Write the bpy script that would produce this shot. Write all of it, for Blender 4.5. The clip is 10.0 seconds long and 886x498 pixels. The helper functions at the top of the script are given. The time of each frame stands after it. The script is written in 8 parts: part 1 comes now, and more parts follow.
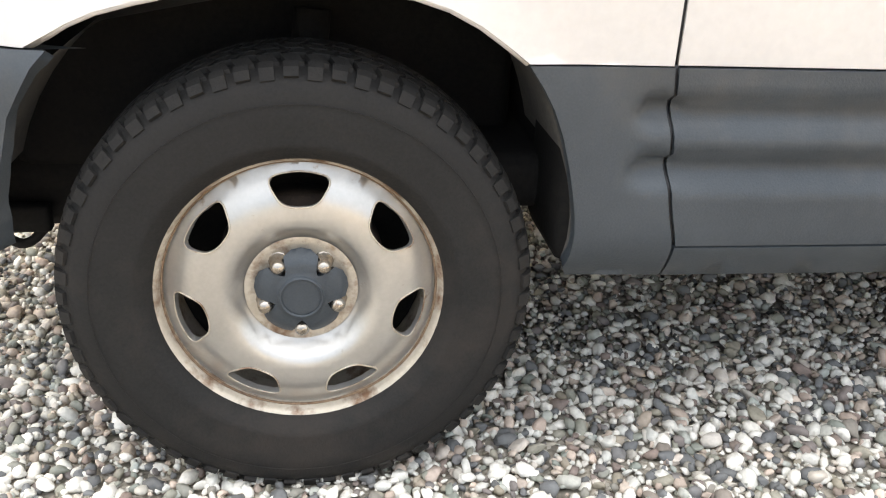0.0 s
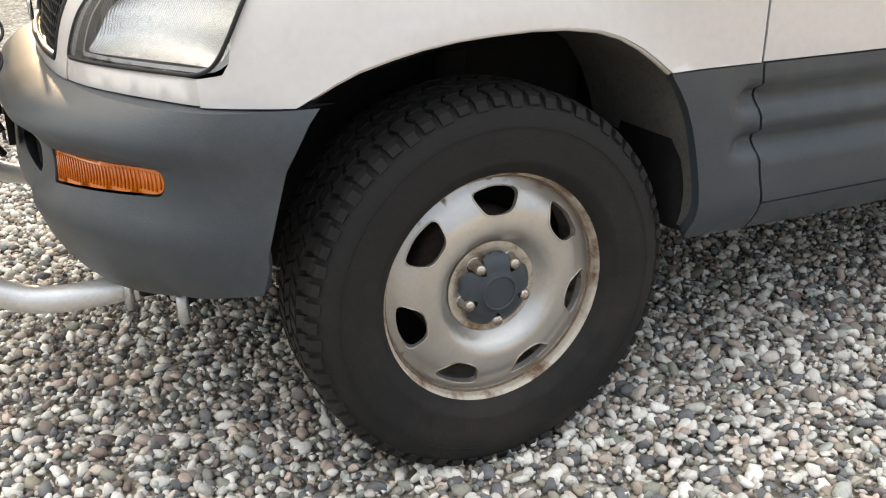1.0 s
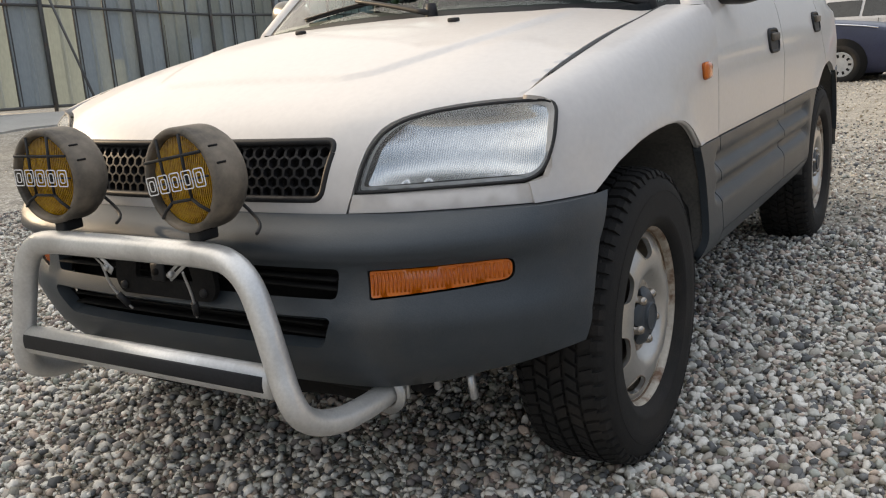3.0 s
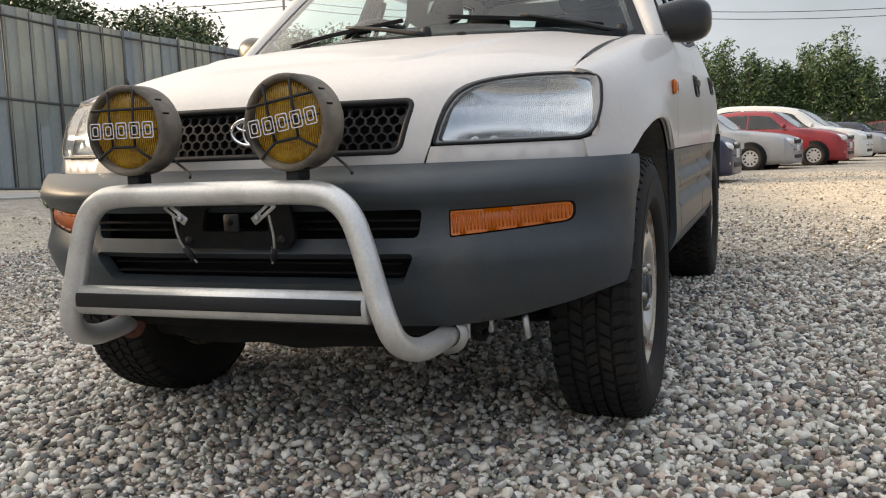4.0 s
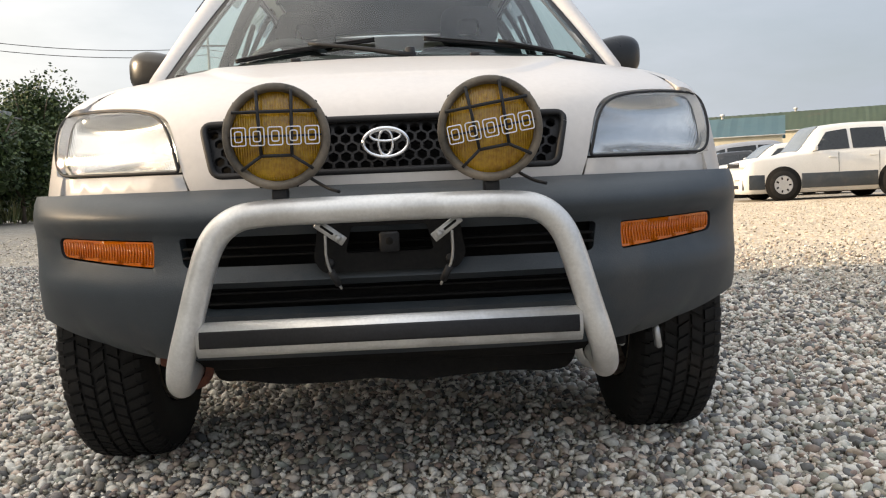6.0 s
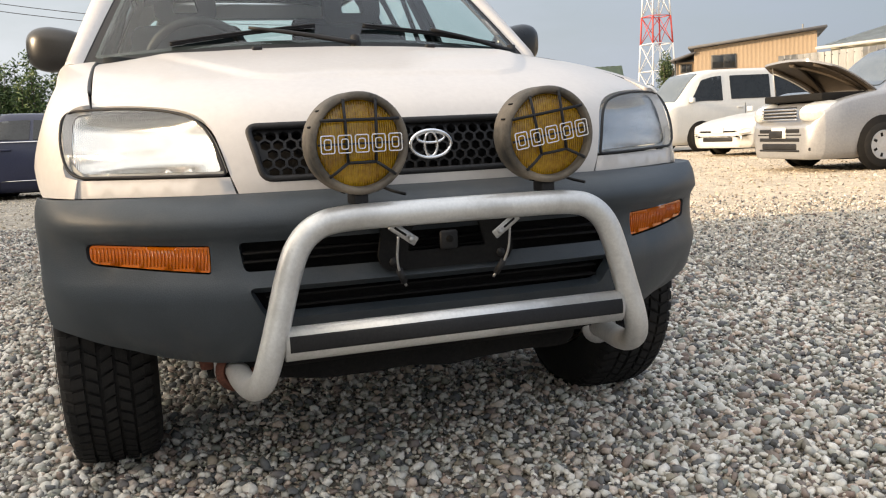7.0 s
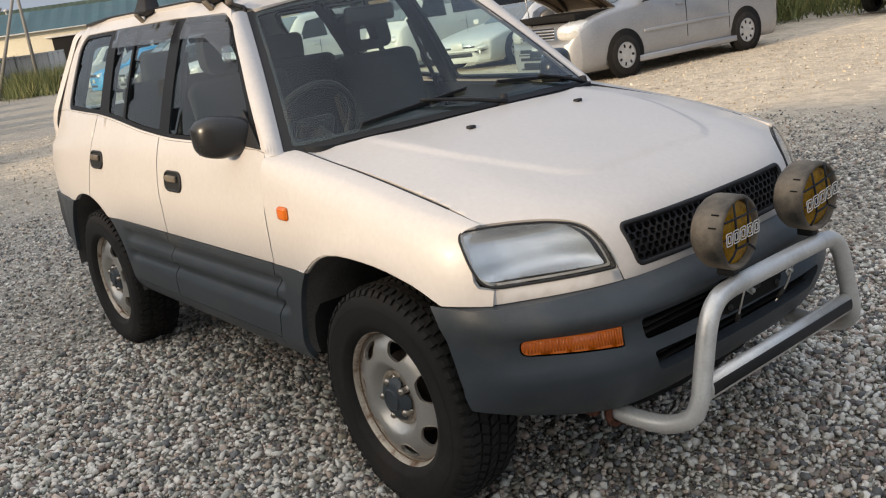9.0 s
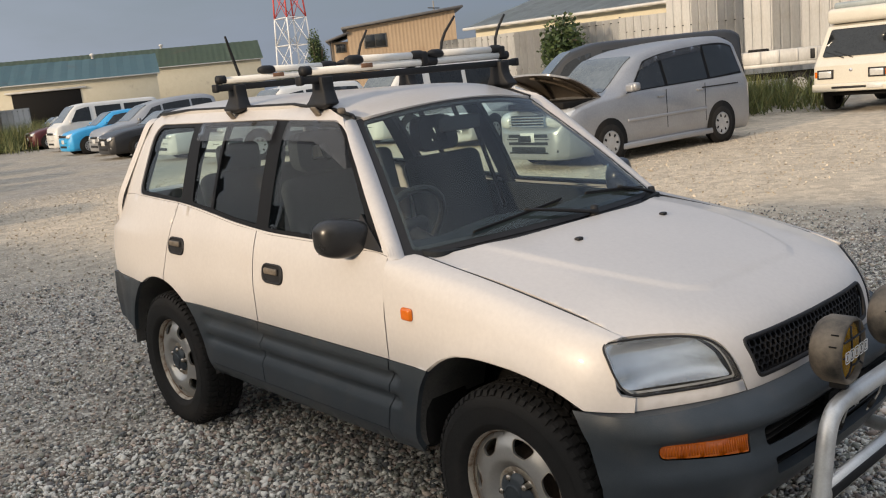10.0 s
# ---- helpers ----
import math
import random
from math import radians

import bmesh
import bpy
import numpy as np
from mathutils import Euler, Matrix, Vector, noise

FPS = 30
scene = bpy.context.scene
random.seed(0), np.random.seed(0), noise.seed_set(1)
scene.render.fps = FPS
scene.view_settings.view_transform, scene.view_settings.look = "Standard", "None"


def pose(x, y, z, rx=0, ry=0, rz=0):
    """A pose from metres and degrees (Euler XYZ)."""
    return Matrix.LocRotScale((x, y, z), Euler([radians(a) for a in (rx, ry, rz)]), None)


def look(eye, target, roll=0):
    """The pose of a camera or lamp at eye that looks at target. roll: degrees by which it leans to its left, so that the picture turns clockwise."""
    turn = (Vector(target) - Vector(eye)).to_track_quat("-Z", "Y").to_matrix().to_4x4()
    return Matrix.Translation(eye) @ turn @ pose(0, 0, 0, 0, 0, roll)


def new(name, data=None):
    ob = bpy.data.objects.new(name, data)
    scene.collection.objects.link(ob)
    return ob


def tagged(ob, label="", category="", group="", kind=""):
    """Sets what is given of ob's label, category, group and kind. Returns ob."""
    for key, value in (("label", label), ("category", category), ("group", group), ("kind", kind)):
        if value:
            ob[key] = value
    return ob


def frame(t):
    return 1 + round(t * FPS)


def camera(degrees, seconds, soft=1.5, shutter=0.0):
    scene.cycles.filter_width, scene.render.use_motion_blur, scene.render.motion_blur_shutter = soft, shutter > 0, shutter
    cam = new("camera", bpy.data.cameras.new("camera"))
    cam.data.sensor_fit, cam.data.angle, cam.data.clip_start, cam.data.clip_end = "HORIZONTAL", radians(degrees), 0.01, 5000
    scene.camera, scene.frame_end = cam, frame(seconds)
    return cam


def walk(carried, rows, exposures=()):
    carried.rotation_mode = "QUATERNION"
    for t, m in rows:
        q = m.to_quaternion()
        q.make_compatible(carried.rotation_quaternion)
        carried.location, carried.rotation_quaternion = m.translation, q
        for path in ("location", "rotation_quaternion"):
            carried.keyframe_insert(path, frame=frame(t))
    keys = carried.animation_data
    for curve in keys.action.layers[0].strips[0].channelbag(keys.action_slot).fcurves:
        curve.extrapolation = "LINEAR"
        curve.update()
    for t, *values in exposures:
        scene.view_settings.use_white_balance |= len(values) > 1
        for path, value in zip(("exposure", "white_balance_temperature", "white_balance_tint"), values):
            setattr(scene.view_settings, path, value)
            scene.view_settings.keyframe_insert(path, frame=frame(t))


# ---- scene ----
cam = camera(53.0, 10.0, soft=1.15)
PATH = [
    (0, (0.122, -1.991, 0.918), (0.423, -0.183, 0.116), 3.7),
    (0.5, (-0.228, -2.031, 0.921), (0.378, -0.285, 0.155), 2.5),
    (1, (-0.582, -2.033, 0.951), (0.217, -0.353, 0.216), 0.0),
    (1.5, (-0.962, -1.956, 1.028), (-0.001, -0.33, 0.368), -2.3),
    (2, (-1.321, -1.843, 1.059), (-0.112, -0.37, 0.451), -3.8),
    (2.5, (-1.596, -1.673, 1.026), (-0.139, -0.408, 0.501), -4.4),
    (2.7, (-1.69, -1.572, 1.019), (-0.149, -0.403, 0.509), -4.5),
    (3.8, (-2.241, -1.201, 0.717), (-0.391, -0.475, 0.493), -2.3),
    (4, (-2.294, -1.114, 0.684), (-0.431, -0.417, 0.474), -2.3),
    (4.5, (-2.371, -0.878, 0.653), (-0.461, -0.328, 0.437), -2.7),
    (5, (-2.389, -0.597, 0.65), (-0.43, -0.255, 0.442), -2.8),
    (5.5, (-2.37, -0.307, 0.672), (-0.384, -0.159, 0.489), -2.7),
    (5.7, (-2.37, -0.194, 0.654), (-0.378, -0.132, 0.487), -2.8),
    (6.8, (-2.403, 0.477, 0.715), (-0.492, -0.08, 0.526), -2.5),
    (7, (-2.373, 0.609, 0.778), (-0.496, -0.032, 0.516), -2.9),
    (7.5, (-2.3, 1.024, 0.934), (-0.502, 0.234, 0.559), -5.2),
    (8, (-2.231, 1.427, 1.148), (-0.55, 0.449, 0.683), -8.5),
    (8.5, (-2.074, 1.745, 1.309), (-0.49, 0.648, 0.77), -9.6),
    (9, (-1.972, 2.126, 1.424), (-0.447, 0.944, 0.901), -8.4),
    (9.5, (-1.882, 2.431, 1.592), (-0.405, 1.153, 1.161), -7.6),
    (10, (-1.767, 2.635, 1.648), (-0.297, 1.335, 1.263), -5.8),
]
EXPOSURE = [(t, stops, kelvin, 10) for t, stops, kelvin in ((0.0, 2.72, 7700), (0.6, 2.32, 7600), (1.0, 1.96, 7500), (1.5, 1.60, 7350), (2.0, 0.95, 7050), (2.7, 0.92, 6980), (4.5, 0.98, 7000), (5.5, 1.06, 7000), (7.5, 1.04, 6900), (8.5, 0.64, 6550), (9.2, 0.40, 6450), (10.0, 0.24, 6450))]
walk(cam, [(t, look(eye, target, roll)) for t, eye, target, roll in PATH], EXPOSURE)

# ---- sky, sun ----
world = bpy.data.worlds.new("sky")
scene.world = world
world.use_nodes = True
SUN_EL, SUN_AZ = radians(16.0), radians(90.0)   # azimuth counted from +x to +y


def build_sky():
    nt = world.node_tree
    nt.nodes.clear()
    out = nt.nodes.new("ShaderNodeOutputWorld")
    bg = nt.nodes.new("ShaderNodeBackground")
    sky = nt.nodes.new("ShaderNodeTexSky")
    sky.sky_type = "NISHITA"
    sky.sun_disc = False
    sky.sun_elevation = SUN_EL
    sky.sun_rotation = radians(90) - SUN_AZ
    sky.dust_density = 2.5
    # broken cloud: a soft noise over the direction of view
    co = nt.nodes.new("ShaderNodeTexCoord")
    mp = nt.nodes.new("ShaderNodeMapping")
    mp.inputs["Scale"].default_value = (1.6, 1.6, 5.0)
    no = nt.nodes.new("ShaderNodeTexNoise")
    no.inputs["Scale"].default_value = 1.7
    no.inputs["Detail"].default_value = 6.0
    no.inputs["Roughness"].default_value = 0.55
    ramp = nt.nodes.new("ShaderNodeValToRGB")
    ramp.color_ramp.elements[0].position = 0.30
    ramp.color_ramp.elements[0].color = (0.55, 0.55, 0.55, 1)
    ramp.color_ramp.elements[1].position = 0.62
    ramp.color_ramp.elements[1].color = (0.92, 0.92, 0.92, 1)
    # cloud brightness rises towards the side of the sun
    dot = nt.nodes.new("ShaderNodeVectorMath")
    dot.operation = "DOT_PRODUCT"
    dot.inputs[1].default_value = (math.cos(SUN_AZ), math.sin(SUN_AZ), 0.25)
    cr = nt.nodes.new("ShaderNodeValToRGB")
    e = cr.color_ramp.elements
    e[0].position, e[0].color = 0.0, (2.0, 2.6, 3.8, 1)
    e[1].position, e[1].color = 1.0, (14.0, 13.0, 11.6, 1)
    mid = cr.color_ramp.elements.new(0.62)
    mid.color = (6.4, 6.9, 7.7, 1)
    remap = nt.nodes.new("ShaderNodeMapRange")
    remap.inputs["From Min"].default_value = -1.0
    remap.inputs["From Max"].default_value = 1.0
    mix = nt.nodes.new("ShaderNodeMix")
    mix.data_type = "RGBA"
    ln = nt.links.new
    ln(co.outputs["Generated"], mp.inputs["Vector"])
    ln(mp.outputs["Vector"], no.inputs["Vector"])
    ln(no.outputs["Fac"], ramp.inputs["Fac"])
    ln(co.outputs["Generated"], dot.inputs[0])
    ln(dot.outputs["Value"], remap.inputs["Value"])
    ln(remap.outputs["Result"], cr.inputs["Fac"])
    ln(ramp.outputs["Color"], mix.inputs["Factor"])
    ln(sky.outputs["Color"], mix.inputs["A"])
    ln(cr.outputs["Color"], mix.inputs["B"])
    # a thin high overcast: brighter overhead than at the horizon
    sep = nt.nodes.new("ShaderNodeSeparateXYZ")
    ln(co.outputs["Generated"], sep.inputs["Vector"])
    rise = nt.nodes.new("ShaderNodeMapRange")
    rise.inputs["From Min"].default_value, rise.inputs["From Max"].default_value = 0.12, 0.85
    rise.inputs["To Min"].default_value, rise.inputs["To Max"].default_value = 1.0, 2.0
    ln(sep.outputs["Z"], rise.inputs["Value"])
    mul = nt.nodes.new("ShaderNodeVectorMath")
    mul.operation = "SCALE"
    ln(mix.outputs["Result"], mul.inputs[0])
    ln(rise.outputs["Result"], mul.inputs["Scale"])
    ln(mul.outputs["Vector"], bg.inputs["Color"])
    bg.inputs["Strength"].default_value = 0.065
    ln(bg.outputs["Background"], out.inputs["Surface"])


build_sky()
sun = new("sun", bpy.data.lights.new("sun", "SUN"))
sun.data.energy = 2.8
sun.data.angle = radians(1.5)
sun.data.color = (1.0, 0.785, 0.55)
sun.matrix_world = look((0, 0, 0), (-math.cos(SUN_AZ) * math.cos(SUN_EL), -math.sin(SUN_AZ) * math.cos(SUN_EL), -math.sin(SUN_EL)))

# ---- materials ----
def material(name, a, b=None, rough=0.5, metal=0.0, scale=8.0, fine=120.0, mix=0.5, bump=0.0, bump_scale=None, coat=0.0,
             spec=0.5, stain=None, stain_scale=3.0, stain_at=(0.58, 0.72), vary=0.0, rough_var=0.08, stretch=(1, 1, 1)):
    """A surface of two close colours broken up at two scales, with relief, worn roughness and stains."""
    m = bpy.data.materials.new(name)
    m.use_nodes = True
    nt = m.node_tree
    ln = nt.links.new
    p = nt.nodes["Principled BSDF"]
    co = nt.nodes.new("ShaderNodeTexCoord")
    mp = nt.nodes.new("ShaderNodeMapping")
    mp.inputs["Scale"].default_value = stretch
    ln(co.outputs["Object"], mp.inputs["Vector"])

    def noise_tex(s, d=5.0, r=0.6):
        n = nt.nodes.new("ShaderNodeTexNoise")
        n.inputs["Scale"].default_value = s
        n.inputs["Detail"].default_value = d
        n.inputs["Roughness"].default_value = r
        ln(mp.outputs["Vector"], n.inputs["Vector"])
        return n
    big, small = noise_tex(scale), noise_tex(fine, 3.0)
    add = nt.nodes.new("ShaderNodeMath")
    add.operation = "MULTIPLY_ADD"
    add.inputs[1].default_value = 1.0 - mix
    sc = nt.nodes.new("ShaderNodeMath")
    sc.operation = "MULTIPLY"
    sc.inputs[1].default_value = mix
    ln(small.outputs["Fac"], sc.inputs[0])
    ln(big.outputs["Fac"], add.inputs[0])
    ln(sc.outputs[0], add.inputs[2])
    ramp = nt.nodes.new("ShaderNodeValToRGB")
    ramp.color_ramp.elements[0].position, ramp.color_ramp.elements[1].position = 0.36, 0.64
    ramp.color_ramp.elements[0].color = (*a, 1)
    ramp.color_ramp.elements[1].color = (*(b or a), 1)
    ln(add.outputs[0], ramp.inputs["Fac"])
    col = ramp.outputs["Color"]
    if vary:
        info = nt.nodes.new("ShaderNodeObjectInfo")
        hsv = nt.nodes.new("ShaderNodeHueSaturation")
        mr = nt.nodes.new("ShaderNodeMapRange")
        mr.inputs["To Min"].default_value, mr.inputs["To Max"].default_value = 1 - vary, 1 + vary
        ln(info.outputs["Random"], mr.inputs["Value"])
        ln(mr.outputs["Result"], hsv.inputs["Value"])
        ln(col, hsv.inputs["Color"])
        col = hsv.outputs["Color"]
    if stain:
        st = noise_tex(stain_scale, 7.0, 0.65)
        sr = nt.nodes.new("ShaderNodeMapRange")
        sr.inputs["From Min"].default_value, sr.inputs["From Max"].default_value = stain_at
        ln(st.outputs["Fac"], sr.inputs["Value"])
        mx = nt.nodes.new("ShaderNodeMix")
        mx.data_type = "RGBA"
        ln(sr.outputs["Result"], mx.inputs["Factor"])
        ln(col, mx.inputs["A"])
        mx.inputs["B"].default_value = (*stain, 1)
        col = mx.outputs["Result"]
    ln(col, p.inputs["Base Color"])
    rr = nt.nodes.new("ShaderNodeMapRange")
    rr.inputs["To Min"].default_value, rr.inputs["To Max"].default_value = max(0.02, rough - rough_var), min(1.0, rough + rough_var)
    ln(big.outputs["Fac"], rr.inputs["Value"])
    ln(rr.outputs["Result"], p.inputs["Roughness"])
    p.inputs["Metallic"].default_value = metal
    p.inputs["Specular IOR Level"].default_value = spec
    p.inputs["Coat Weight"].default_value = coat
    p.inputs["Coat Roughness"].default_value = 0.06
    if bump:
        bn = noise_tex(bump_scale, 4.0) if bump_scale else small
        bp = nt.nodes.new("ShaderNodeBump")
        bp.inputs["Strength"].default_value = bump
        bp.inputs["Distance"].default_value = 0.004
        ln(bn.outputs["Fac"], bp.inputs["Height"])
        ln(bp.outputs["Normal"], p.inputs["Normal"])
    return m


def glass(name, tint, rough=0.02, haze=0.0):
    """A thin pane: clear gloss over a tinted, see-through body."""
    m = bpy.data.materials.new(name)
    m.use_nodes = True
    nt = m.node_tree
    nt.nodes.clear()
    out = nt.nodes.new("ShaderNodeOutputMaterial")
    tr = nt.nodes.new("ShaderNodeBsdfTransparent")
    tr.inputs["Color"].default_value = (*tint, 1)
    gl = nt.nodes.new("ShaderNodeBsdfGlossy")
    gl.inputs["Roughness"].default_value = rough
    lw = nt.nodes.new("ShaderNodeLayerWeight")
    pw = nt.nodes.new("ShaderNodeMath")
    pw.operation = "POWER"
    pw.inputs[1].default_value = 5.0
    nt.links.new(lw.outputs["Facing"], pw.inputs[0])
    fr = nt.nodes.new("ShaderNodeMath")
    fr.operation = "MULTIPLY_ADD"
    fr.inputs[1].default_value, fr.inputs[2].default_value = 0.92, 0.06
    nt.links.new(pw.outputs[0], fr.inputs[0])
    mx = nt.nodes.new("ShaderNodeMixShader")
    nt.links.new(fr.outputs[0], mx.inputs[0])
    nt.links.new(tr.outputs[0], mx.inputs[1])
    nt.links.new(gl.outputs[0], mx.inputs[2])
    last = mx
    if haze:
        # dust and fine scratches that scatter a little light
        df = nt.nodes.new("ShaderNodeBsdfDiffuse")
        df.inputs["Color"].default_value = (0.80, 0.79, 0.76, 1)
        no = nt.nodes.new("ShaderNodeTexNoise")
        no.inputs["Scale"].default_value = 9.0
        no.inputs["Detail"].default_value = 6.0
        mr = nt.nodes.new("ShaderNodeMapRange")
        mr.inputs["To Min"].default_value, mr.inputs["To Max"].default_value = haze * 0.4, haze * 1.6
        last = nt.nodes.new("ShaderNodeMixShader")
        nt.links.new(no.outputs["Fac"], mr.inputs["Value"])
        nt.links.new(mr.outputs["Result"], last.inputs[0])
        nt.links.new(mx.outputs[0], last.inputs[1])
        nt.links.new(df.outputs[0], last.inputs[2])
    nt.links.new(last.outputs[0], out.inputs["Surface"])
    return m


M_PAINT = material("white_paint", (0.520, 0.492, 0.473), (0.572, 0.543, 0.519), rough=0.40, scale=2.0, fine=60, coat=0.30, rough_var=0.05,
                   stain=(0.53, 0.48, 0.43), stain_scale=2.2, stain_at=(0.60, 0.95))
M_CLAD = material("grey_plastic", (0.033, 0.041, 0.049), (0.052, 0.061, 0.070), rough=0.42, scale=5, fine=300, mix=0.35, bump=0.15, spec=0.34,
                  stain=(0.095, 0.090, 0.084), stain_scale=3.5, stain_at=(0.52, 0.90))
M_BLACK = material("black_plastic", (0.012, 0.012, 0.013), (0.022, 0.022, 0.024), rough=0.55, scale=6, fine=200, bump=0.08, spec=0.28)
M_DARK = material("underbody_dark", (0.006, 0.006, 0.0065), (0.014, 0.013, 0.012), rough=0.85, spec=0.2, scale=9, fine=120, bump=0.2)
M_RUBBER = material("tyre_rubber", (0.0100, 0.0096, 0.0093), (0.0175, 0.0163, 0.0155), rough=0.80, scale=10, fine=220, bump=0.25, spec=0.3,
                    stain=(0.036, 0.029, 0.024), stain_scale=5, stain_at=(0.50, 0.85))
M_RIM = material("silver_wheel_paint", (0.41, 0.395, 0.37), (0.50, 0.482, 0.455), rough=0.33, metal=0.70, scale=5, fine=140, mix=0.3,
                 stain=(0.24, 0.165, 0.11), stain_scale=26, stain_at=(0.66, 0.76))
M_RIMLIP = material("rusty_wheel_lip", (0.44, 0.385, 0.31), (0.54, 0.485, 0.41), rough=0.50, metal=0.35, scale=14, fine=120, bump=0.2,
                    stain=(0.17, 0.095, 0.055), stain_scale=16, stain_at=(0.48, 0.64))
M_DRUM = material("brown_cast_iron", (0.035, 0.024, 0.018), (0.075, 0.048, 0.032), rough=0.8, scale=22, fine=160, bump=0.4)
M_NUT = material("chrome_nut", (0.30, 0.265, 0.225), (0.44, 0.40, 0.355), rough=0.25, metal=0.95, scale=60, fine=300, stain=(0.20, 0.12, 0.07), stain_scale=60)
M_RUSTLINE = material("rust_line", (0.10, 0.058, 0.035), (0.26, 0.175, 0.11), rough=0.85, scale=30, fine=200, bump=0.4)
M_RUST = material("rusted_steel", (0.16, 0.075, 0.04), (0.30, 0.16, 0.09), rough=0.85, scale=22, fine=160, bump=0.5)
M_REDRUST = material("dark_red_rust", (0.055, 0.016, 0.010), (0.135, 0.045, 0.026), rough=0.85, scale=22, fine=160, bump=0.5)
M_ALU = material("brushed_aluminium", (0.60, 0.59, 0.57), (0.72, 0.71, 0.69), rough=0.36, metal=0.55, scale=5, fine=160, bump=0.05,
                 stain=(0.40, 0.385, 0.365), stain_scale=6, stain_at=(0.5, 0.8))
M_STEEL = material("galvanised_steel", (0.42, 0.42, 0.42), (0.55, 0.55, 0.54), rough=0.4, metal=0.8, scale=30, fine=200)
M_CHROME = material("chrome", (0.75, 0.75, 0.76), rough=0.08, metal=1.0, rough_var=0.03)
M_REFL = material("lamp_reflector", (0.56, 0.565, 0.565), (0.64, 0.645, 0.64), rough=0.16, metal=0.92, scale=18, fine=60, bump=0.1, bump_scale=30)
M_HOUSING = material("lamp_housing", (0.26, 0.265, 0.265), (0.36, 0.365, 0.36), rough=0.5, scale=18, fine=60, bump=0.1)
M_GLASS = glass("window_glass", (0.80, 0.90, 0.88))
M_WS = glass("windscreen_glass", (0.85, 0.96, 0.925))
M_LENS = glass("lamp_lens", (0.93, 0.94, 0.945), rough=0.04, haze=0.02)
M_VISOR = glass("smoked_visor", (0.52, 0.52, 0.55), rough=0.10, haze=0.025)


def fluted(m, pitch, distance):
    """Upright flutes pressed into a lamp's glass or mirror: fine relief across y."""
    nt = m.node_tree
    co = nt.nodes.new("ShaderNodeTexCoord")
    wv = nt.nodes.new("ShaderNodeTexWave")
    wv.wave_type, wv.bands_direction = "BANDS", "Y"
    wv.inputs["Scale"].default_value = 2 * math.pi / (20 * pitch)
    nt.links.new(co.outputs["Object"], wv.inputs["Vector"])
    bp = nt.nodes.new("ShaderNodeBump")
    bp.inputs["Strength"].default_value = 1.0
    bp.inputs["Distance"].default_value = distance
    nt.links.new(wv.outputs["Fac"], bp.inputs["Height"])
    for n in nt.nodes:
        if n.type in ("BSDF_PRINCIPLED", "BSDF_GLOSSY", "BSDF_DIFFUSE"):
            nt.links.new(bp.outputs["Normal"], n.inputs["Normal"])


fluted(M_LENS, 0.0042, 0.0003)
fluted(M_REFL, 0.0042, 0.0003)
M_AMBER = material("amber_lens", (0.50, 0.100, 0.004), (0.62, 0.150, 0.006), rough=0.16, scale=14, fine=150, coat=0.5)
M_YELLOW = material("yellow_lens", (0.26, 0.125, 0.005), (0.50, 0.290, 0.012), rough=0.14, scale=16, fine=90, coat=0.6)
M_DUSTBLK = material("dusty_black_plastic", (0.018, 0.017, 0.015), (0.042, 0.037, 0.031), rough=0.66, scale=12, fine=180, bump=0.1,
                     stain=(0.27, 0.22, 0.165), stain_scale=7, stain_at=(0.36, 0.72))
M_TAPE = material("black_frame_tape", (0.006, 0.006, 0.0065), (0.010, 0.010, 0.011), rough=0.45, scale=6, fine=200, spec=0.12)
M_SEAT = material("grey_seat_fabric", (0.014, 0.017, 0.020), (0.028, 0.031, 0.034), rough=0.95, scale=14, fine=120, bump=0.05, spec=0.2)
M_LETTER = material("white_lettering", (0.74, 0.73, 0.71), rough=0.5)
M_WHITEPLAS = material("white_strap", (0.74, 0.72, 0.67), (0.80, 0.78, 0.74), rough=0.55, scale=9, fine=90)
M_LINER = material("arch_liner", (0.075, 0.072, 0.067), (0.135, 0.125, 0.112), rough=0.85, scale=9, fine=120, bump=0.2)
M_MIRROR = material("mirror_shell", (0.014, 0.014, 0.015), (0.022, 0.022, 0.023), rough=0.30, scale=8, fine=150, stain=(0.05, 0.045, 0.04), stain_scale=5, stain_at=(0.6, 0.9))

# ---- mesh tools ----
from mathutils.geometry import delaunay_2d_cdt


def link(name, bm, mat, parent=None, label="", smooth=True):
    me = bpy.data.meshes.new(name)
    if smooth:
        for f in bm.faces:
            f.smooth = True
    bm.to_mesh(me)
    bm.free()
    for m in (mat if isinstance(mat, (list, tuple)) else [mat]):
        me.materials.append(m)
    ob = new(name, me)
    if parent is not None:
        ob.parent = parent
    if label:
        ob["label"] = label
    return ob


def part(name, bm, mat, parent, label="", smooth=True):
    return link(name, bm, mat, parent, label, smooth)


def thing(name, label, category, group="", at=None, kind=""):
    ob = tagged(new(name), label, category, group, kind)
    if at is not None:
        ob.matrix_basis = at
    return ob


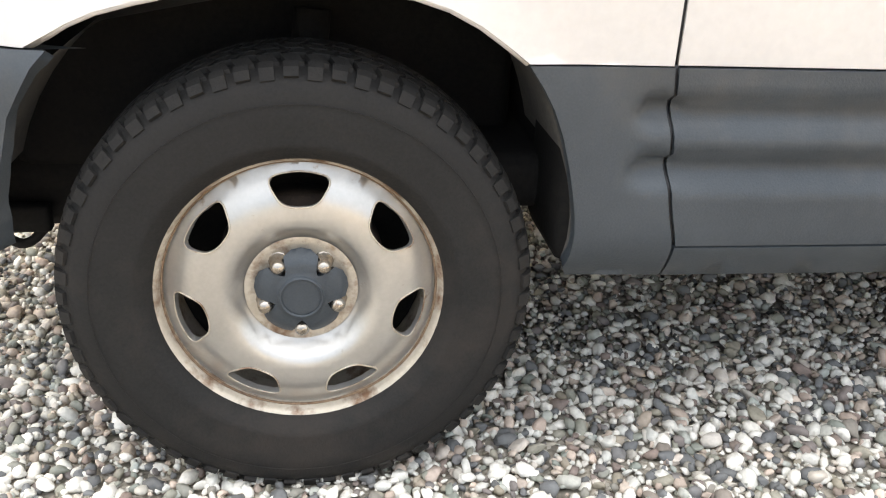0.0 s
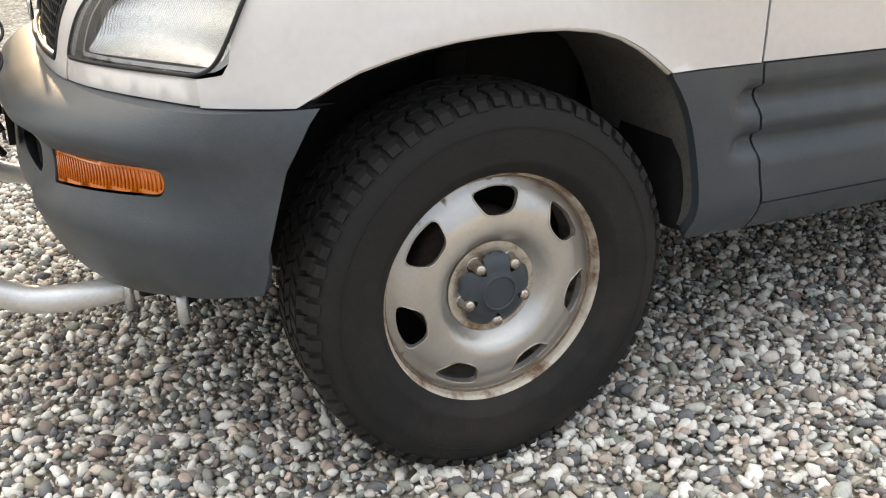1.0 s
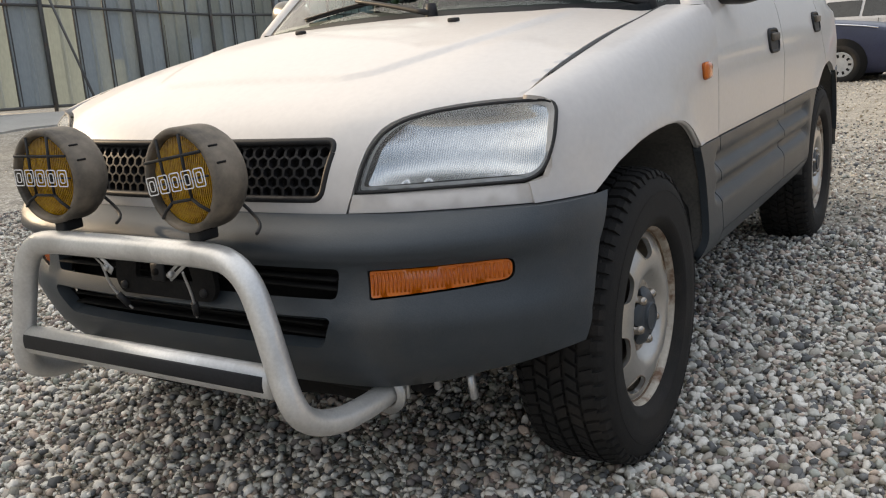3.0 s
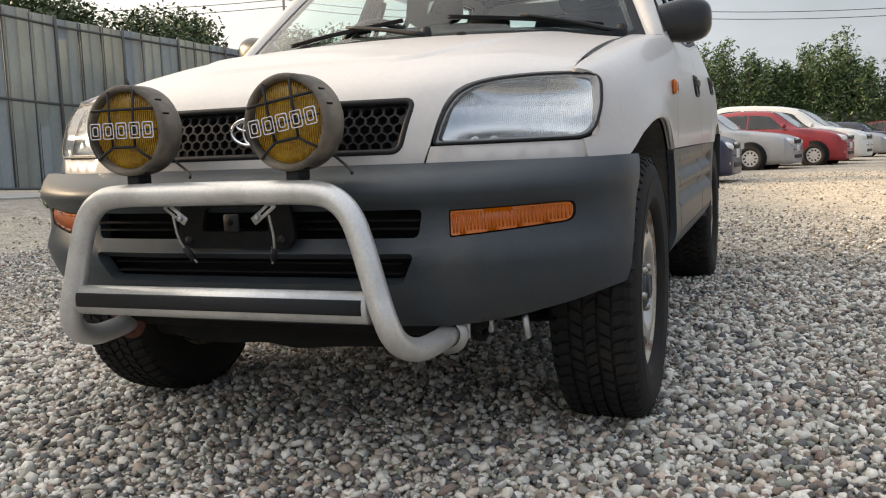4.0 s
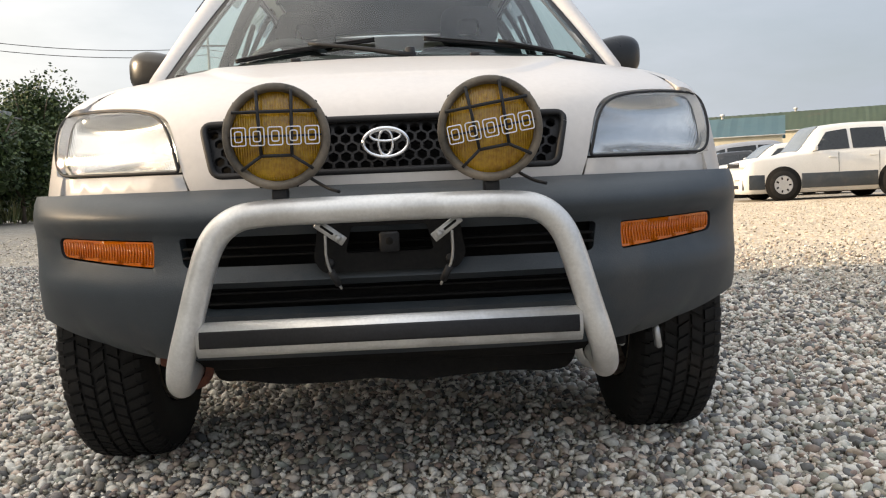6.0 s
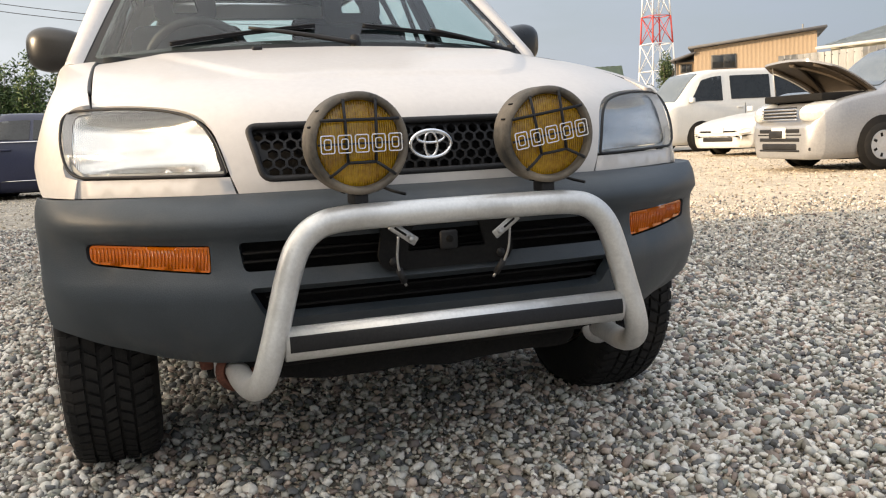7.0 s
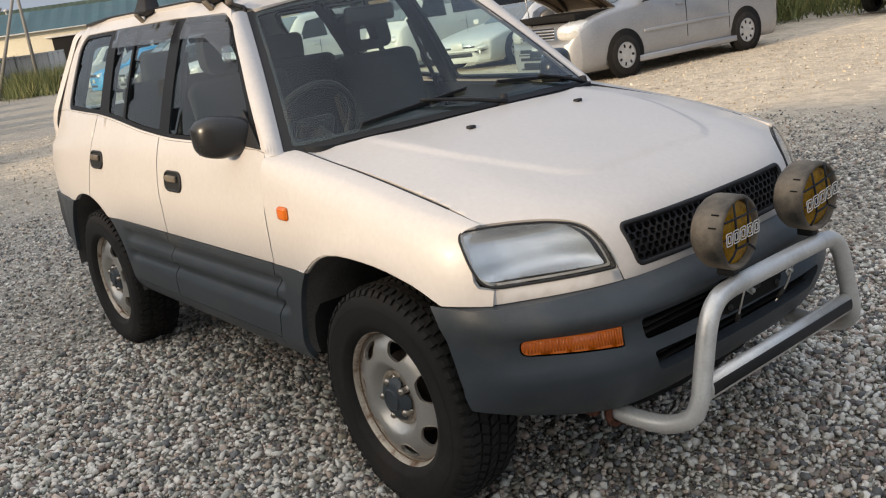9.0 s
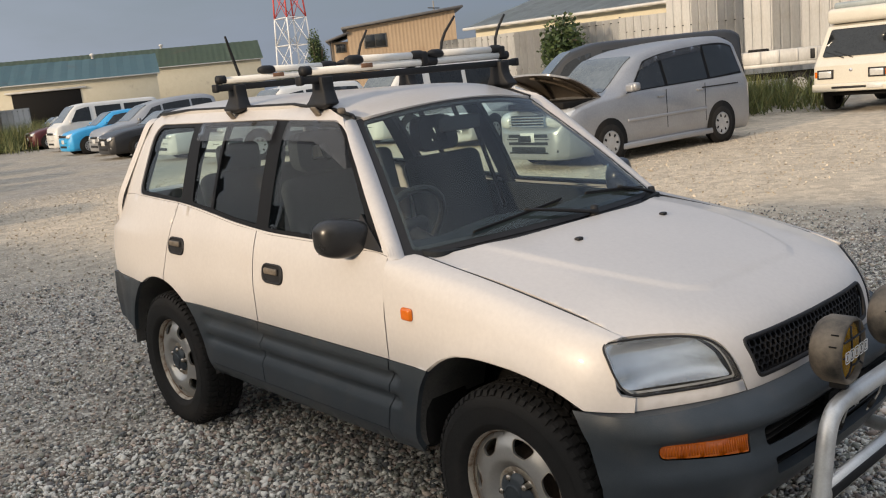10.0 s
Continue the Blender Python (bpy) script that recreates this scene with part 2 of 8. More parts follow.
def smooth_curve(xs, ys):
    """A smooth curve through the points that keeps their rises and falls."""
    x, y = np.array(xs, float), np.array(ys, float)
    h, d = np.diff(x), np.diff(y) / np.diff(x)
    m = np.zeros_like(x)
    m[0], m[-1] = d[0], d[-1]
    for k in range(1, len(x) - 1):
        if d[k - 1] * d[k] > 0:
            w1, w2 = 2 * h[k] + h[k - 1], h[k] + 2 * h[k - 1]
            m[k] = (w1 + w2) / (w1 / d[k - 1] + w2 / d[k])

    def f(v):
        v = min(max(v, x[0]), x[-1])
        k = int(min(max(np.searchsorted(x, v) - 1, 0), len(x) - 2))
        t = (v - x[k]) / h[k]
        return float((2 * t**3 - 3 * t**2 + 1) * y[k] + (t**3 - 2 * t**2 + t) * h[k] * m[k]
                     + (-2 * t**3 + 3 * t**2) * y[k + 1] + (t**3 - t**2) * h[k] * m[k + 1])
    return f


def rounded(pts, r, n=5):
    """A closed outline with its corners rounded; r is one radius, or one for each corner."""
    out = []
    k = len(pts)
    for i in range(k):
        p, a, b = Vector(pts[i]), Vector(pts[i - 1]), Vector(pts[(i + 1) % k])
        ri = r[i] if isinstance(r, (list, tuple)) else r
        la, lb = (a - p).length, (b - p).length
        ri = min(ri, la * 0.48, lb * 0.48)
        if ri < 1e-5:
            out.append(tuple(p))
            continue
        p0, p1 = p + (a - p) / la * ri, p + (b - p) / lb * ri
        for j in range(n + 1):
            t = j / n
            q = p0 * (1 - t) ** 2 + p * 2 * t * (1 - t) + p1 * t * t
            out.append(tuple(q))
    return out


def dense(loop, step):
    out = []
    for i, p in enumerate(loop):
        q = loop[(i + 1) % len(loop)]
        n = max(1, int(math.ceil(math.dist(p, q) / step)))
        out += [(p[0] + (q[0] - p[0]) * j / n, p[1] + (q[1] - p[1]) * j / n) for j in range(n)]
    clean = [out[0]]
    for p in out[1:]:
        if math.dist(p, clean[-1]) > 1e-4:
            clean.append(p)
    if math.dist(clean[0], clean[-1]) < 1e-4:
        clean.pop()
    return clean


def inside(pts, loop):
    pts, lp = np.asarray(pts, float), np.asarray(loop, float)
    ok = np.zeros(len(pts), bool)
    x, y = pts[:, 0], pts[:, 1]
    for (x0, y0), (x1, y1) in zip(lp, np.roll(lp, -1, 0)):
        if y0 != y1:
            ok ^= ((y0 > y) != (y1 > y)) & (x < (x1 - x0) * (y - y0) / (y1 - y0) + x0)
    return ok


def away(pts, loop, d):
    pts, lp = np.asarray(pts, float), np.asarray(loop, float)
    ok = np.ones(len(pts), bool)
    for a, b in zip(lp, np.roll(lp, -1, 0)):
        ab = b - a
        t = np.clip(((pts - a) @ ab) / max(ab @ ab, 1e-12), 0, 1)
        ok &= np.linalg.norm(pts - a - t[:, None] * ab, axis=1) > d
    return ok


def sheet(outline, surface, step=0.03, holes=(), thick=0.0, edge_step=None, flip=False):
    """A curved panel: an outline with holes, laid on a surface, with turned-in edges of the given thickness. flip: the way that it faces."""
    edge_step = edge_step or step
    loops = [dense(outline, edge_step)] + [dense(h, edge_step) for h in holes]
    lo, hi = np.min(loops[0], 0), np.max(loops[0], 0)
    gx = np.arange(lo[0] + step * 0.5, hi[0], step)
    gy = np.arange(lo[1] + step * 0.5, hi[1], step)
    grid = np.array([(x + (step * 0.5 if j % 2 else 0), y) for j, y in enumerate(gy) for x in gx]).reshape(-1, 2)
    keep = inside(grid, loops[0]) if len(grid) else np.zeros(0, bool)
    for h in loops[1:]:
        keep &= ~inside(grid, h)
    grid = grid[keep]
    for lp in loops:
        if len(grid):
            grid = grid[away(grid, lp, step * 0.45)]
    verts, edges = [], []
    for lp in loops:
        s = len(verts)
        verts += [Vector(p) for p in lp]
        edges += [(s + i, s + (i + 1) % len(lp)) for i in range(len(lp))]
    verts += [Vector(p) for p in grid]
    v, _, f, *_ = delaunay_2d_cdt(verts, edges, [], 0, 1e-6)
    cen = np.array([np.mean([v[i][:] for i in t], 0) for t in f])
    ok = inside(cen, loops[0])
    for h in loops[1:]:
        ok &= ~inside(cen, h)
    bm = bmesh.new()
    bv = [bm.verts.new(surface(p[0], p[1])) for p in v]
    for t, k in zip(f, ok):
        if k:
            try:
                bm.faces.new([bv[i] for i in (t[::-1] if flip is True else t)])
            except ValueError:
                pass
    for q in [q for q in bm.verts if not q.link_faces]:
        bm.verts.remove(q)
    bm.normal_update()
    if isinstance(flip, (tuple, list, Vector)):
        tot = Vector((0, 0, 0))
        for q in bm.faces:
            tot += q.normal * q.calc_area()
        if tot.dot(Vector(flip)) < 0:
            bmesh.ops.reverse_faces(bm, faces=bm.faces)
            bm.normal_update()
    if thick:
        nor = {q: q.normal.copy() for q in bm.verts}
        rim = [e for e in bm.edges if e.is_boundary]
        ring = {}
        for e in rim:
            e.smooth = False
            for q in e.verts:
                if q not in ring:
                    ring[q] = bm.verts.new(q.co - nor[q] * thick)
        for e in rim:
            fl = e.link_loops[0]
            a, b = fl.vert, fl.link_loop_next.vert
            bm.faces.new((b, a, ring[a], ring[b]))
    return bm


def box(sx, sy, sz, at=(0, 0, 0), bevel=0.0, segs=2, turn=None, bm=None):
    own = bm is None
    bm = bm or bmesh.new()
    tmp = bmesh.new()
    bmesh.ops.create_cube(tmp, size=1.0)
    bmesh.ops.scale(tmp, vec=(sx, sy, sz), verts=tmp.verts)
    if bevel:
        bmesh.ops.bevel(tmp, geom=list(tmp.edges), offset=bevel, segments=segs, profile=0.5, affect="EDGES")
    m = Matrix.Translation(at) @ (turn or Matrix.Identity(4))
    bmesh.ops.transform(tmp, matrix=m, verts=tmp.verts)
    me = bpy.data.meshes.new("tmp")
    tmp.to_mesh(me)
    tmp.free()
    bm.from_mesh(me)
    bpy.data.meshes.remove(me)
    return bm


def lathe(profile, n=48, axis="y", bm=None, at=(0, 0, 0), closed=False):
    """Turns a profile of (radius, along the axis) round the axis."""
    bm = bm or bmesh.new()
    rings = []
    for k in range(n):
        a = 2 * math.pi * k / n
        c, s = math.cos(a), math.sin(a)
        row = []
        for r, h in profile:
            p = {"y": (r * c, h, r * s), "z": (r * c, r * s, h), "x": (h, r * c, r * s)}[axis]
            row.append(bm.verts.new(Vector(p) + Vector(at)))
        rings.append(row)
    m = len(profile)
    for k in range(n):
        a, b = rings[k], rings[(k + 1) % n]
        for j in range(m if closed else m - 1):
            bm.faces.new((a[j], a[(j + 1) % m], b[(j + 1) % m], b[j]))
    bmesh.ops.recalc_face_normals(bm, faces=bm.faces)
    return bm


def tube(points, r, n=12, bm=None, caps=True, smooth_path=0):
    """A round bar along a path."""
    bm = bm or bmesh.new()
    pts = [Vector(p) for p in points]
    for _ in range(smooth_path):
        q = [pts[0]]
        for a, b in zip(pts[:-1], pts[1:]):
            q += [a * 0.75 + b * 0.25, a * 0.25 + b * 0.75]
        pts = q + [pts[-1]]
    rings = []
    ref = Vector((0, 0, 1))
    for i, p in enumerate(pts):
        d = (pts[min(i + 1, len(pts) - 1)] - pts[max(i - 1, 0)]).normalized()
        if i == 0:
            ref = d.orthogonal().normalized()
        ref = (ref - d * ref.dot(d)).normalized()
        w = d.cross(ref)
        rr = float(np.interp(i / (len(pts) - 1) * (len(r) - 1), range(len(r)), r)) if isinstance(r, (list, tuple)) else r
        rings.append([bm.verts.new(p + rr * (math.cos(2 * math.pi * k / n) * ref + math.sin(2 * math.pi * k / n) * w)) for k in range(n)])
    for a, b in zip(rings[:-1], rings[1:]):
        for k in range(n):
            bm.faces.new((a[k], a[(k + 1) % n], b[(k + 1) % n], b[k]))
    if caps:
        bm.faces.new(rings[0][::-1])
        bm.faces.new(rings[-1])
    return bm


def fast_mesh(name, verts, faces, mats, smooth=True):
    """A mesh from arrays: verts (n, 3), faces (m, k)."""
    me = bpy.data.meshes.new(name)
    verts, faces = np.asarray(verts, np.float32), np.asarray(faces, np.int32)
    k = faces.shape[1]
    me.vertices.add(len(verts))
    me.vertices.foreach_set("co", verts.ravel())
    me.loops.add(faces.size)
    me.loops.foreach_set("vertex_index", faces.ravel())
    me.polygons.add(len(faces))
    me.polygons.foreach_set("loop_start", np.arange(0, faces.size, k, dtype=np.int32))
    me.polygons.foreach_set("use_smooth", np.full(len(faces), smooth))
    me.update(calc_edges=True)
    for m in mats:
        me.materials.append(m)
    return me

# ---- the parked off-road car: x runs back, y to its right, z up; the front axle is at x = 0.06 ----
AXLE_F, AXLE_R, HUB_Z, TYRE_R = 0.055, 2.445, 0.337, 0.355

# nose and bonnet: one long profile from the bumper up over the bonnet, bent in plan
PROFILE = [(-0.580, 0.690), (-0.580, 0.72), (-0.576, 0.75), (-0.567, 0.79), (-0.550, 0.83), (-0.520, 0.868), (-0.475, 0.897), (-0.40, 0.928),
           (-0.25, 0.972), (-0.05, 1.017), (0.15, 1.050), (0.34, 1.074), (0.42, 1.082)]
_len = [0.0]
for _a, _b in zip(PROFILE[:-1], PROFILE[1:]):
    _len.append(_len[-1] + math.dist(_a, _b))
prof_x = smooth_curve(_len, [p[0] for p in PROFILE])
prof_z = smooth_curve(_len, [p[1] for p in PROFILE])
z_to_s = smooth_curve([p[1] for p in PROFILE], _len)
bend = smooth_curve([0, 0.2, 0.36, 0.437, 0.5, 0.58, 0.66, 0.737, 0.785, 0.815], [0, 0.006, 0.022, 0.040, 0.062, 0.102, 0.150, 0.203, 0.26, 0.33])


crease_y = smooth_curve([-0.40, -0.335, -0.30, -0.22, -0.10, 0.05, 0.28, 0.60], [0.20, 0.27, 0.325, 0.375, 0.430, 0.480, 0.514, 0.53])


def swell(x, y):
    """The raised middle of the bonnet, inside a soft crease."""
    if x < -0.36:
        return 0.0
    d = min(crease_y(x) - abs(y), (x + 0.335) * 1.1) / 0.022
    d = max(0.0, min(1.0, 0.5 + d))
    return 0.0065 * d * d * (3 - 2 * d) * max(0.0, min(1.0, (0.50 - x) / 0.3))


def nose(s, y):
    """The bonnet and nose: s runs up the profile, y across."""
    z = prof_z(s)
    up = max(0.0, (z - 0.90) / 0.17)
    w = abs(y) / 0.70
    x = prof_x(s) + bend(abs(y))
    return Vector((x, y, swell(x, y) + z - 0.026 * up * w * w + 0.006 * up * math.exp(-((w - 0.72) / 0.12) ** 2)))


def nose_s(z):
    return z_to_s(z)


# body side below the glass
half_plan = smooth_curve([-0.46, -0.42, -0.39, -0.34, -0.28, -0.20, -0.10, 0.06, 0.30, 0.59, 1.5, 2.2, 2.7, 3.0, 3.14],
                         [0.66, 0.705, 0.737, 0.772, 0.800, 0.820, 0.832, 0.838, 0.836, 0.832, 0.832, 0.832, 0.822, 0.795, 0.765])
side_in = smooth_curve([0.66, 0.74, 0.85, 0.93, 1.0, 1.05, 1.08, 1.3, 1.5, 1.56, 1.60], [0.004, 0.0, 0.0, 0.008, 0.022, 0.037, 0.049, 0.137, 0.235, 0.283, 0.34])


def flare(x, z):
    """The swell of the wings round the wheels."""
    r = math.dist((x, z), (0.06, 0.34))
    q = math.dist((x, z), (AXLE_R, 0.34))
    return 0.010 * math.exp(-((r - 0.46) / 0.05) ** 2) + 0.010 * math.exp(-((q - 0.46) / 0.05) ** 2)


def flank(x, z, sign=1):
    """Doors, rear wing and the frame of the cabin."""
    taper = 0.0 if z < 1.0 else 0.02 * max(0.0, (x - 2.2) / 0.8) ** 2
    return Vector((x + max(0.0, (z - 1.0)) * -0.0, sign * (half_plan(x) - side_in(z) - taper + (flare(x, z) if z < 0.95 else 0)), z))


wing_top_z = smooth_curve([-0.46, -0.325, -0.20, 0.0, 0.2, 0.4, 0.52, 0.62], [0.866, 0.899, 0.931, 0.973, 1.009, 1.039, 1.056, 1.066])
wing_top_y = smooth_curve([-0.46, -0.325, 0.0, 0.3, 0.52, 0.62], [0.66, 0.694, 0.704, 0.704, 0.700, 0.72])
wing_n = smooth_curve([-0.46, -0.2, 0.2, 0.45, 0.62], [2.4, 2.5, 2.9, 3.8, 5.5])


def wing(x, t, sign=1):
    """The front wing: x along the car, t from the cladding (0) up to the bonnet gap (1)."""
    z = 0.695 + (wing_top_z(x) - 0.695) * t
    n = wing_n(x)
    lean = 0.045 * max(0.0, min(1.0, (-0.10 - x) / 0.25)) * t
    ym, yt = half_plan(x - lean), wing_top_y(x)
    y = yt + (ym - yt) * max(0.0, 1 - min(t, 1.0) ** n) ** (1 / n)
    return Vector((x, sign * (y + flare(x, z) * (1 - t) ** 0.5), z))


def wing_t(x, z):
    return (z - 0.695) / (wing_top_z(x) - 0.695)


# bumper: plan curve, then set in towards its top ledge and its foot
BUMP_PLAN = [(-0.664, 0.0), (-0.661, 0.2), (-0.645, 0.40), (-0.630, 0.47), (-0.594, 0.56), (-0.545, 0.645), (-0.485, 0.724), (-0.41, 0.788), (-0.32, 0.826), (-0.19, 0.842)]
_bl = [0.0]
for _a, _b in zip(BUMP_PLAN[:-1], BUMP_PLAN[1:]):
    _bl.append(_bl[-1] + math.dist(_a, _b))
bump_x = smooth_curve(_bl, [p[0] for p in BUMP_PLAN])
bump_y = smooth_curve(_bl, [p[1] for p in BUMP_PLAN])
bump_u_of_y = smooth_curve([p[1] for p in BUMP_PLAN], _bl)
BUMP_END = _bl[-1]
# depth of the skin behind the plan curve: rounded top band, a shadow line below it, then a lower lip that tucks under
bump_in = smooth_curve([0.34, 0.36, 0.385, 0.42, 0.46, 0.50, 0.518, 0.532, 0.545, 0.585, 0.605, 0.618, 0.630, 0.642, 0.660, 0.678, 0.692, 0.702],
                       [0.098, 0.078, 0.056, 0.036, 0.021, 0.010, 0.012, 0.021, 0.030, 0.035, 0.033, 0.025, 0.006, 0.0, 0.008, 0.026, 0.052, 0.085])
bump_foot = smooth_curve([0, 0.48, 0.60, 0.74, 0.86, 0.95, BUMP_END], [0.343, 0.343, 0.350, 0.368, 0.398, 0.420, 0.430])


def bumper_at(u, z, out=0.0):
    a, sg = min(abs(u), BUMP_END), (1 if u >= 0 else -1)
    e = 0.004
    x, y = bump_x(a), bump_y(a)
    tx, ty = bump_x(min(a + e, BUMP_END)) - bump_x(max(a - e, 0)), bump_y(min(a + e, BUMP_END)) - bump_y(max(a - e, 0))
    n = math.hypot(tx, ty)
    nx, ny = -ty / n, tx / n
    ledge = 1.0 if z < 0.5 else 1.0 - 0.86 * max(0.0, min(1.0, (a - 0.50) / 0.40))
    drop = (bump_foot(a) - 0.343) * max(0.0, min(1.0, (0.52 - z) / 0.12))
    calm = 1.0 - 0.94 * max(0.0, min(1.0, (a - 0.74) / 0.22))
    d = bump_in(max(0.34, z - drop)) * (ledge if z > 0.642 else calm) - out
    return Vector((x - nx * d, sg * (y - ny * d), z))


ARCH_R = 0.448
# the front arch, from the bumper over the tyre to the sill: flatter behind its top than a circle
ARCH_TOP = [(-0.264, 0.702), (-0.240, 0.716), (-0.205, 0.736), (-0.170, 0.752), (-0.120, 0.767), (-0.073, 0.778), (-0.015, 0.7865), (0.045, 0.791), (0.110, 0.793), (0.172, 0.791), (0.232, 0.783), (0.278, 0.769),
            (0.320, 0.748), (0.357, 0.723), (0.388, 0.700)]
ARCH_REAR = [(0.389, 0.697), (0.412, 0.665), (0.430, 0.635), (0.446, 0.596), (0.458, 0.556), (0.468, 0.515), (0.475, 0.480), (0.478, 0.450), (0.477, 0.415), (0.472, 0.385)]
# the gap between wing and front door leans back below the paint
seam_x = smooth_curve([0.38, 0.425, 0.49, 0.54, 0.60, 0.66, 0.71, 1.2], [0.642, 0.636, 0.620, 0.612, 0.606, 0.601, 0.597, 0.597])


def arc(cx, cz, r, a0, a1, n=14):
    return [(cx + r * math.cos(math.radians(a0 + (a1 - a0) * k / n)), cz + r * math.sin(math.radians(a0 + (a1 - a0) * k / n))) for k in range(n + 1)]


car = thing("off_road_car", "white parked off-road car with grey plastic cladding and aluminium bull bar", "car")
# it stands a little nose down on the uneven gravel
CAR_POSE = Matrix.Translation((0.0422, -0.0004, -0.0198)) @ Euler((radians(0.26), radians(-0.677), radians(-0.30))).to_matrix().to_4x4() @ Matrix.Diagonal((0.993, 0.993, 0.993, 1))
car.matrix_basis = CAR_POSE

# bonnet with the grille opening in its nose
HL_TOP = [(0.690, 0.8950), (0.655, 0.8950), (0.62, 0.8938), (0.585, 0.8912), (0.55, 0.887), (0.524, 0.8825), (0.50, 0.8755), (0.482, 0.867), (0.468, 0.856), (0.457, 0.840), (0.449, 0.822), (0.438, 0.785), (0.426, 0.738), (0.412, 0.700)]
GRILLE = rounded([(-0.385, 0.838), (0.385, 0.838), (0.360, 0.728), (-0.360, 0.728)], [0.022, 0.022, 0.02, 0.02])


def on_nose(pts):
    """Outlines given as (y, z) on the nose, in the nose's own measures."""
    return [(nose_s(z), y) for y, z in pts]


def bonnet():
    right = [(y, z) for y, z in HL_TOP]
    out = [(z_to_s(1.0745), -0.698), (z_to_s(1.0745), 0.698)] + [(nose_s(z), y) for y, z in right]
    out += [(nose_s(z), -y) for y, z in right[::-1]]
    bm = sheet(out, nose, 0.015, holes=[on_nose(GRILLE)], thick=0.012, edge_step=0.02, flip=(-0.4, 0, 1))
    b = part("bonnet", bm, M_PAINT, car, "white painted bonnet with dulled, lightly scuffed lacquer")
    return b


bonnet()

# headlights
HL = rounded([(0.752, 0.887), (0.690, 0.8885), (0.62, 0.8872), (0.55, 0.8805), (0.504, 0.869), (0.476, 0.851), (0.457, 0.820), (0.446, 0.785), (0.434, 0.741), (0.746, 0.745), (0.763, 0.815)], [0.05, 0.02, 0.03, 0.03, 0.02, 0.02, 0.02, 0.03, 0.010, 0.038, 0.05], 6)


def headlight(sg):
    hl = part("headlight", sheet([(nose_s(z), sg * y) for y, z in HL], lambda s, y: nose(s, y) + Vector((-0.002, 0, 0.0)), 0.02, thick=0.02, edge_step=0.012, flip=(-1, 0, 0.1)), M_LENS, car,
              "clear fluted glass headlight with a chrome reflector")
    hl.visible_shadow = False

    def deep(d):
        return lambda s, y: nose(s, y) + Vector((d, -sg * d * 0.3, 0))
    # bowl: a bright backing that dips behind the lens
    cy, cz = 0.595, 0.812

    def bowl(s, y):
        p = nose(s, y)
        q = max(0.0, 1 - ((abs(y) - cy) / 0.16) ** 2) * max(0.0, 1 - ((p.z - cz) / 0.07) ** 2)
        step = 0.005 * math.sin((p.z - 0.745) * 70.0 + (abs(y) - 0.45) * 4.0) * min(1.0, 3 * q)
        return p + Vector((0.023 + 0.056 * q ** 0.7 + step, -sg * 0.02 * q, 0))
    inner = [(cy + (y - cy) * 0.955, cz + 0.001 + (z - cz) * 0.92) for y, z in HL]
    part("reflector", sheet([(nose_s(z), sg * y) for y, z in inner], bowl, 0.006, edge_step=0.010, flip=(-1, 0, 0.1)), M_REFL, hl)
    # grey plastic surround between reflector and seal
    part("surround", sheet([(nose_s(z), sg * y) for y, z in HL], deep(0.021), 0.012, holes=[[(nose_s(z), sg * y) for y, z in inner]], edge_step=0.010, flip=(-1, 0, 0.1)), M_HOUSING, hl)
    # dark seal round the lamp
    loop = [nose(nose_s(z), sg * y) + Vector((-0.001, 0, 0)) for y, z in dense(HL, 0.015)]
    part("seal", tube(loop + [loop[0]], 0.0035, 6, caps=False), M_BLACK, hl)


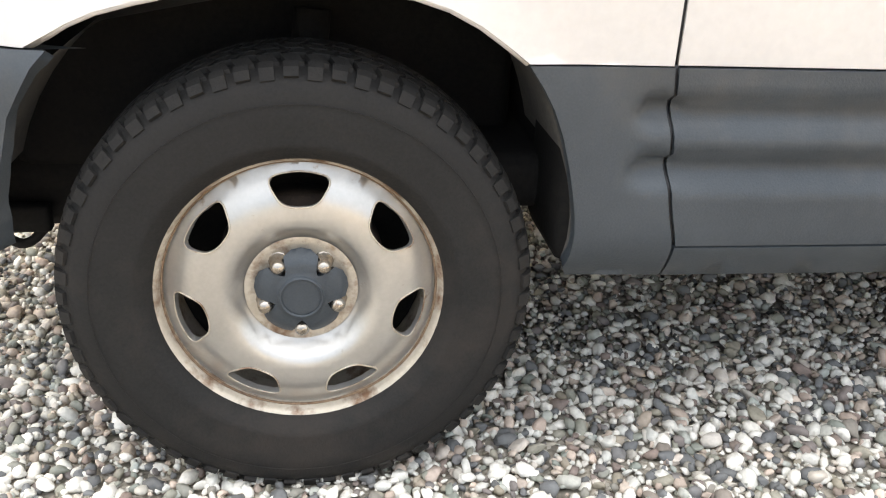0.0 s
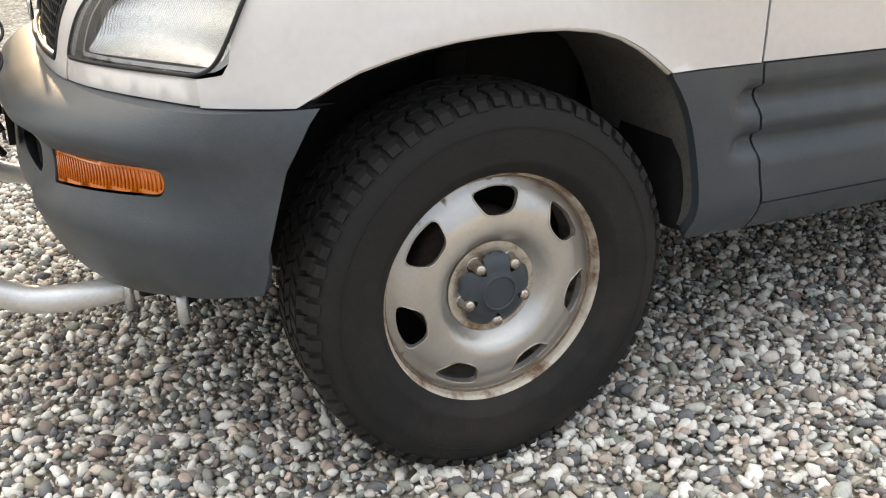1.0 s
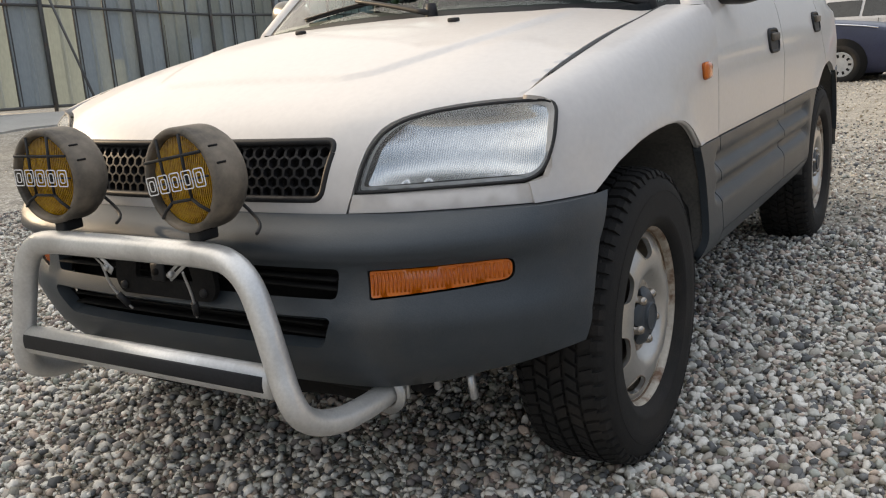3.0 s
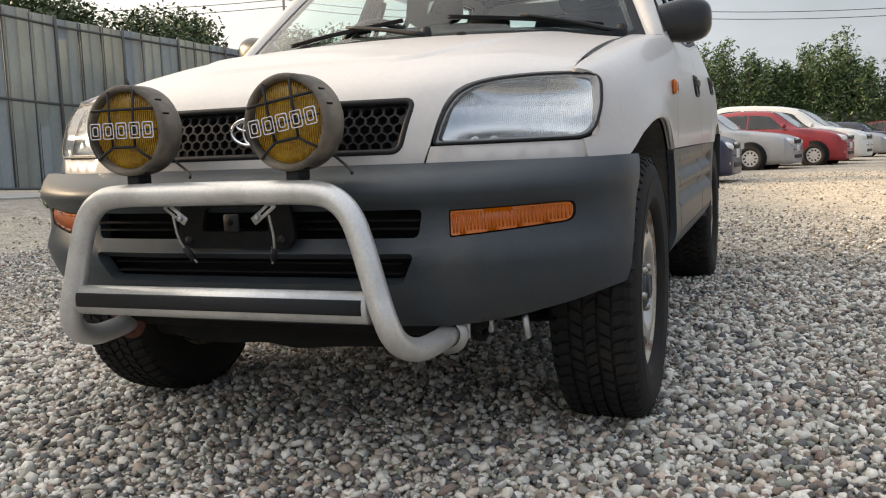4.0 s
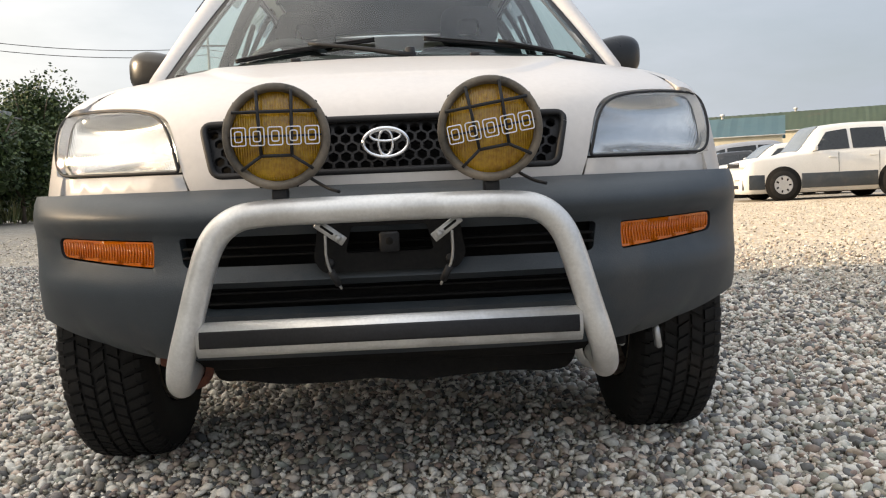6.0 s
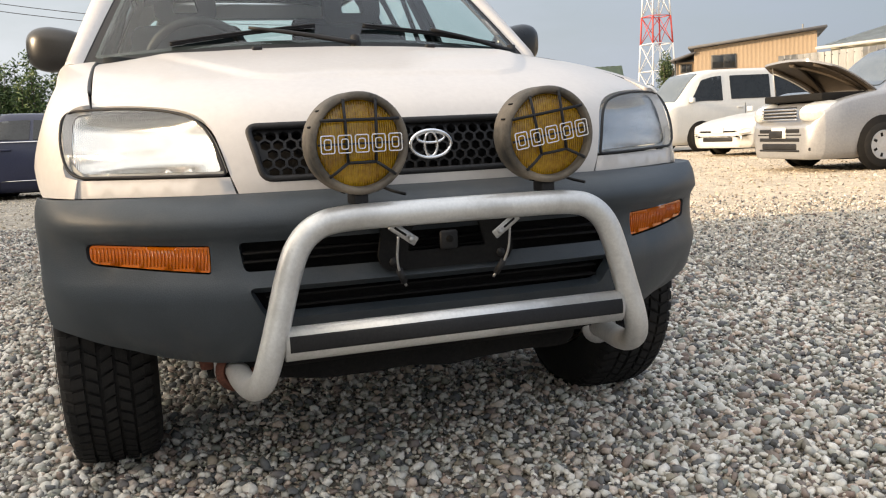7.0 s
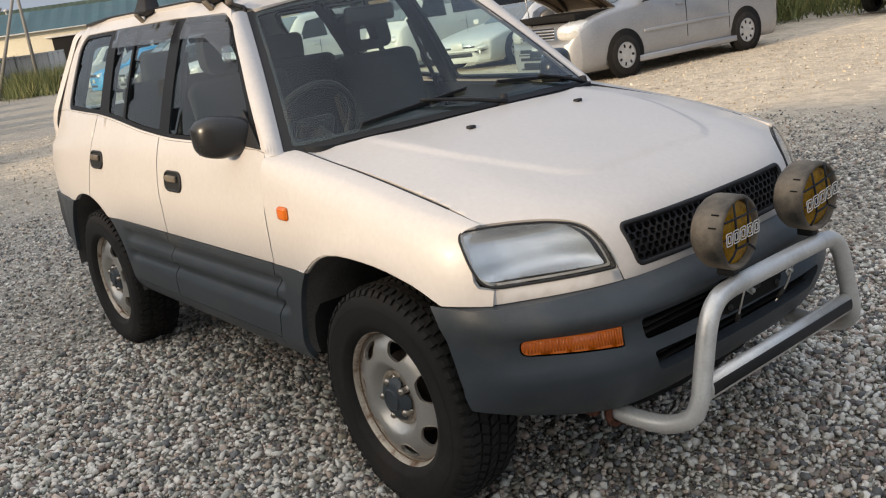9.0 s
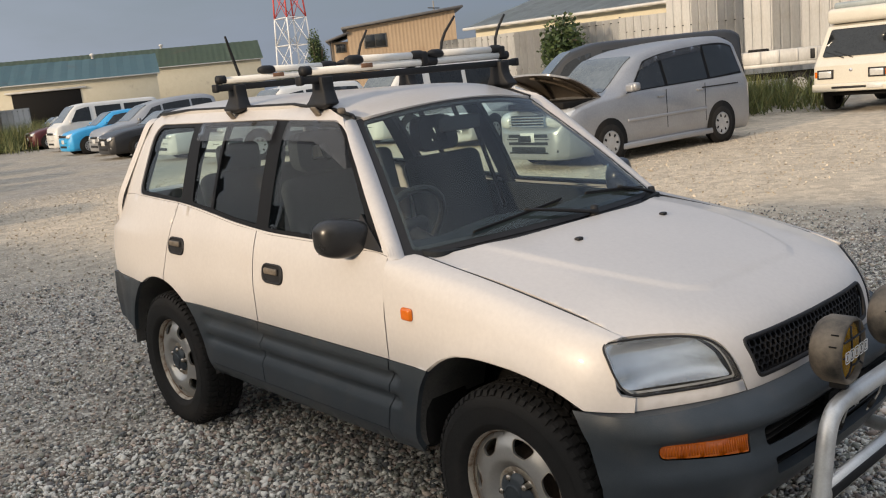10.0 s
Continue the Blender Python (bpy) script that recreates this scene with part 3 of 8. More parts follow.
for sg in (1, -1):
    headlight(sg)
    # painted filler strip under the headlight
    strip = [(0.417, 0.701), (0.428, 0.7365), (0.7435, 0.7385), (0.7435, 0.701)]
    part("filler_panel", sheet([(nose_s(z), sg * y) for y, z in strip], nose, 0.03, thick=0.012, flip=(-1, 0, 0.1)), M_PAINT, car)

    # front wing with its wheel arch
    pts = [(-0.386, 0.701), (-0.386, 0.741), (-0.354, 0.747), (-0.343, 0.765), (-0.336, 0.80), (-0.319, 0.84), (-0.303, 0.868), (-0.297, 0.885), (-0.302, 0.892), (-0.309, 0.8955), (-0.316, 0.898)]
    pts += [(x, wing_top_z(x)) for x in np.linspace(-0.321, 0.594, 21)]
    pts += [(0.594, 0.699)] + ARCH_TOP[::-1]
    out = [(x, min(1.0, wing_t(x, z))) for x, z in pts]

    def put(x, t, sg=sg):
        return wing(x, t, sg)
    part("front_wing", sheet(out, put, 0.035, thick=0.02, edge_step=0.03, flip=(0, sg, 0)), M_PAINT, car)
    # rolled arch lip
    lip = [flank(x, z, sg) - Vector((0, sg * 0.010, 0)) for x, z in ARCH_TOP[1:]]
    part("arch_lip", tube(lip, 0.006, 8), M_PAINT, car)

    # side repeater
    c = flank(0.468, 0.885, sg)
    bm = box(0.054, 0.022, 0.046, c + Vector((0, sg * 0.004, 0)), 0.012, 4)
    part("side_repeater", bm, M_AMBER, car, "amber side repeater")

    # doors
    def door(name, outline, sg=sg):
        return part(name, sheet(outline, lambda x, z: flank(x, z, sg), 0.035, thick=0.02, edge_step=0.02, flip=(0, sg, 0)), M_PAINT, car)
    fd = door("front_door", [(0.600, 0.700), (0.600, 1.063), (0.66, 1.072), (1.40, 1.078), (1.492, 1.086), (1.492, 0.700)])
    a2 = math.degrees(math.asin((0.700 - 0.34) / 0.448))
    rear_arc = arc(AXLE_R, 0.34, 0.448, 180 - a2, 180 - 80, 8)
    rd = door("rear_door", [(1.499, 0.700), (1.499, 1.086), (1.70, 1.100), (2.05, 1.140), (2.26, 1.160), (2.30, 1.00), (2.365, 0.80)] + rear_arc[::-1][:-1] + [(AXLE_R - 0.448 * math.cos(math.radians(a2)), 0.700)])
    q = [(2.372, 0.80), (2.306, 1.00), (2.266, 1.160), (2.73, 1.172), (2.86, 1.175), (3.09, 1.16), (3.13, 0.95), (3.145, 0.80), (3.145, 0.735)]
    a3 = math.degrees(math.asin((0.735 - 0.34) / 0.448))
    q += [(AXLE_R + 0.448 * math.cos(math.radians(a3)), 0.735)] + arc(AXLE_R, 0.34, 0.448, a3, 99.0, 8)[1:]
    door("rear_quarter", q)
    # recessed handles
    for d, hx, hz in ((fd, 1.335, 0.926), (rd, 2.213, 0.966)):
        c = flank(hx, hz, sg)
        ring = [flank(x, z, sg) + Vector((0, sg * 0.002, 0)) for x, z in dense(rounded([(hx - 0.074, hz - 0.036), (hx + 0.074, hz - 0.036), (hx + 0.074, hz + 0.036), (hx - 0.074, hz + 0.036)], 0.033), 0.01)]
        h = part("door_handle", tube(ring + [ring[0]], 0.006, 6, caps=False), M_BLACK, d, "black recessed pull handle")
        cup = sheet(rounded([(hx - 0.074, hz - 0.036), (hx + 0.074, hz - 0.036), (hx + 0.074, hz + 0.036), (hx - 0.074, hz + 0.036)], 0.033),
                    lambda x, z: flank(x, z, sg) + Vector((0, sg * 0.003, 0)), 0.02, thick=0.01, edge_step=0.01, flip=(0, sg, 0))
        part("handle_cup", cup, M_BLACK, h)
        part("grip", box(0.098, 0.014, 0.026, c + Vector((0, sg * 0.008, 0.012)), 0.006, 3), M_DUSTBLK, h)

    # cabin side frame: one painted frame, black door frames in it, then the panes
    frame_out = [(0.592, 1.0645), (0.66, 1.0735), (1.40, 1.0795), (1.70, 1.1015), (2.05, 1.1415), (2.26, 1.1615), (2.73, 1.1735), (2.86, 1.1765), (3.09, 1.1615),
                 (3.035, 1.30), (2.94, 1.48), (2.905, 1.535), (2.85, 1.568), (2.4, 1.585), (1.6, 1.588), (1.20, 1.568), (1.075, 1.535), (1.02, 1.488)]
    glass_out = rounded([(0.632, 1.080), (1.40, 1.087), (1.70, 1.109), (2.05, 1.149), (2.26, 1.167), (2.785, 1.180), (2.785, 1.480), (2.735, 1.530), (1.60, 1.538), (1.085, 1.522), (0.988, 1.466)],
                        [0.02, 0.1, 0.1, 0.1, 0.1, 0.05, 0.04, 0.05, 0.1, 0.06, 0.06])
    part("cabin_frame", sheet(frame_out, lambda x, z: flank(x, z, sg), 0.05, holes=[glass_out], thick=0.03, edge_step=0.035, flip=(0, sg, 0)), M_PAINT, car)
    panes = [rounded([(0.695, 1.096), (1.420, 1.101), (1.478, 1.515), (1.095, 1.505), (1.010, 1.455)], [0.015, 0.015, 0.015, 0.06, 0.05]),
             rounded([(1.520, 1.111), (1.70, 1.124), (1.918, 1.150), (1.968, 1.520), (1.575, 1.521)], [0.015, 0.05, 0.012, 0.012, 0.015]),
             rounded([(1.940, 1.153), (2.05, 1.163), (2.135, 1.172), (2.215, 1.515), (1.990, 1.520)], [0.012, 0.05, 0.02, 0.02, 0.012]),
             rounded([(2.255, 1.183), (2.758, 1.196), (2.757, 1.475), (2.712, 1.510), (2.315, 1.515)], [0.02, 0.05, 0.04, 0.04, 0.02])]
    part("window_frames", sheet(glass_out, lambda x, z: flank(x, z, sg) - Vector((0, sg * 0.006, 0)), 0.05, holes=panes, thick=0.02, edge_step=0.03, flip=(0, sg, 0)), M_TAPE, car)
    for p in panes:
        g = part("side_window", sheet(p, lambda x, z: flank(x, z, sg) - Vector((0, sg * 0.012, 0)), 0.08, edge_step=0.04, thick=0.004, flip=(0, sg, 0)), M_GLASS, car, "tinted side window")
        g.visible_shadow = False
    # smoked rain visors
    for vo in ([(0.915, 1.345), (1.005, 1.465), (1.10, 1.527), (1.46, 1.532), (1.447, 1.455), (1.20, 1.448), (1.07, 1.405)],
               [(1.527, 1.450), (1.545, 1.532), (2.235, 1.533), (2.215, 1.452)]):
        v = part("rain_visor", sheet(rounded(vo, 0.015), lambda x, z: flank(x, z, sg) + Vector((0, sg * (0.004 + 0.10 * max(0.0, 1.525 - z)), 0)), 0.05, edge_step=0.03, thick=0.004, flip=(0, sg, 0)), M_VISOR, car, "smoked plastic rain visor")
        v.visible_shadow = False

    # grey sill cladding with two long grooves
    def clad(x, z, sg=sg):
        g = 0.0
        for zc in (0.631, 0.545):
            q = (z - zc) / 0.026
            endf = max(0.0, min(1.0, (x - 0.540 - 0.02 * q * q) / 0.025))
            endf *= max(0.0, min(1.0, (2.02 - x) / 0.05))
            if abs(q) < 1:
                g += -0.024 * (1 - q * q) ** 0.7 * endf * (1.0 + 0.55 * q)
        tuck = 0.05 * max(0.0, (0.45 - z) / 0.10) ** 2
        return Vector((x, sg * (half_plan(x) + 0.004 + g - tuck), z))
    bands = [(0.46, 0.587, "wing_cladding"), (0.593, 1.493, "front_door_cladding"), (1.500, 2.12, "rear_door_cladding")]
    for x0, x1, nm in bands:
        if nm == "wing_cladding":
            lean = [(seam_x(z) - 0.003, z) for z in np.linspace(0.425, 0.697, 12)]
            o = lean + ARCH_REAR + [(0.480, 0.368), (0.634, 0.362)]
        elif nm == "rear_door_cladding":
            a = arc(AXLE_R, 0.34, ARCH_R, 180, 180 - a2, 8)
            o = [(x0, 0.427), (x0, 0.697)] + a[::-1] + [(AXLE_R - ARCH_R - 0.01, 0.427)]
        else:
            o = [(seam_x(z) + 0.003, z) for z in np.linspace(0.427, 0.697, 12)] + [(x1, 0.697), (x1, 0.427)]
        part(nm, sheet(o, clad, 0.014 if nm == 'wing_cladding' else 0.02, thick=0.02, edge_step=0.02, flip=(0, sg, 0)), M_CLAD, car)
    for x0 in (None, 1.4965):
        part("cladding_seal", tube([clad(x0 or seam_x(z), z) - Vector((0, sg * 0.011, 0)) for z in np.linspace(0.43, 0.70, 28)], 0.0065, 6), M_BLACK, car)
    o = [(0.638, 0.362), (0.638, 0.423), (AXLE_R - ARCH_R - 0.01, 0.423), (AXLE_R - ARCH_R + 0.02, 0.37), (1.4, 0.358)]
    part("sill", sheet(o, clad, 0.03, thick=0.03, edge_step=0.03, flip=(0, sg, 0)), M_CLAD, car)
    # rear corner cladding
    a = arc(AXLE_R, 0.34, ARCH_R, a3, 12, 10)
    o = a[::-1] + [(3.15, 0.731), (3.18, 0.60), (3.15, 0.47)]
    part("rear_bumper_side", sheet(o, lambda x, z: flank(min(x, 3.1), z, sg) + Vector((max(0, x - 3.1), sg * 0.006, 0)), 0.035, thick=0.02, flip=(0, sg, 0)), M_CLAD, car)

    # wheel housings
    for ax, cut in ((AXLE_F, 5), (AXLE_R, 8)):
        bm = bmesh.new()
        prev = None
        for k in range(25):
            a = math.radians(14 + 150 * k / 24 if ax == AXLE_F else 2 + 176 * k / 24)
            r = ARCH_R + 0.006
            hx_, hz_ = ax + r * math.cos(a), 0.34 + r * math.sin(a)
            if ax == AXLE_F and k < 17:
                q_ = (ARCH_TOP + ARCH_REAR)[::-1][k]
                hx_, hz_ = q_[0] + 0.006, q_[1] + 0.005
            row = [bm.verts.new((hx_, sg * yy, hz_)) for yy in ((0.815, 0.79, 0.50) if ax == AXLE_R or k < 17 else (0.775, 0.76, 0.50))]
            if prev:
                for j in range(2):
                    bm.faces.new((prev[j], row[j], row[j + 1], prev[j + 1]))
            prev = row
        part("wheel_housing", bm, M_LINER, car)

    # door mirror: a swept-back shell that narrows to its hinge, on a base that grows from the sail
    mb = bmesh.new()
    bmesh.ops.create_uvsphere(mb, u_segments=32, v_segments=20, radius=1.0)
    for v in mb.verts:
        x, y, z = v.co
        x, y, z = math.copysign(abs(x) ** 0.8, x), math.copysign(abs(y) ** 0.66, y), math.copysign(abs(z) ** 0.66, z)
        u = sg * y
        tall = 0.046 + 0.028 * min(1.0, (u + 1) * 0.8) ** 0.6
        v.co = Vector((min(x * 0.062, 0.028) + 0.808 + 0.032 * u, sg * (0.816 + 0.104 * u), 1.119 + 0.006 * u + z * tall))
    mir = part("door_mirror", mb, M_MIRROR, car, "black plastic door mirror")
    ab = bmesh.new()
    rows = []
    for cx_, cy_, cz_, hx_, hz_ in ((0.728, 0.700, 1.082, 0.062, 0.036), (0.735, 0.716, 1.084, 0.054, 0.034), (0.760, 0.735, 1.098, 0.040, 0.034), (0.785, 0.752, 1.108, 0.032, 0.034)):
        rows.append([ab.verts.new((cx_ + hx_ * math.cos(a), sg * cy_, cz_ + hz_ * math.sin(a))) for a in np.linspace(0, 2 * math.pi, 18, endpoint=False)])
    for ra, rb in zip(rows[:-1], rows[1:]):
        for k in range(18):
            ab.faces.new((ra[k], ra[(k + 1) % 18], rb[(k + 1) % 18], rb[k]))
    ab.faces.new(rows[0])
    ab.faces.new(rows[-1])
    bmesh.ops.recalc_face_normals(ab, faces=ab.faces)
    part("mirror_arm", ab, M_BLACK, mir)
    mg = box(0.004, 0.165, 0.108, (0.8375, sg * 0.822, 1.120), 0.0015, 1, turn=Matrix.Rotation(radians(-17 * sg), 4, "Z"))
    part("mirror_glass", mg, M_CHROME, mir)
    tri = [(0.625, 1.074), (0.795, 1.084), (0.80, 1.20)]
    part("mirror_sail", sheet(rounded(tri, 0.01), lambda x, z: flank(x, z, sg) + Vector((0, sg * 0.003, 0)), 0.04, thick=0.01, flip=(0, sg, 0)), M_BLACK, mir)

# bumper with two slots and lamp seats
UPPER = rounded([(-0.436, 0.606), (0.436, 0.606), (0.425, 0.546), (-0.425, 0.546)], 0.014)
LOWER = rounded([(-0.420, 0.515), (0.420, 0.515), (0.385, 0.446), (-0.385, 0.446)], 0.018)


def on_bumper(pts):
    return [((1 if y >= 0 else -1) * bump_u_of_y(abs(y)), z) for y, z in pts]


IND = rounded([(0.494, 0.603), (0.742, 0.611), (0.742, 0.566), (0.494, 0.545)], [0.006, 0.016, 0.022, 0.006])


def bumper():
    # the ends follow the wheel arch
    arch_front = smooth_curve([0.42, 0.434, 0.495, 0.575, 0.651, 0.709], [-0.337, -0.334, -0.322, -0.303, -0.271, -0.230])
    def end_u(z):
        x = arch_front(z)
        us = np.linspace(0.6, BUMP_END, 80)
        return float(us[int(np.argmin([abs(bump_x(u) - x) for u in us]))])
    zf = bump_foot(end_u(0.41))
    edge = [(end_u(z), z) for z in np.linspace(0.702, zf, 14)]
    ue = edge[-1][0]
    top = [(u, 0.702) for u in np.linspace(-edge[0][0], edge[0][0], 40)][:-1]
    foot = [(u, bump_foot(abs(u))) for u in np.linspace(ue, -ue, 40)][1:-1]
    top, foot = top + edge, foot + [(-u, z) for u, z in edge[::-1]][:-1]
    holes = [on_bumper(dense(UPPER, 0.03)), on_bumper(dense(LOWER, 0.03)), on_bumper(IND), [(-u, z) for u, z in on_bumper(IND)][::-1]]
    bm = sheet(top + foot, bumper_at, 0.022, holes=holes, thick=0.03, edge_step=0.02, flip=(-1, 0, 0))
    b = part("front_bumper", bm, M_CLAD, car, "dark grey moulded plastic front bumper, sun-faded on top")
    for sg in (1, -1):
        seat = part("front_indicator", sheet([(sg * u, z) for u, z in on_bumper(rounded([(0.497, 0.600), (0.739, 0.608), (0.739, 0.569), (0.497, 0.548)], [0.005, 0.014, 0.020, 0.005]))],
                                             lambda u, z: bumper_at(u, z, -0.004), 0.02, thick=0.02, edge_step=0.012, flip=(-1, 0, 0)), M_AMBER, car, "amber ribbed front indicator")
        bm = bmesh.new()
        for yy in np.arange(0.503, 0.738, 0.0072):
            zs = [z for z in np.linspace(0.548, 0.608, 14) if inside([(yy, z)], IND)[0]]
            if len(zs) > 3:
                tube([bumper_at(sg * bump_u_of_y(yy), zs[0] + 0.006, -0.0035), bumper_at(sg * bump_u_of_y(yy), zs[-1] - 0.006, -0.0035)], 0.0018, 5, bm)
        tagged(part("ribs", bm, M_AMBER, seat), kind="stuff")
        part("lamp_seat", sheet([(sg * u, z) for u, z in on_bumper(IND)], lambda u, z: bumper_at(u, z, -0.022), 0.03, edge_step=0.015, flip=(-1, 0, 0)), M_BLACK, seat)
    # shelf that closes the gap up to the bonnet and lamps
    def shelf(u, q):
        p = bumper_at(u, 0.7015)
        e = bumper_at(u, 0.60)
        d_ = Vector((0.10, -0.035 * math.copysign(min(1.0, abs(u) / 0.6), u), 0.0))
        return p + d_ * q - Vector((0, 0, 0.002 + 0.002 * q))
    part("bumper_shelf", sheet([(-edge[0][0] + 0.06, 0.0), (edge[0][0] - 0.06, 0.0), (edge[0][0] - 0.06, 1.0), (-edge[0][0] + 0.06, 1.0)], shelf, 0.08, flip=(0, 0, 1)), M_CLAD, b)
    # near-black sheet that stands in for the shaded space behind the slots
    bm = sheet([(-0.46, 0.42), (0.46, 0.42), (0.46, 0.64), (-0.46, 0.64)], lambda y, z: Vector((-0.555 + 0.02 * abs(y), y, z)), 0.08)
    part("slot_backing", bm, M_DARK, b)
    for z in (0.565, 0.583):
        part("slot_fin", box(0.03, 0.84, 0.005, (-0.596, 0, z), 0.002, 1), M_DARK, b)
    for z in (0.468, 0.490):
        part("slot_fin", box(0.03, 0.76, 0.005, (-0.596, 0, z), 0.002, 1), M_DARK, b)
    return b


bumper()


# grille: honeycomb mesh with a surround
def grille():
    def back(s, y, d=0.016):
        return nose(s, y) + Vector((d, 0, -0.1 * d))
    hexes = []
    dy, dz, r = 0.0265, 0.0215, 0.0108
    zc, row = 0.742, 0
    while zc < 0.832:
        yc = -0.38 + (dy / 2 if row % 2 else 0)
        while yc < 0.382:
            h = [(yc + 1.08 * r * math.sin(math.radians(60 * k)), zc + 0.98 * r * math.cos(math.radians(60 * k))) for k in range(6)]
            if inside(h, [(y * 0.985, 0.783 + (z - 0.783) * 0.94) for y, z in GRILLE]).all():
                hexes.append(on_nose(h))
            yc += dy
        zc += dz * 0.88
        row += 1
    g = part("grille", sheet(on_nose(GRILLE), lambda s, y: back(s, y), 0.05, holes=hexes, thick=0.014, edge_step=0.03, flip=(-1, 0, 0)), M_BLACK, car, "black honeycomb grille")
    # another near-black sheet, for the shade seen through the honeycomb
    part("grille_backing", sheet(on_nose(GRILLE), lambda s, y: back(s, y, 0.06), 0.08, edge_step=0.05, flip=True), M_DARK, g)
    loop = [nose(s, y) + Vector((0.004, 0, 0)) for s, y in dense(on_nose(GRILLE), 0.02)]
    part("surround", tube(loop + [loop[0]], 0.0075, 8, caps=False), M_BLACK, g)
    # badge: three plain chrome ellipses
    c = nose(nose_s(0.785), 0.0) + Vector((-0.010, 0, 0))

    def ring(w, h, r, oy=0, oz=0):
        pts = [c + Vector((0, oy + w * math.cos(a), oz + h * math.sin(a))) for a in np.linspace(0, 2 * math.pi, 37)]
        return tube(pts, r, 8, caps=False)
    e = part("badge", ring(0.0460, 0.0295, 0.0044), M_CHROME, g, "oval chrome badge of plain rings")
    part("badge_ring", ring(0.0145, 0.0265, 0.0034), M_CHROME, e)
    part("badge_ring", ring(0.0315, 0.0115, 0.0034, 0, 0.0145), M_CHROME, e)


grille()


# windscreen and roof
def screen(v, y):
    """v from the cowl (0) to the roof (1); y as a share of the half width."""
    b = Vector((0.375 + 0.185 * y * y, 0.742 * y, 1.080 - 0.030 * y * y))
    t = Vector((0.995 + 0.075 * y * y, 0.515 * y, 1.560 - 0.040 * y * y))
    return b.lerp(t, v) + Vector((-0.02, 0, 0.02)) * 4 * v * (1 - v) * 0.4


ws = part("windscreen", sheet(rounded([(0.03, -0.96), (0.03, 0.96), (0.97, 0.955), (0.97, -0.955)], 0.03), screen, 0.08, thick=0.005, edge_step=0.05, flip=(-1, 0, 1)), M_WS, car, "clear tinted windscreen")
ws.visible_shadow = False
part("windscreen_seal", sheet([(0.0, -1.0), (0.0, 1.0), (1.0, 1.0), (1.0, -1.0)], lambda v, y: screen(v, y) - Vector((-0.002, 0, 0.002)), 0.08,
     holes=[rounded([(0.05, -0.945), (0.05, 0.945), (0.955, 0.935), (0.955, -0.935)], 0.03)], thick=0.01, edge_step=0.05, flip=(-1, 0, 1)), M_BLACK, car)
for sg in (1, -1):
    # pillar beside the screen
    def pillar(v, q, sg=sg):
        a = screen(v, sg * 1.0) - Vector((0, 0, 0.001))
        zz = a.z
        fx = 0.592 + (1.02 - 0.592) * max(0.0, (zz - 1.0645)) / (1.488 - 1.0645)
        b = flank(fx, zz, sg)
        p = a.lerp(b, q)
        return p + Vector((-0.010, sg * 0.006, 0.006)) * 4 * q * (1 - q)
    part("pillar", sheet([(0.0, 0.0), (0.0, 1.0), (1.0, 1.0), (1.0, 0.0)], pillar, 0.08, thick=0.02, edge_step=0.08, flip=(0, sg, 0)), M_PAINT, car)


def roof_at(x, y):
    w = abs(y) / 0.57
    front = 0.995 + 0.075 * min(1.0, w) ** 2
    ease = max(0.0, min(1.0, (x - front) / 0.35))
    back = max(0.0, min(1.0, (2.915 - x) / 0.25))
    z = 1.588 + 0.040 * (1 - w ** 2.4) * (0.25 + 0.75 * ease) - 0.022 * (1 - ease) ** 2 * (1 - 0.0 * w) - 0.035 * (1 - back) ** 2
    brow = 1.562 - 0.040 * (y / 0.515) ** 2
    lift = 1 - (1 - ease) ** 2.2
    z = brow + (z - brow) * lift
    if w > 0.86:
        z -= 0.006 * math.sin(min(1.0, (w - 0.86) / 0.08) * math.pi)
    return Vector((x, y, z))


def roof():
    out = [(0.995 + 0.075 * (y / 0.57) ** 2, y) for y in np.linspace(-0.49, 0.49, 15)]
    out += [(1.20, 0.512), (1.6, 0.526), (2.4, 0.524), (2.84, 0.510), (2.93, 0.47)]
    out += [(2.945, 0.0), (2.93, -0.47), (2.84, -0.510), (2.4, -0.524), (1.6, -0.526), (1.20, -0.512)]
    part("roof", sheet(out, roof_at, 0.05, thick=0.03, edge_step=0.05, flip=(0, 0, 1)), M_PAINT, car)


roof()
# tail: plain hatch, rear bumper
part("tailgate", sheet(rounded([(-0.74, 0.62), (0.74, 0.62), (0.72, 1.16), (0.55, 1.56), (-0.55, 1.56), (-0.72, 1.16)], 0.05),
     lambda y, z: Vector((3.145 - 0.43 * max(0, z - 1.1) - 0.05 * (abs(y) / 0.74) ** 3, y, z)), 0.06, thick=0.04,
     holes=[rounded([(-0.56, 1.16), (0.56, 1.16), (0.47, 1.48), (-0.47, 1.48)], 0.04)], flip=(1, 0, 0)), M_PAINT, car)
rw = part("rear_window", sheet(rounded([(-0.56, 1.16), (0.56, 1.16), (0.47, 1.48), (-0.47, 1.48)], 0.04),
     lambda y, z: Vector((3.135 - 0.43 * max(0, z - 1.1) - 0.05 * (abs(y) / 0.74) ** 3, y, z)), 0.1, thick=0.004, flip=(1, 0, 0)), M_GLASS, car)
rw.visible_shadow = False
part("rear_bumper", box(0.14, 1.50, 0.26, (3.12, 0, 0.60), 0.04, 4), M_CLAD, car)

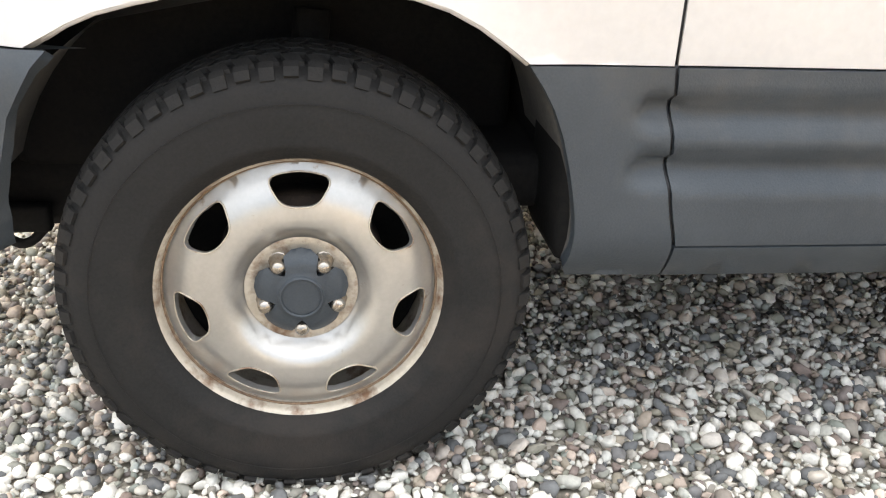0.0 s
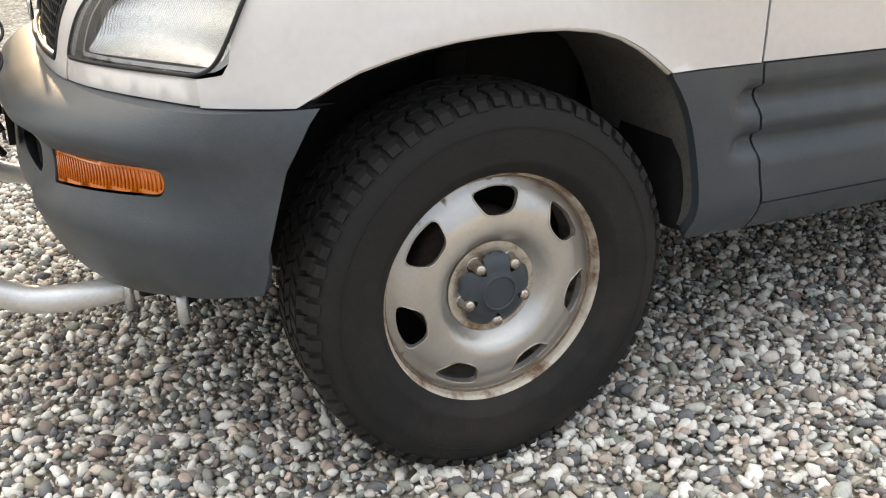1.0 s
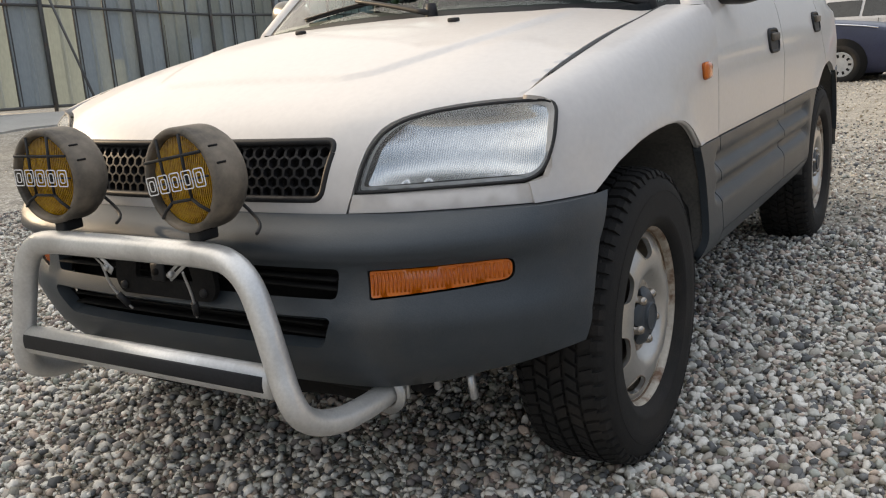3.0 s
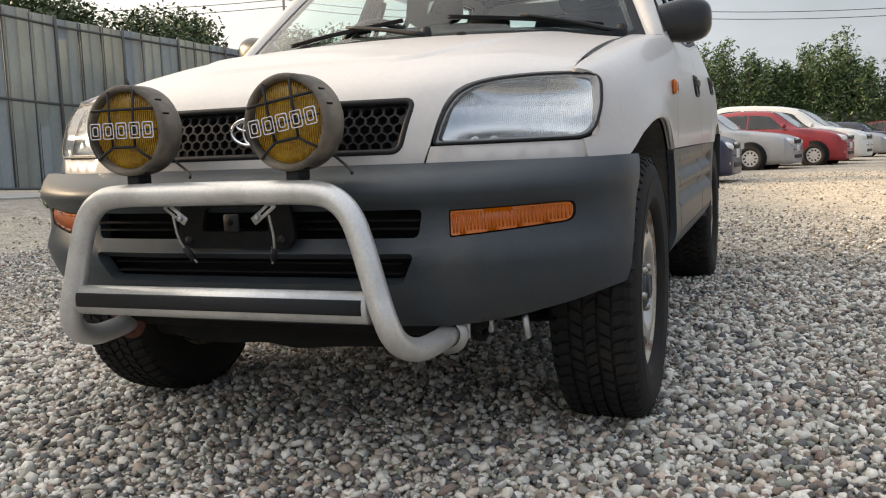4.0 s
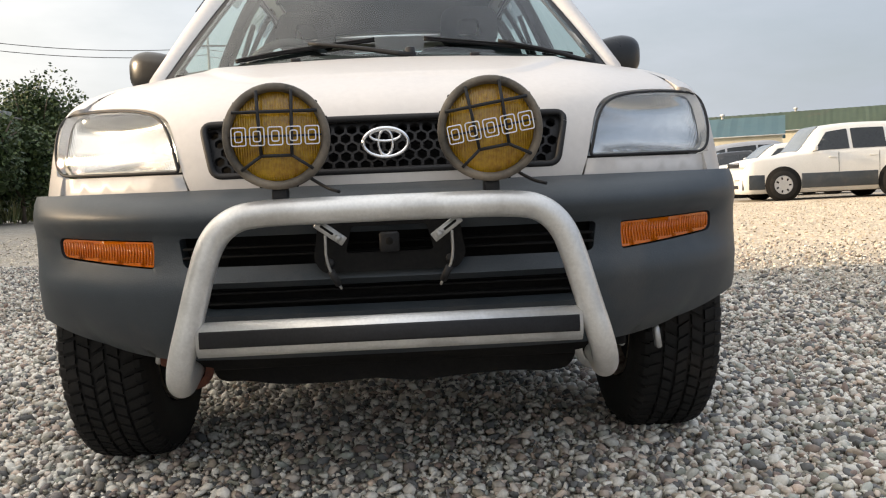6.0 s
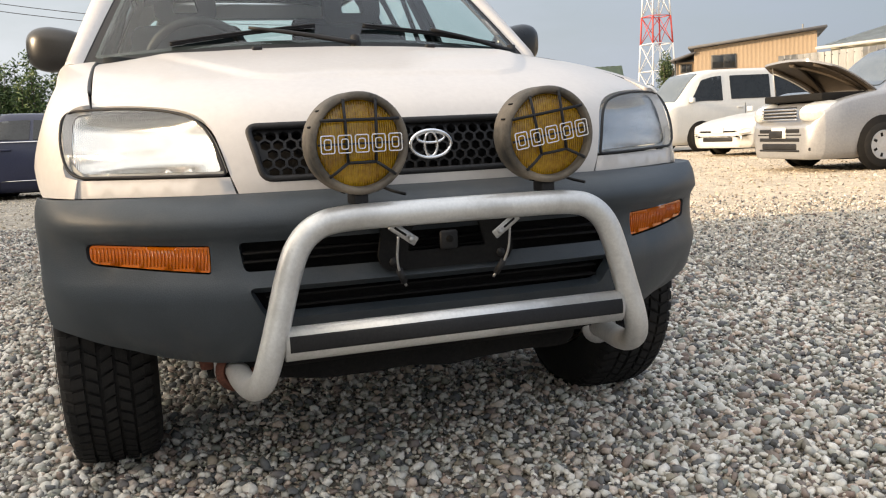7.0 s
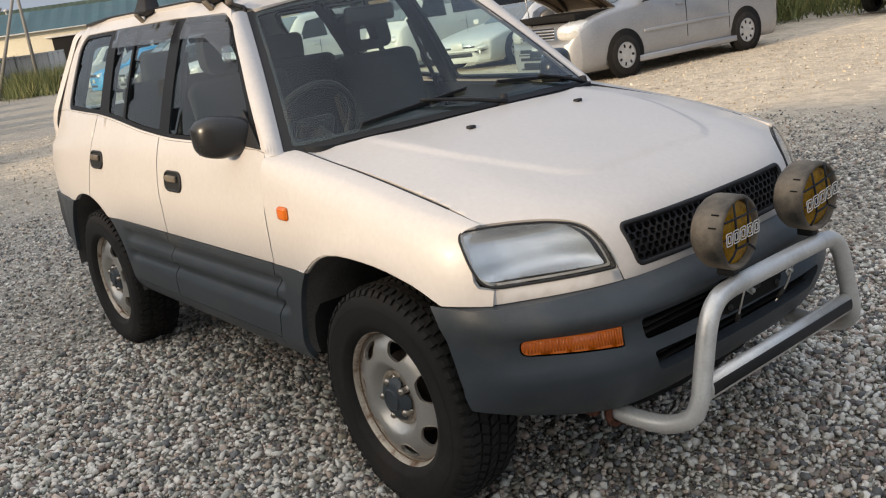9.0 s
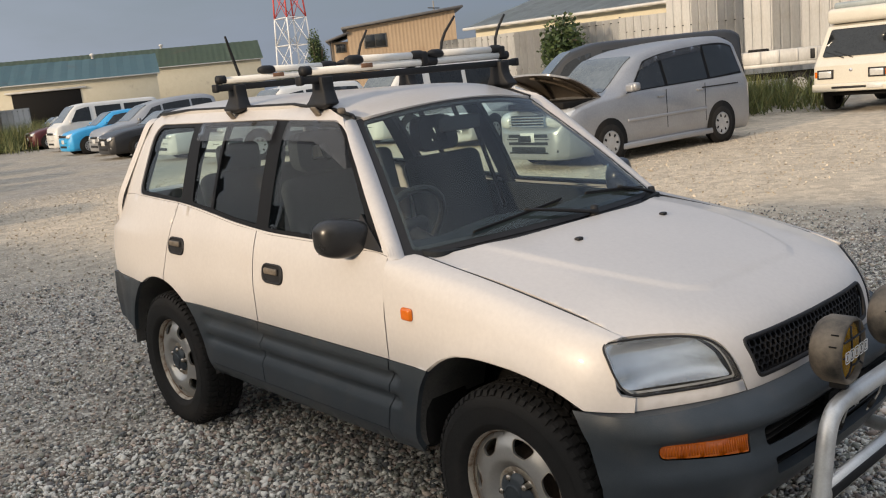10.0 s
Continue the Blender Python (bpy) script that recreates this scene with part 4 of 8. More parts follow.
# floor, engine bay sides and dark underside
part("floor_pan", box(2.9, 1.30, 0.10, (1.60, 0, 0.46), 0.03, 2), M_DARK, car)
part("under_shield", sheet(rounded([(-0.40, 0.27), (0.40, 0.27), (0.43, 0.40), (-0.43, 0.40)], 0.03), lambda y, z: Vector((-0.500 + 0.05 * (abs(y) / 0.4) ** 2 + 0.10 * max(0.0, 0.32 - z) + 0.006 * math.sin(y * 40), y, z + 0.004 * math.sin(y * 23))), 0.03, thick=0.05, flip=(-1, 0, 0)), M_DARK, car)
part("engine_tray", box(0.75, 0.96, 0.16, (-0.16, 0, 0.385), 0.06, 3), M_DARK, car)
part("inner_wall", box(0.86, 0.96, 0.36, (0.02, 0, 0.60), 0.03, 2), M_DARK, car)
part("bulkhead", box(0.06, 1.30, 0.52, (0.50, 0, 0.72), 0.02, 2), M_DARK, car)
for sg in (1, -1):
    part("inner_sill", box(1.55, 0.22, 0.30, (1.24, sg * 0.68, 0.52), 0.03, 2), M_DARK, car)
    part("rear_inner_wing", box(0.9, 0.05, 0.6, (2.50, sg * 0.52, 0.75), 0.02, 2), M_DARK, car)
for y, h in ((-0.515, 0.045), (-0.60, 0.055), (0.53, 0.035)):
    part("bumper_stay", box(0.02, 0.014, h, (-0.43, y, 0.352 - h / 2), 0.004, 1, turn=Matrix.Rotation(radians(8 * y / abs(y)), 4, "X")), M_STEEL, car)
for sg in (1, -1):
    part("lower_arm", tube([(-0.22, sg * 0.40, 0.335), (-0.10, sg * 0.52, 0.300), (0.04, sg * 0.62, 0.275)], [0.040, 0.034, 0.026], 10, smooth_path=2), M_DARK, car)
    part("tow_loop", tube([(-0.43, sg * 0.475, 0.35), (-0.44, sg * 0.48, 0.30), (-0.40, sg * 0.49, 0.285), (-0.36, sg * 0.49, 0.33)], 0.009, 8, smooth_path=2), M_DARK, car)
# dark rubber behind the panel gaps
for sg in (1, -1):
    for x0, z1 in ((None, 1.055), (1.4955, 1.08)):
        part("door_seal", tube([flank(x0 or seam_x(z), z, sg) - Vector((0, sg * 0.010, 0)) for z in np.linspace(0.70, z1, 12)], 0.0065, 6), M_BLACK, car)
    part("door_seal", tube([flank(x, z, sg) - Vector((0, sg * 0.010, 0)) for x, z in ((2.369, 0.79), (2.34, 0.88), (2.303, 1.00), (2.28, 1.09), (2.263, 1.155))], 0.0065, 6), M_BLACK, car)
    part("bonnet_seal", tube([wing(x, 1.0, sg) - Vector((0, sg * 0.003, 0.0035)) for x in np.linspace(-0.20, 0.51, 24)], 0.0052, 8), M_BLACK, car)

# ---- wheels ----
def wheel(cx, sg, spin, steer=0.0):
    """One wheel: tyre with cut tread, pressed-steel disc with seven openings, cap and nuts. The outer face looks along y."""
    w = new("wheel")
    w.parent = car
    w.matrix_basis = pose(cx, sg * 0.712, HUB_Z, 0, 0, (0 if sg > 0 else 180) + steer) @ pose(0, 0, 0, 0, spin, 0)
    R = TYRE_R
    prof = [(0.215, -0.095), (0.235, -0.104), (0.275, -0.112), (0.310, -0.110), (0.330, -0.100), (R - 0.010, -0.082), (R - 0.008, -0.04), (R - 0.008, 0.04),
            (R - 0.010, 0.082), (0.330, 0.100), (0.320, 0.105), (0.310, 0.109), (0.275, 0.112), (0.245, 0.107), (0.240, 0.1075), (0.235, 0.104), (0.222, 0.098), (0.215, 0.085)]
    t = part("tyre", lathe(prof, 72), M_RUBBER, w, "black all-terrain tyre dusted brown on its side wall")
    # tread blocks
    bm = bmesh.new()
    n = 66
    rows = [(-0.068, 0.030, 0.74, 0.0, 6), (-0.034, 0.027, 0.78, 0.5, -9), (0.0, 0.027, 0.80, 0.15, 10), (0.034, 0.027, 0.78, 0.65, -9), (0.068, 0.030, 0.74, 0.3, 6)]
    for k in range(n):
        for y0, wd, fill, ph, skew in rows:
            a = 2 * math.pi * (k + ph) / n
            da = 2 * math.pi / n * fill / 2
            half = wd / 2
            sk = math.radians(skew) * 0.12
            top, bot = R + 0.001, R - 0.012
            vs = []
            for rr, g in ((bot, 1.0), (top, 0.93)):
                for sa, sy in ((-1, -1), (1, -1), (1, 1), (-1, 1)):
                    aa = a + sa * da * g + sy * sk
                    drop = 0.006 * max(0.0, (abs(y0 + sy * half * g) - 0.055) / 0.03)
                    vs.append(bm.verts.new(((rr - drop) * math.cos(aa), y0 + sy * half * g, (rr - drop) * math.sin(aa))))
            for f in ((4, 5, 6, 7), (0, 1, 5, 4), (1, 2, 6, 5), (2, 3, 7, 6), (3, 0, 4, 7)):
                bm.faces.new([vs[i] for i in f])
        # shoulder lugs that run down the side wall
        for sy in (-1, 1):
            a = 2 * math.pi * (k + (0.25 if sy > 0 else 0.75)) / n
            da = 2 * math.pi / n * 0.31
            long = 0.005 if k % 2 else 0.0
            ring = [(R - 0.003, 0.080), (R - 0.008, 0.094), (0.336 - long, 0.1025)]
            base = [(R - 0.014, 0.078), (R - 0.018, 0.088), (0.332 - long, 0.098)]
            vs = []
            for e in (-1, 1):
                aa = a + e * da
                vs.append([bm.verts.new((r * math.cos(aa), sy * y, r * math.sin(aa))) for r, y in ring] + [bm.verts.new((r * math.cos(aa), sy * y, r * math.sin(aa))) for r, y in base])
            p, q = vs
            for f in ((p[0], p[1], q[1], q[0]), (p[1], p[2], q[2], q[1]), (p[0], p[3], p[4], p[1]), (p[1], p[4], p[5], p[2]), (q[1], q[4], q[3], q[0]), (q[2], q[5], q[4], q[1]),
                      (p[2], p[5], q[5], q[2]), (q[0], q[3], p[3], p[0])):
                bm.faces.new(f)
    bmesh.ops.recalc_face_normals(bm, faces=bm.faces)
    tagged(part("tread", bm, M_RUBBER, t, smooth=False), kind="stuff")
    # side-wall rings and bars where the maker's raised marks are
    bm = bmesh.new()
    for r in (0.300,):
        pts = [(r * math.cos(a), 0.1125, r * math.sin(a)) for a in np.linspace(0, 2 * math.pi, 73)]
        tube(pts, 0.0007, 5, bm, caps=False)
    part("sidewall_ring", bm, M_RUBBER, t)
    # steel disc: profile by radius, with openings cut through
    depth = smooth_curve([0.0, 0.072, 0.088, 0.100, 0.118, 0.150, 0.178, 0.196, 0.205], [0.058, 0.058, 0.060, 0.076, 0.091, 0.088, 0.075, 0.063, 0.060])

    def disc(x, z):
        return Vector((x, depth(math.hypot(x, z)), z))
    circ = [(0.204 * math.cos(a), 0.204 * math.sin(a)) for a in np.linspace(0, 2 * math.pi, 97)[:-1]]
    holes = []
    for k in range(7):
        a0 = math.radians(90 + k * 360 / 7)

        def pol(r, da):
            return (r * math.cos(a0 + da), r * math.sin(a0 + da))
        holes.append(rounded([pol(0.188, -0.27), pol(0.193, 0.0), pol(0.188, 0.27), pol(0.147, 0.175), pol(0.141, 0.0), pol(0.147, -0.175)], [0.018, 0.05, 0.018, 0.016, 0.03, 0.016], 4))
    d = part("rim", sheet(circ, disc, 0.012, holes=holes, thick=0.010, edge_step=0.010, flip=(0, 1, 0)), M_RIM, w, "silver painted steel wheel with rust spots")
    barrel = [(0.204, 0.058), (0.207, 0.066), (0.209, 0.076), (0.213, 0.083), (0.2175, 0.0855), (0.221, 0.087), (0.224, 0.0935), (0.2275, 0.0985), (0.2305, 0.0985), (0.2318, 0.095), (0.228, 0.088), (0.218, 0.080), (0.213, 0.06), (0.200, 0.02), (0.195, -0.06), (0.212, -0.10)]
    part("rim_lip", lathe(barrel, 72), M_RIMLIP, d, "weathered wheel lip edged with rust")
    for h in holes:
        hp = [disc(x, z) + Vector((0, 0.0006, 0)) for x, z in dense(h, 0.008)]
        part("opening_edge", tube(hp + [hp[0]], 0.0014, 6, caps=False), M_RIMLIP, d)
    part("brake_drum", lathe([(0.0, 0.02), (0.12, 0.02), (0.132, 0.01), (0.132, -0.05), (0.0, -0.06)], 32), M_DRUM, w)
    # hub seat, cap and nuts
    part("hub_seat", lathe([(0.0, 0.0615), (0.074, 0.0625), (0.080, 0.0645), (0.086, 0.0632)], 40), M_RIMLIP, w)
    cap = []
    for k in range(5):
        b0 = math.radians(90 + 72 * k)
        for da, r in ((-0.40, 0.066), (-0.2, 0.071), (0.0, 0.072), (0.2, 0.071), (0.40, 0.066)):
            cap.append((r * math.cos(b0 + da), r * math.sin(b0 + da)))
        for da, r in ((0.50, 0.047), (0.6283, 0.041), (0.757, 0.047)):
            cap.append((r * math.cos(b0 + da), r * math.sin(b0 + da)))
    capd = smooth_curve([0, 0.026, 0.031, 0.034, 0.05, 0.066, 0.075], [0.094, 0.094, 0.095, 0.090, 0.088, 0.078, 0.066])
    c = part("centre_cap", sheet(cap, lambda x, z: Vector((x, capd(math.hypot(x, z)), z)), 0.006, thick=0.012, edge_step=0.006, flip=(0, 1, 0)), M_CLAD, w, "grey plastic centre cap")
    part("cap_ring", lathe([(0.029, 0.094), (0.030, 0.0965), (0.033, 0.0965), (0.034, 0.091)], 32), M_CLAD, c)
    for k in range(5):
        a = math.radians(90 + 36 + 72 * k)
        o = Vector((0.057 * math.cos(a), 0.062, 0.057 * math.sin(a)))
        part("wheel_nut", lathe([(0.0, 0.032), (0.006, 0.0315), (0.0105, 0.027), (0.0122, 0.020), (0.0126, 0.002), (0.016, 0.0)], 12, at=o), M_NUT, w)
    # rust creeping along the lip's outer edge and in the groove round the disc
    for r, y, wd in ((0.2316, 0.0970, 0.0026), (0.2062, 0.0655, 0.0024)):
        part("rust_line", tube([(r * math.cos(a), y, r * math.sin(a)) for a in np.linspace(0, 2 * math.pi, 73)], wd, 6, caps=False), M_RUSTLINE, d, "line of brown rust")
    part("backing_plate", lathe([(0.0, -0.062), (0.150, -0.060), (0.192, -0.045), (0.196, -0.020), (0.190, -0.020), (0.186, -0.040), (0.0, -0.055)], 40), M_DARK, w)
    return w


wheel(AXLE_F + 0.024, -1, 0)
wheel(AXLE_F, 1, -14)
wheel(AXLE_R, 1, 25)
wheel(AXLE_R, -1, 40)
for sg in (1, -1):
    part("lower_arm", tube([(0.10, sg * 0.30, 0.33), (0.06, sg * 0.62, 0.27)], [0.028, 0.022], 10), M_DARK, car)
    part("drive_shaft", tube([(0.06, sg * 0.25, 0.36), (0.06, sg * 0.66, 0.34)], 0.016, 10), M_DARK, car)
    part("tie_rod", tube([(-0.06, sg * 0.28, 0.345), (-0.05, sg * 0.64, 0.325)], 0.011, 8), M_STEEL, car)
    part("rod_boot", tube([(-0.06, sg * 0.26, 0.346), (-0.058, sg * 0.33, 0.342), (-0.056, sg * 0.40, 0.339)], [0.026, 0.032, 0.020], 10), M_BLACK, car)
    part("arm_joint", box(0.07, 0.05, 0.05, (0.02, sg * 0.615, 0.285), 0.014, 2), M_RUST, car)
    part("anti_roll_bar", tube([(-0.22, sg * 0.20, 0.335), (-0.21, sg * 0.50, 0.335), (-0.10, sg * 0.58, 0.325), (0.02, sg * 0.60, 0.31)], 0.012, 8, smooth_path=2), M_DARK, car)
    part("strut", tube([(0.06, sg * 0.60, 0.30), (0.10, sg * 0.56, 0.72)], 0.03, 10), M_DARK, car)
    part("rear_arm", tube([(1.95, sg * 0.45, 0.40), (2.44, sg * 0.62, 0.32)], 0.03, 10), M_DARK, car)

# ---- bull bar and spot lamps ----
bar = thing("bull_bar", "brushed aluminium bull bar with black strip, bolted under the bumper", "bull bar")
bar.matrix_basis = CAR_POSE


def bull_bar():
    def leg(sg):
        return [(-0.50, sg * 0.44, 0.318), (-0.56, sg * 0.437, 0.312), (-0.66, sg * 0.425, 0.312), (-0.735, sg * 0.412, 0.345), (-0.752, sg * 0.398, 0.395), (-0.750, sg * 0.380, 0.455), (-0.747, sg * 0.352, 0.555),
                (-0.746, sg * 0.332, 0.607), (-0.745, sg * 0.300, 0.640), (-0.745, sg * 0.255, 0.655)]
    pts = leg(1) + [(-0.745, 0.1, 0.656), (-0.745, -0.1, 0.656)] + leg(-1)[::-1]
    part("main_tube", tube(pts, 0.0255, 20, smooth_path=3), M_ALU, bar)
    bm = tube([(0, -0.362, 0), (0, 0.368, 0)], 0.0245, 24)
    bmesh.ops.transform(bm, matrix=Matrix.Translation((-0.748, 0, 0.420)) @ Matrix.Diagonal((0.95, 1.0, 1.38, 1.0)), verts=bm.verts)
    part("cross_tube", bm, M_ALU, bar)
    strip = bmesh.new()
    rows = []
    for y in (-0.355, 0.361):
        rows.append([strip.verts.new((-0.748 + 0.95 * r * math.cos(math.radians(a)), y, 0.420 + 1.38 * r * math.sin(math.radians(a)))) for r, a in [(0.0235, 147)] + [(0.0268, a) for a in np.linspace(149, 200, 9)] + [(0.0235, 202)]])
    for k in range(len(rows[0]) - 1):
        strip.faces.new((rows[0][k], rows[0][k + 1], rows[1][k + 1], rows[1][k]))
    strip.faces.new(rows[0])
    strip.faces.new(rows[1][::-1])
    bmesh.ops.recalc_face_normals(strip, faces=strip.faces)
    part("rubber_strip", strip, M_BLACK, bar)
    for sg in (1, -1):
        # slotted stay from the top tube back to the bumper
        o = Vector((-0.718, sg * 0.112, 0.612))
        turn = Matrix.Rotation(math.radians(36 * sg), 4, "X")
        bm = box(0.004, 0.066, 0.019, (0, 0, 0), 0.0015, 1)
        bmesh.ops.transform(bm, matrix=Matrix.Translation(o) @ turn, verts=bm.verts)
        s = part("stay", bm, M_STEEL, bar, "slotted steel stay")
        part("bolt", lathe([(0, -0.008), (0.006, -0.008), (0.007, -0.004), (0.007, 0.0)], 8, "x", at=o + turn @ Vector((-0.003, -sg * 0.018, 0))), M_STEEL, s)
        part("slot", box(0.0045, 0.030, 0.005, o + turn @ Vector((-0.0008, sg * 0.008, 0)), 0.001, 1, turn=turn), M_DARK, s)
        # bolt hanging from the stay, with its old cable tie
        part("hanger", tube([o + Vector((0.004, sg * 0.010, -0.006)), o + Vector((0.02, sg * 0.012, -0.065)), o + Vector((0.046, -sg * 0.014, -0.115))], 0.0028, 8, smooth_path=2), M_STEEL, s)
        part("hanger_sleeve", tube([o + Vector((0.028, sg * 0.004, -0.078)), o + Vector((0.042, -sg * 0.009, -0.106))], 0.0075, 8), M_BLACK, s)
        part("foot_bracket", box(0.012, 0.064, 0.066, (-0.492, sg * 0.455, 0.338), 0.004, 2), M_STEEL, bar)
        part("foot_flange", lathe([(0.0, 0.0), (0.044, 0.0), (0.046, -0.004), (0.046, -0.010), (0.030, -0.014)], 24, "x", at=(-0.500, sg * 0.44, 0.318)), M_REDRUST if sg > 0 else M_STEEL, bar, "round foot flange")
        part("foot_arm", box(0.14, 0.03, 0.05, (-0.42, sg * 0.50, 0.345), 0.008, 2), M_REDRUST if sg > 0 else M_DARK, bar)


bull_bar()
# plate carrier and tow point in the bumper's slots
carrier = part("plate_carrier", sheet(rounded([(-0.135, 0.528), (0.135, 0.528), (0.152, 0.555), (0.140, 0.628), (-0.140, 0.628), (-0.152, 0.555)], 0.014), lambda y, z: Vector((-0.662 + 0.02 * (z - 0.5), y, z)), 0.05, thick=0.012,
                holes=[rounded([(-0.088, 0.566), (0.088, 0.566), (0.075, 0.619), (-0.075, 0.619)], 0.008)], flip=(-1, 0, 0)), M_DARK, car, "empty black number plate carrier")
part("carrier_tab", box(0.01, 0.040, 0.040, (-0.672, 0.0, 0.586), 0.004, 1), M_BLACK, carrier)
part("carrier_bolt", lathe([(0, -0.006), (0.007, -0.006), (0.008, 0.0)], 8, "x", at=(-0.677, 0.0, 0.588)), M_DARK, carrier)
for y in (-0.12, 0.12):
    part("carrier_bolt", lathe([(0, -0.006), (0.008, -0.006), (0.010, 0.0)], 8, "x", at=(-0.665, y, 0.548)), M_BLACK, carrier)



def spot_lamp(sg, tilt, yaw):
    """A round driving lamp with a yellow lens behind a black cage; it looks along -x."""
    lamp = thing("spot_lamp", "round yellow spot lamp in a dusty black housing", "spot lamp", "spot lamps on the bull bar")
    lamp.matrix_basis = CAR_POSE @ pose(-0.748, sg * 0.2, 0.797, 0, 0, yaw)
    R = 0.099
    prof = [(0.0, 0.098), (0.045, 0.096), (0.078, 0.086), (0.090, 0.074), (R - 0.004, 0.064), (R - 0.001, 0.060), (R, 0.052), (R, -0.004), (R - 0.003, -0.010), (R - 0.011, -0.012), (R - 0.014, -0.006), (R - 0.016, 0.004)]
    body = part("housing", lathe(prof, 48, "x"), M_DUSTBLK, lamp)
    for a in (20, 40, 140, 160, 250, 290):
        c_, s_ = math.cos(radians(a)), math.sin(radians(a))
        part("vent_slit", box(0.022, 0.004, 0.004, (0.012, R * c_, R * s_), 0.001, 1, turn=Matrix.Rotation(radians(a), 4, "X")), M_DARK, body)
    dome = [(0.0, -0.004), (0.04, -0.002), (0.07, 0.003), (R - 0.014, 0.010)]
    lens = part("lens", lathe(dome, 48, "x"), M_YELLOW, lamp, "yellow fluted glass lens")
    bm = bmesh.new()
    for y in np.arange(-0.078, 0.079, 0.0048):
        h = math.sqrt(max(0.0, 0.082 ** 2 - y * y))
        if h > 0.01:
            tube([(0.006, y, -h), (0.002 - 0.005 * (1 - (y / 0.08) ** 2), y, -h * 0.5), (-0.0045 + 0.008 * (y / 0.08) ** 2, y, 0.0), (0.002 - 0.005 * (1 - (y / 0.08) ** 2), y, h * 0.5), (0.006, y, h)], 0.0016, 4, bm, caps=False)
    tagged(part("fluting", bm, M_YELLOW, lens), kind="stuff")
    tm = Matrix.Rotation(math.radians(tilt), 4, "X")

    def bar_between(p, q, r=0.0032):
        a, b = tm @ Vector((-0.0145, *p)), tm @ Vector((-0.0145, *q))
        return tube([a, (a + b) / 2 + Vector((-0.003, 0, 0)), b], r, 6)
    segs = [((-0.032, 0.084), (-0.028, -0.036)), ((0.032, 0.084), (0.028, -0.036)), ((-0.028, -0.036), (0.028, -0.036)), ((-0.028, -0.036), (-0.066, -0.062)), ((0.028, -0.036), (0.066, -0.062)),
            ((-0.078, 0.045), (0.078, 0.045))]
    cage = part("cage", bar_between(*segs[0]), M_BLACK, lamp, "black plastic cage")
    for s in segs[1:]:
        part("cage_bar", bar_between(*s), M_BLACK, cage)
    part("cage_bar", bar_between((-0.085, 0.0), (0.085, 0.0), 0.0022), M_BLACK, cage)
    # outlined plain shapes across the band, in the size of the maker's mark
    return lamp, tm


for sg, tilt, yaw in ((1, 0, 3), (-1, -9, -2)):
    lamp, tm = spot_lamp(sg, tilt, yaw)
    for k in range(5):
        y0 = 0.067 - k * 0.0335
        bm = bmesh.new()
        for a_, b_ in ((0.013, 0.0165), (0.0065, 0.0095)):
            loop = rounded([(y0 - a_, -b_), (y0 + a_, -b_), (y0 + a_, b_), (y0 - a_, b_)], 0.004, 3)
            pts = [tm @ Vector((-0.0195, p, q)) for p, q in loop]
            tube(pts + [pts[0]], 0.0012, 5, bm, caps=False)
        part("cover_mark", bm, M_LETTER, lamp, "white outlined block of the maker's mark")
    part("mount_foot", box(0.05, 0.03, 0.022, (0.03, 0, -0.108), 0.004, 2), M_BLACK, lamp)
    part("mount_stalk", tube([(0.035, 0, -0.085), (0.02, 0, -0.118)], 0.010, 10), M_RUST, lamp)
    part("cable", tube([(0.075, -0.02, -0.03), (0.11, -0.04, -0.07), (0.10, -0.085, -0.10), (0.06, -0.11, -0.108)], 0.0035, 6, smooth_path=2), M_BLACK, lamp)

# ---- wipers, jets, aerial, roof bars ----
def on_screen(v, y, lift=0.012):
    p = screen(v, y)
    return p + Vector((-0.65, 0, 0.76)) * lift


for arm, blade in ((((-0.015, -0.10), (0.055, 0.14), (0.105, 0.34)), ((0.055, 0.66), (0.085, 0.42), (0.125, 0.05))),
                   (((-0.015, -0.90), (0.05, -0.72), (0.10, -0.50)), ((0.055, -0.84), (0.09, -0.55), (0.125, -0.17)))):
    w = part("wiper", tube([on_screen(v, y, 0.022) for v, y in arm], [0.009, 0.007, 0.005], 8, smooth_path=1), M_BLACK, car)
    part("wiper_blade", tube([on_screen(v, y, 0.009) for v, y in blade], 0.005, 6, smooth_path=2), M_BLACK, w)
    part("blade_spine", tube([on_screen(v, y, 0.017) for v, y in blade], 0.003, 6, smooth_path=2), M_BLACK, w)
    part("pivot", lathe([(0.0, 0.045), (0.014, 0.042), (0.018, 0.02), (0.018, 0.0)], 12, "z", at=on_screen(*arm[0], 0.0)), M_BLACK, w)
# cowl below the screen
part("cowl", sheet([(-0.60, -0.93), (-0.60, 0.93), (1.0, 0.97), (1.0, -0.97)], lambda q, y: screen(0.0, y).lerp(screen(0.05, y), max(0, q)) + Vector((0.05 * min(0.0, q), 0, -0.012 + 0.012 * max(0.0, q))), 0.1, flip=(0, 0, 1)), M_BLACK, car)
s_jet = z_to_s(1.0525)
for sg in (1, -1):
    c = nose(s_jet, sg * 0.258)
    part("washer_jet", box(0.022, 0.028, 0.012, c + Vector((0, 0, 0.004)), 0.004, 2), M_BLACK, car)
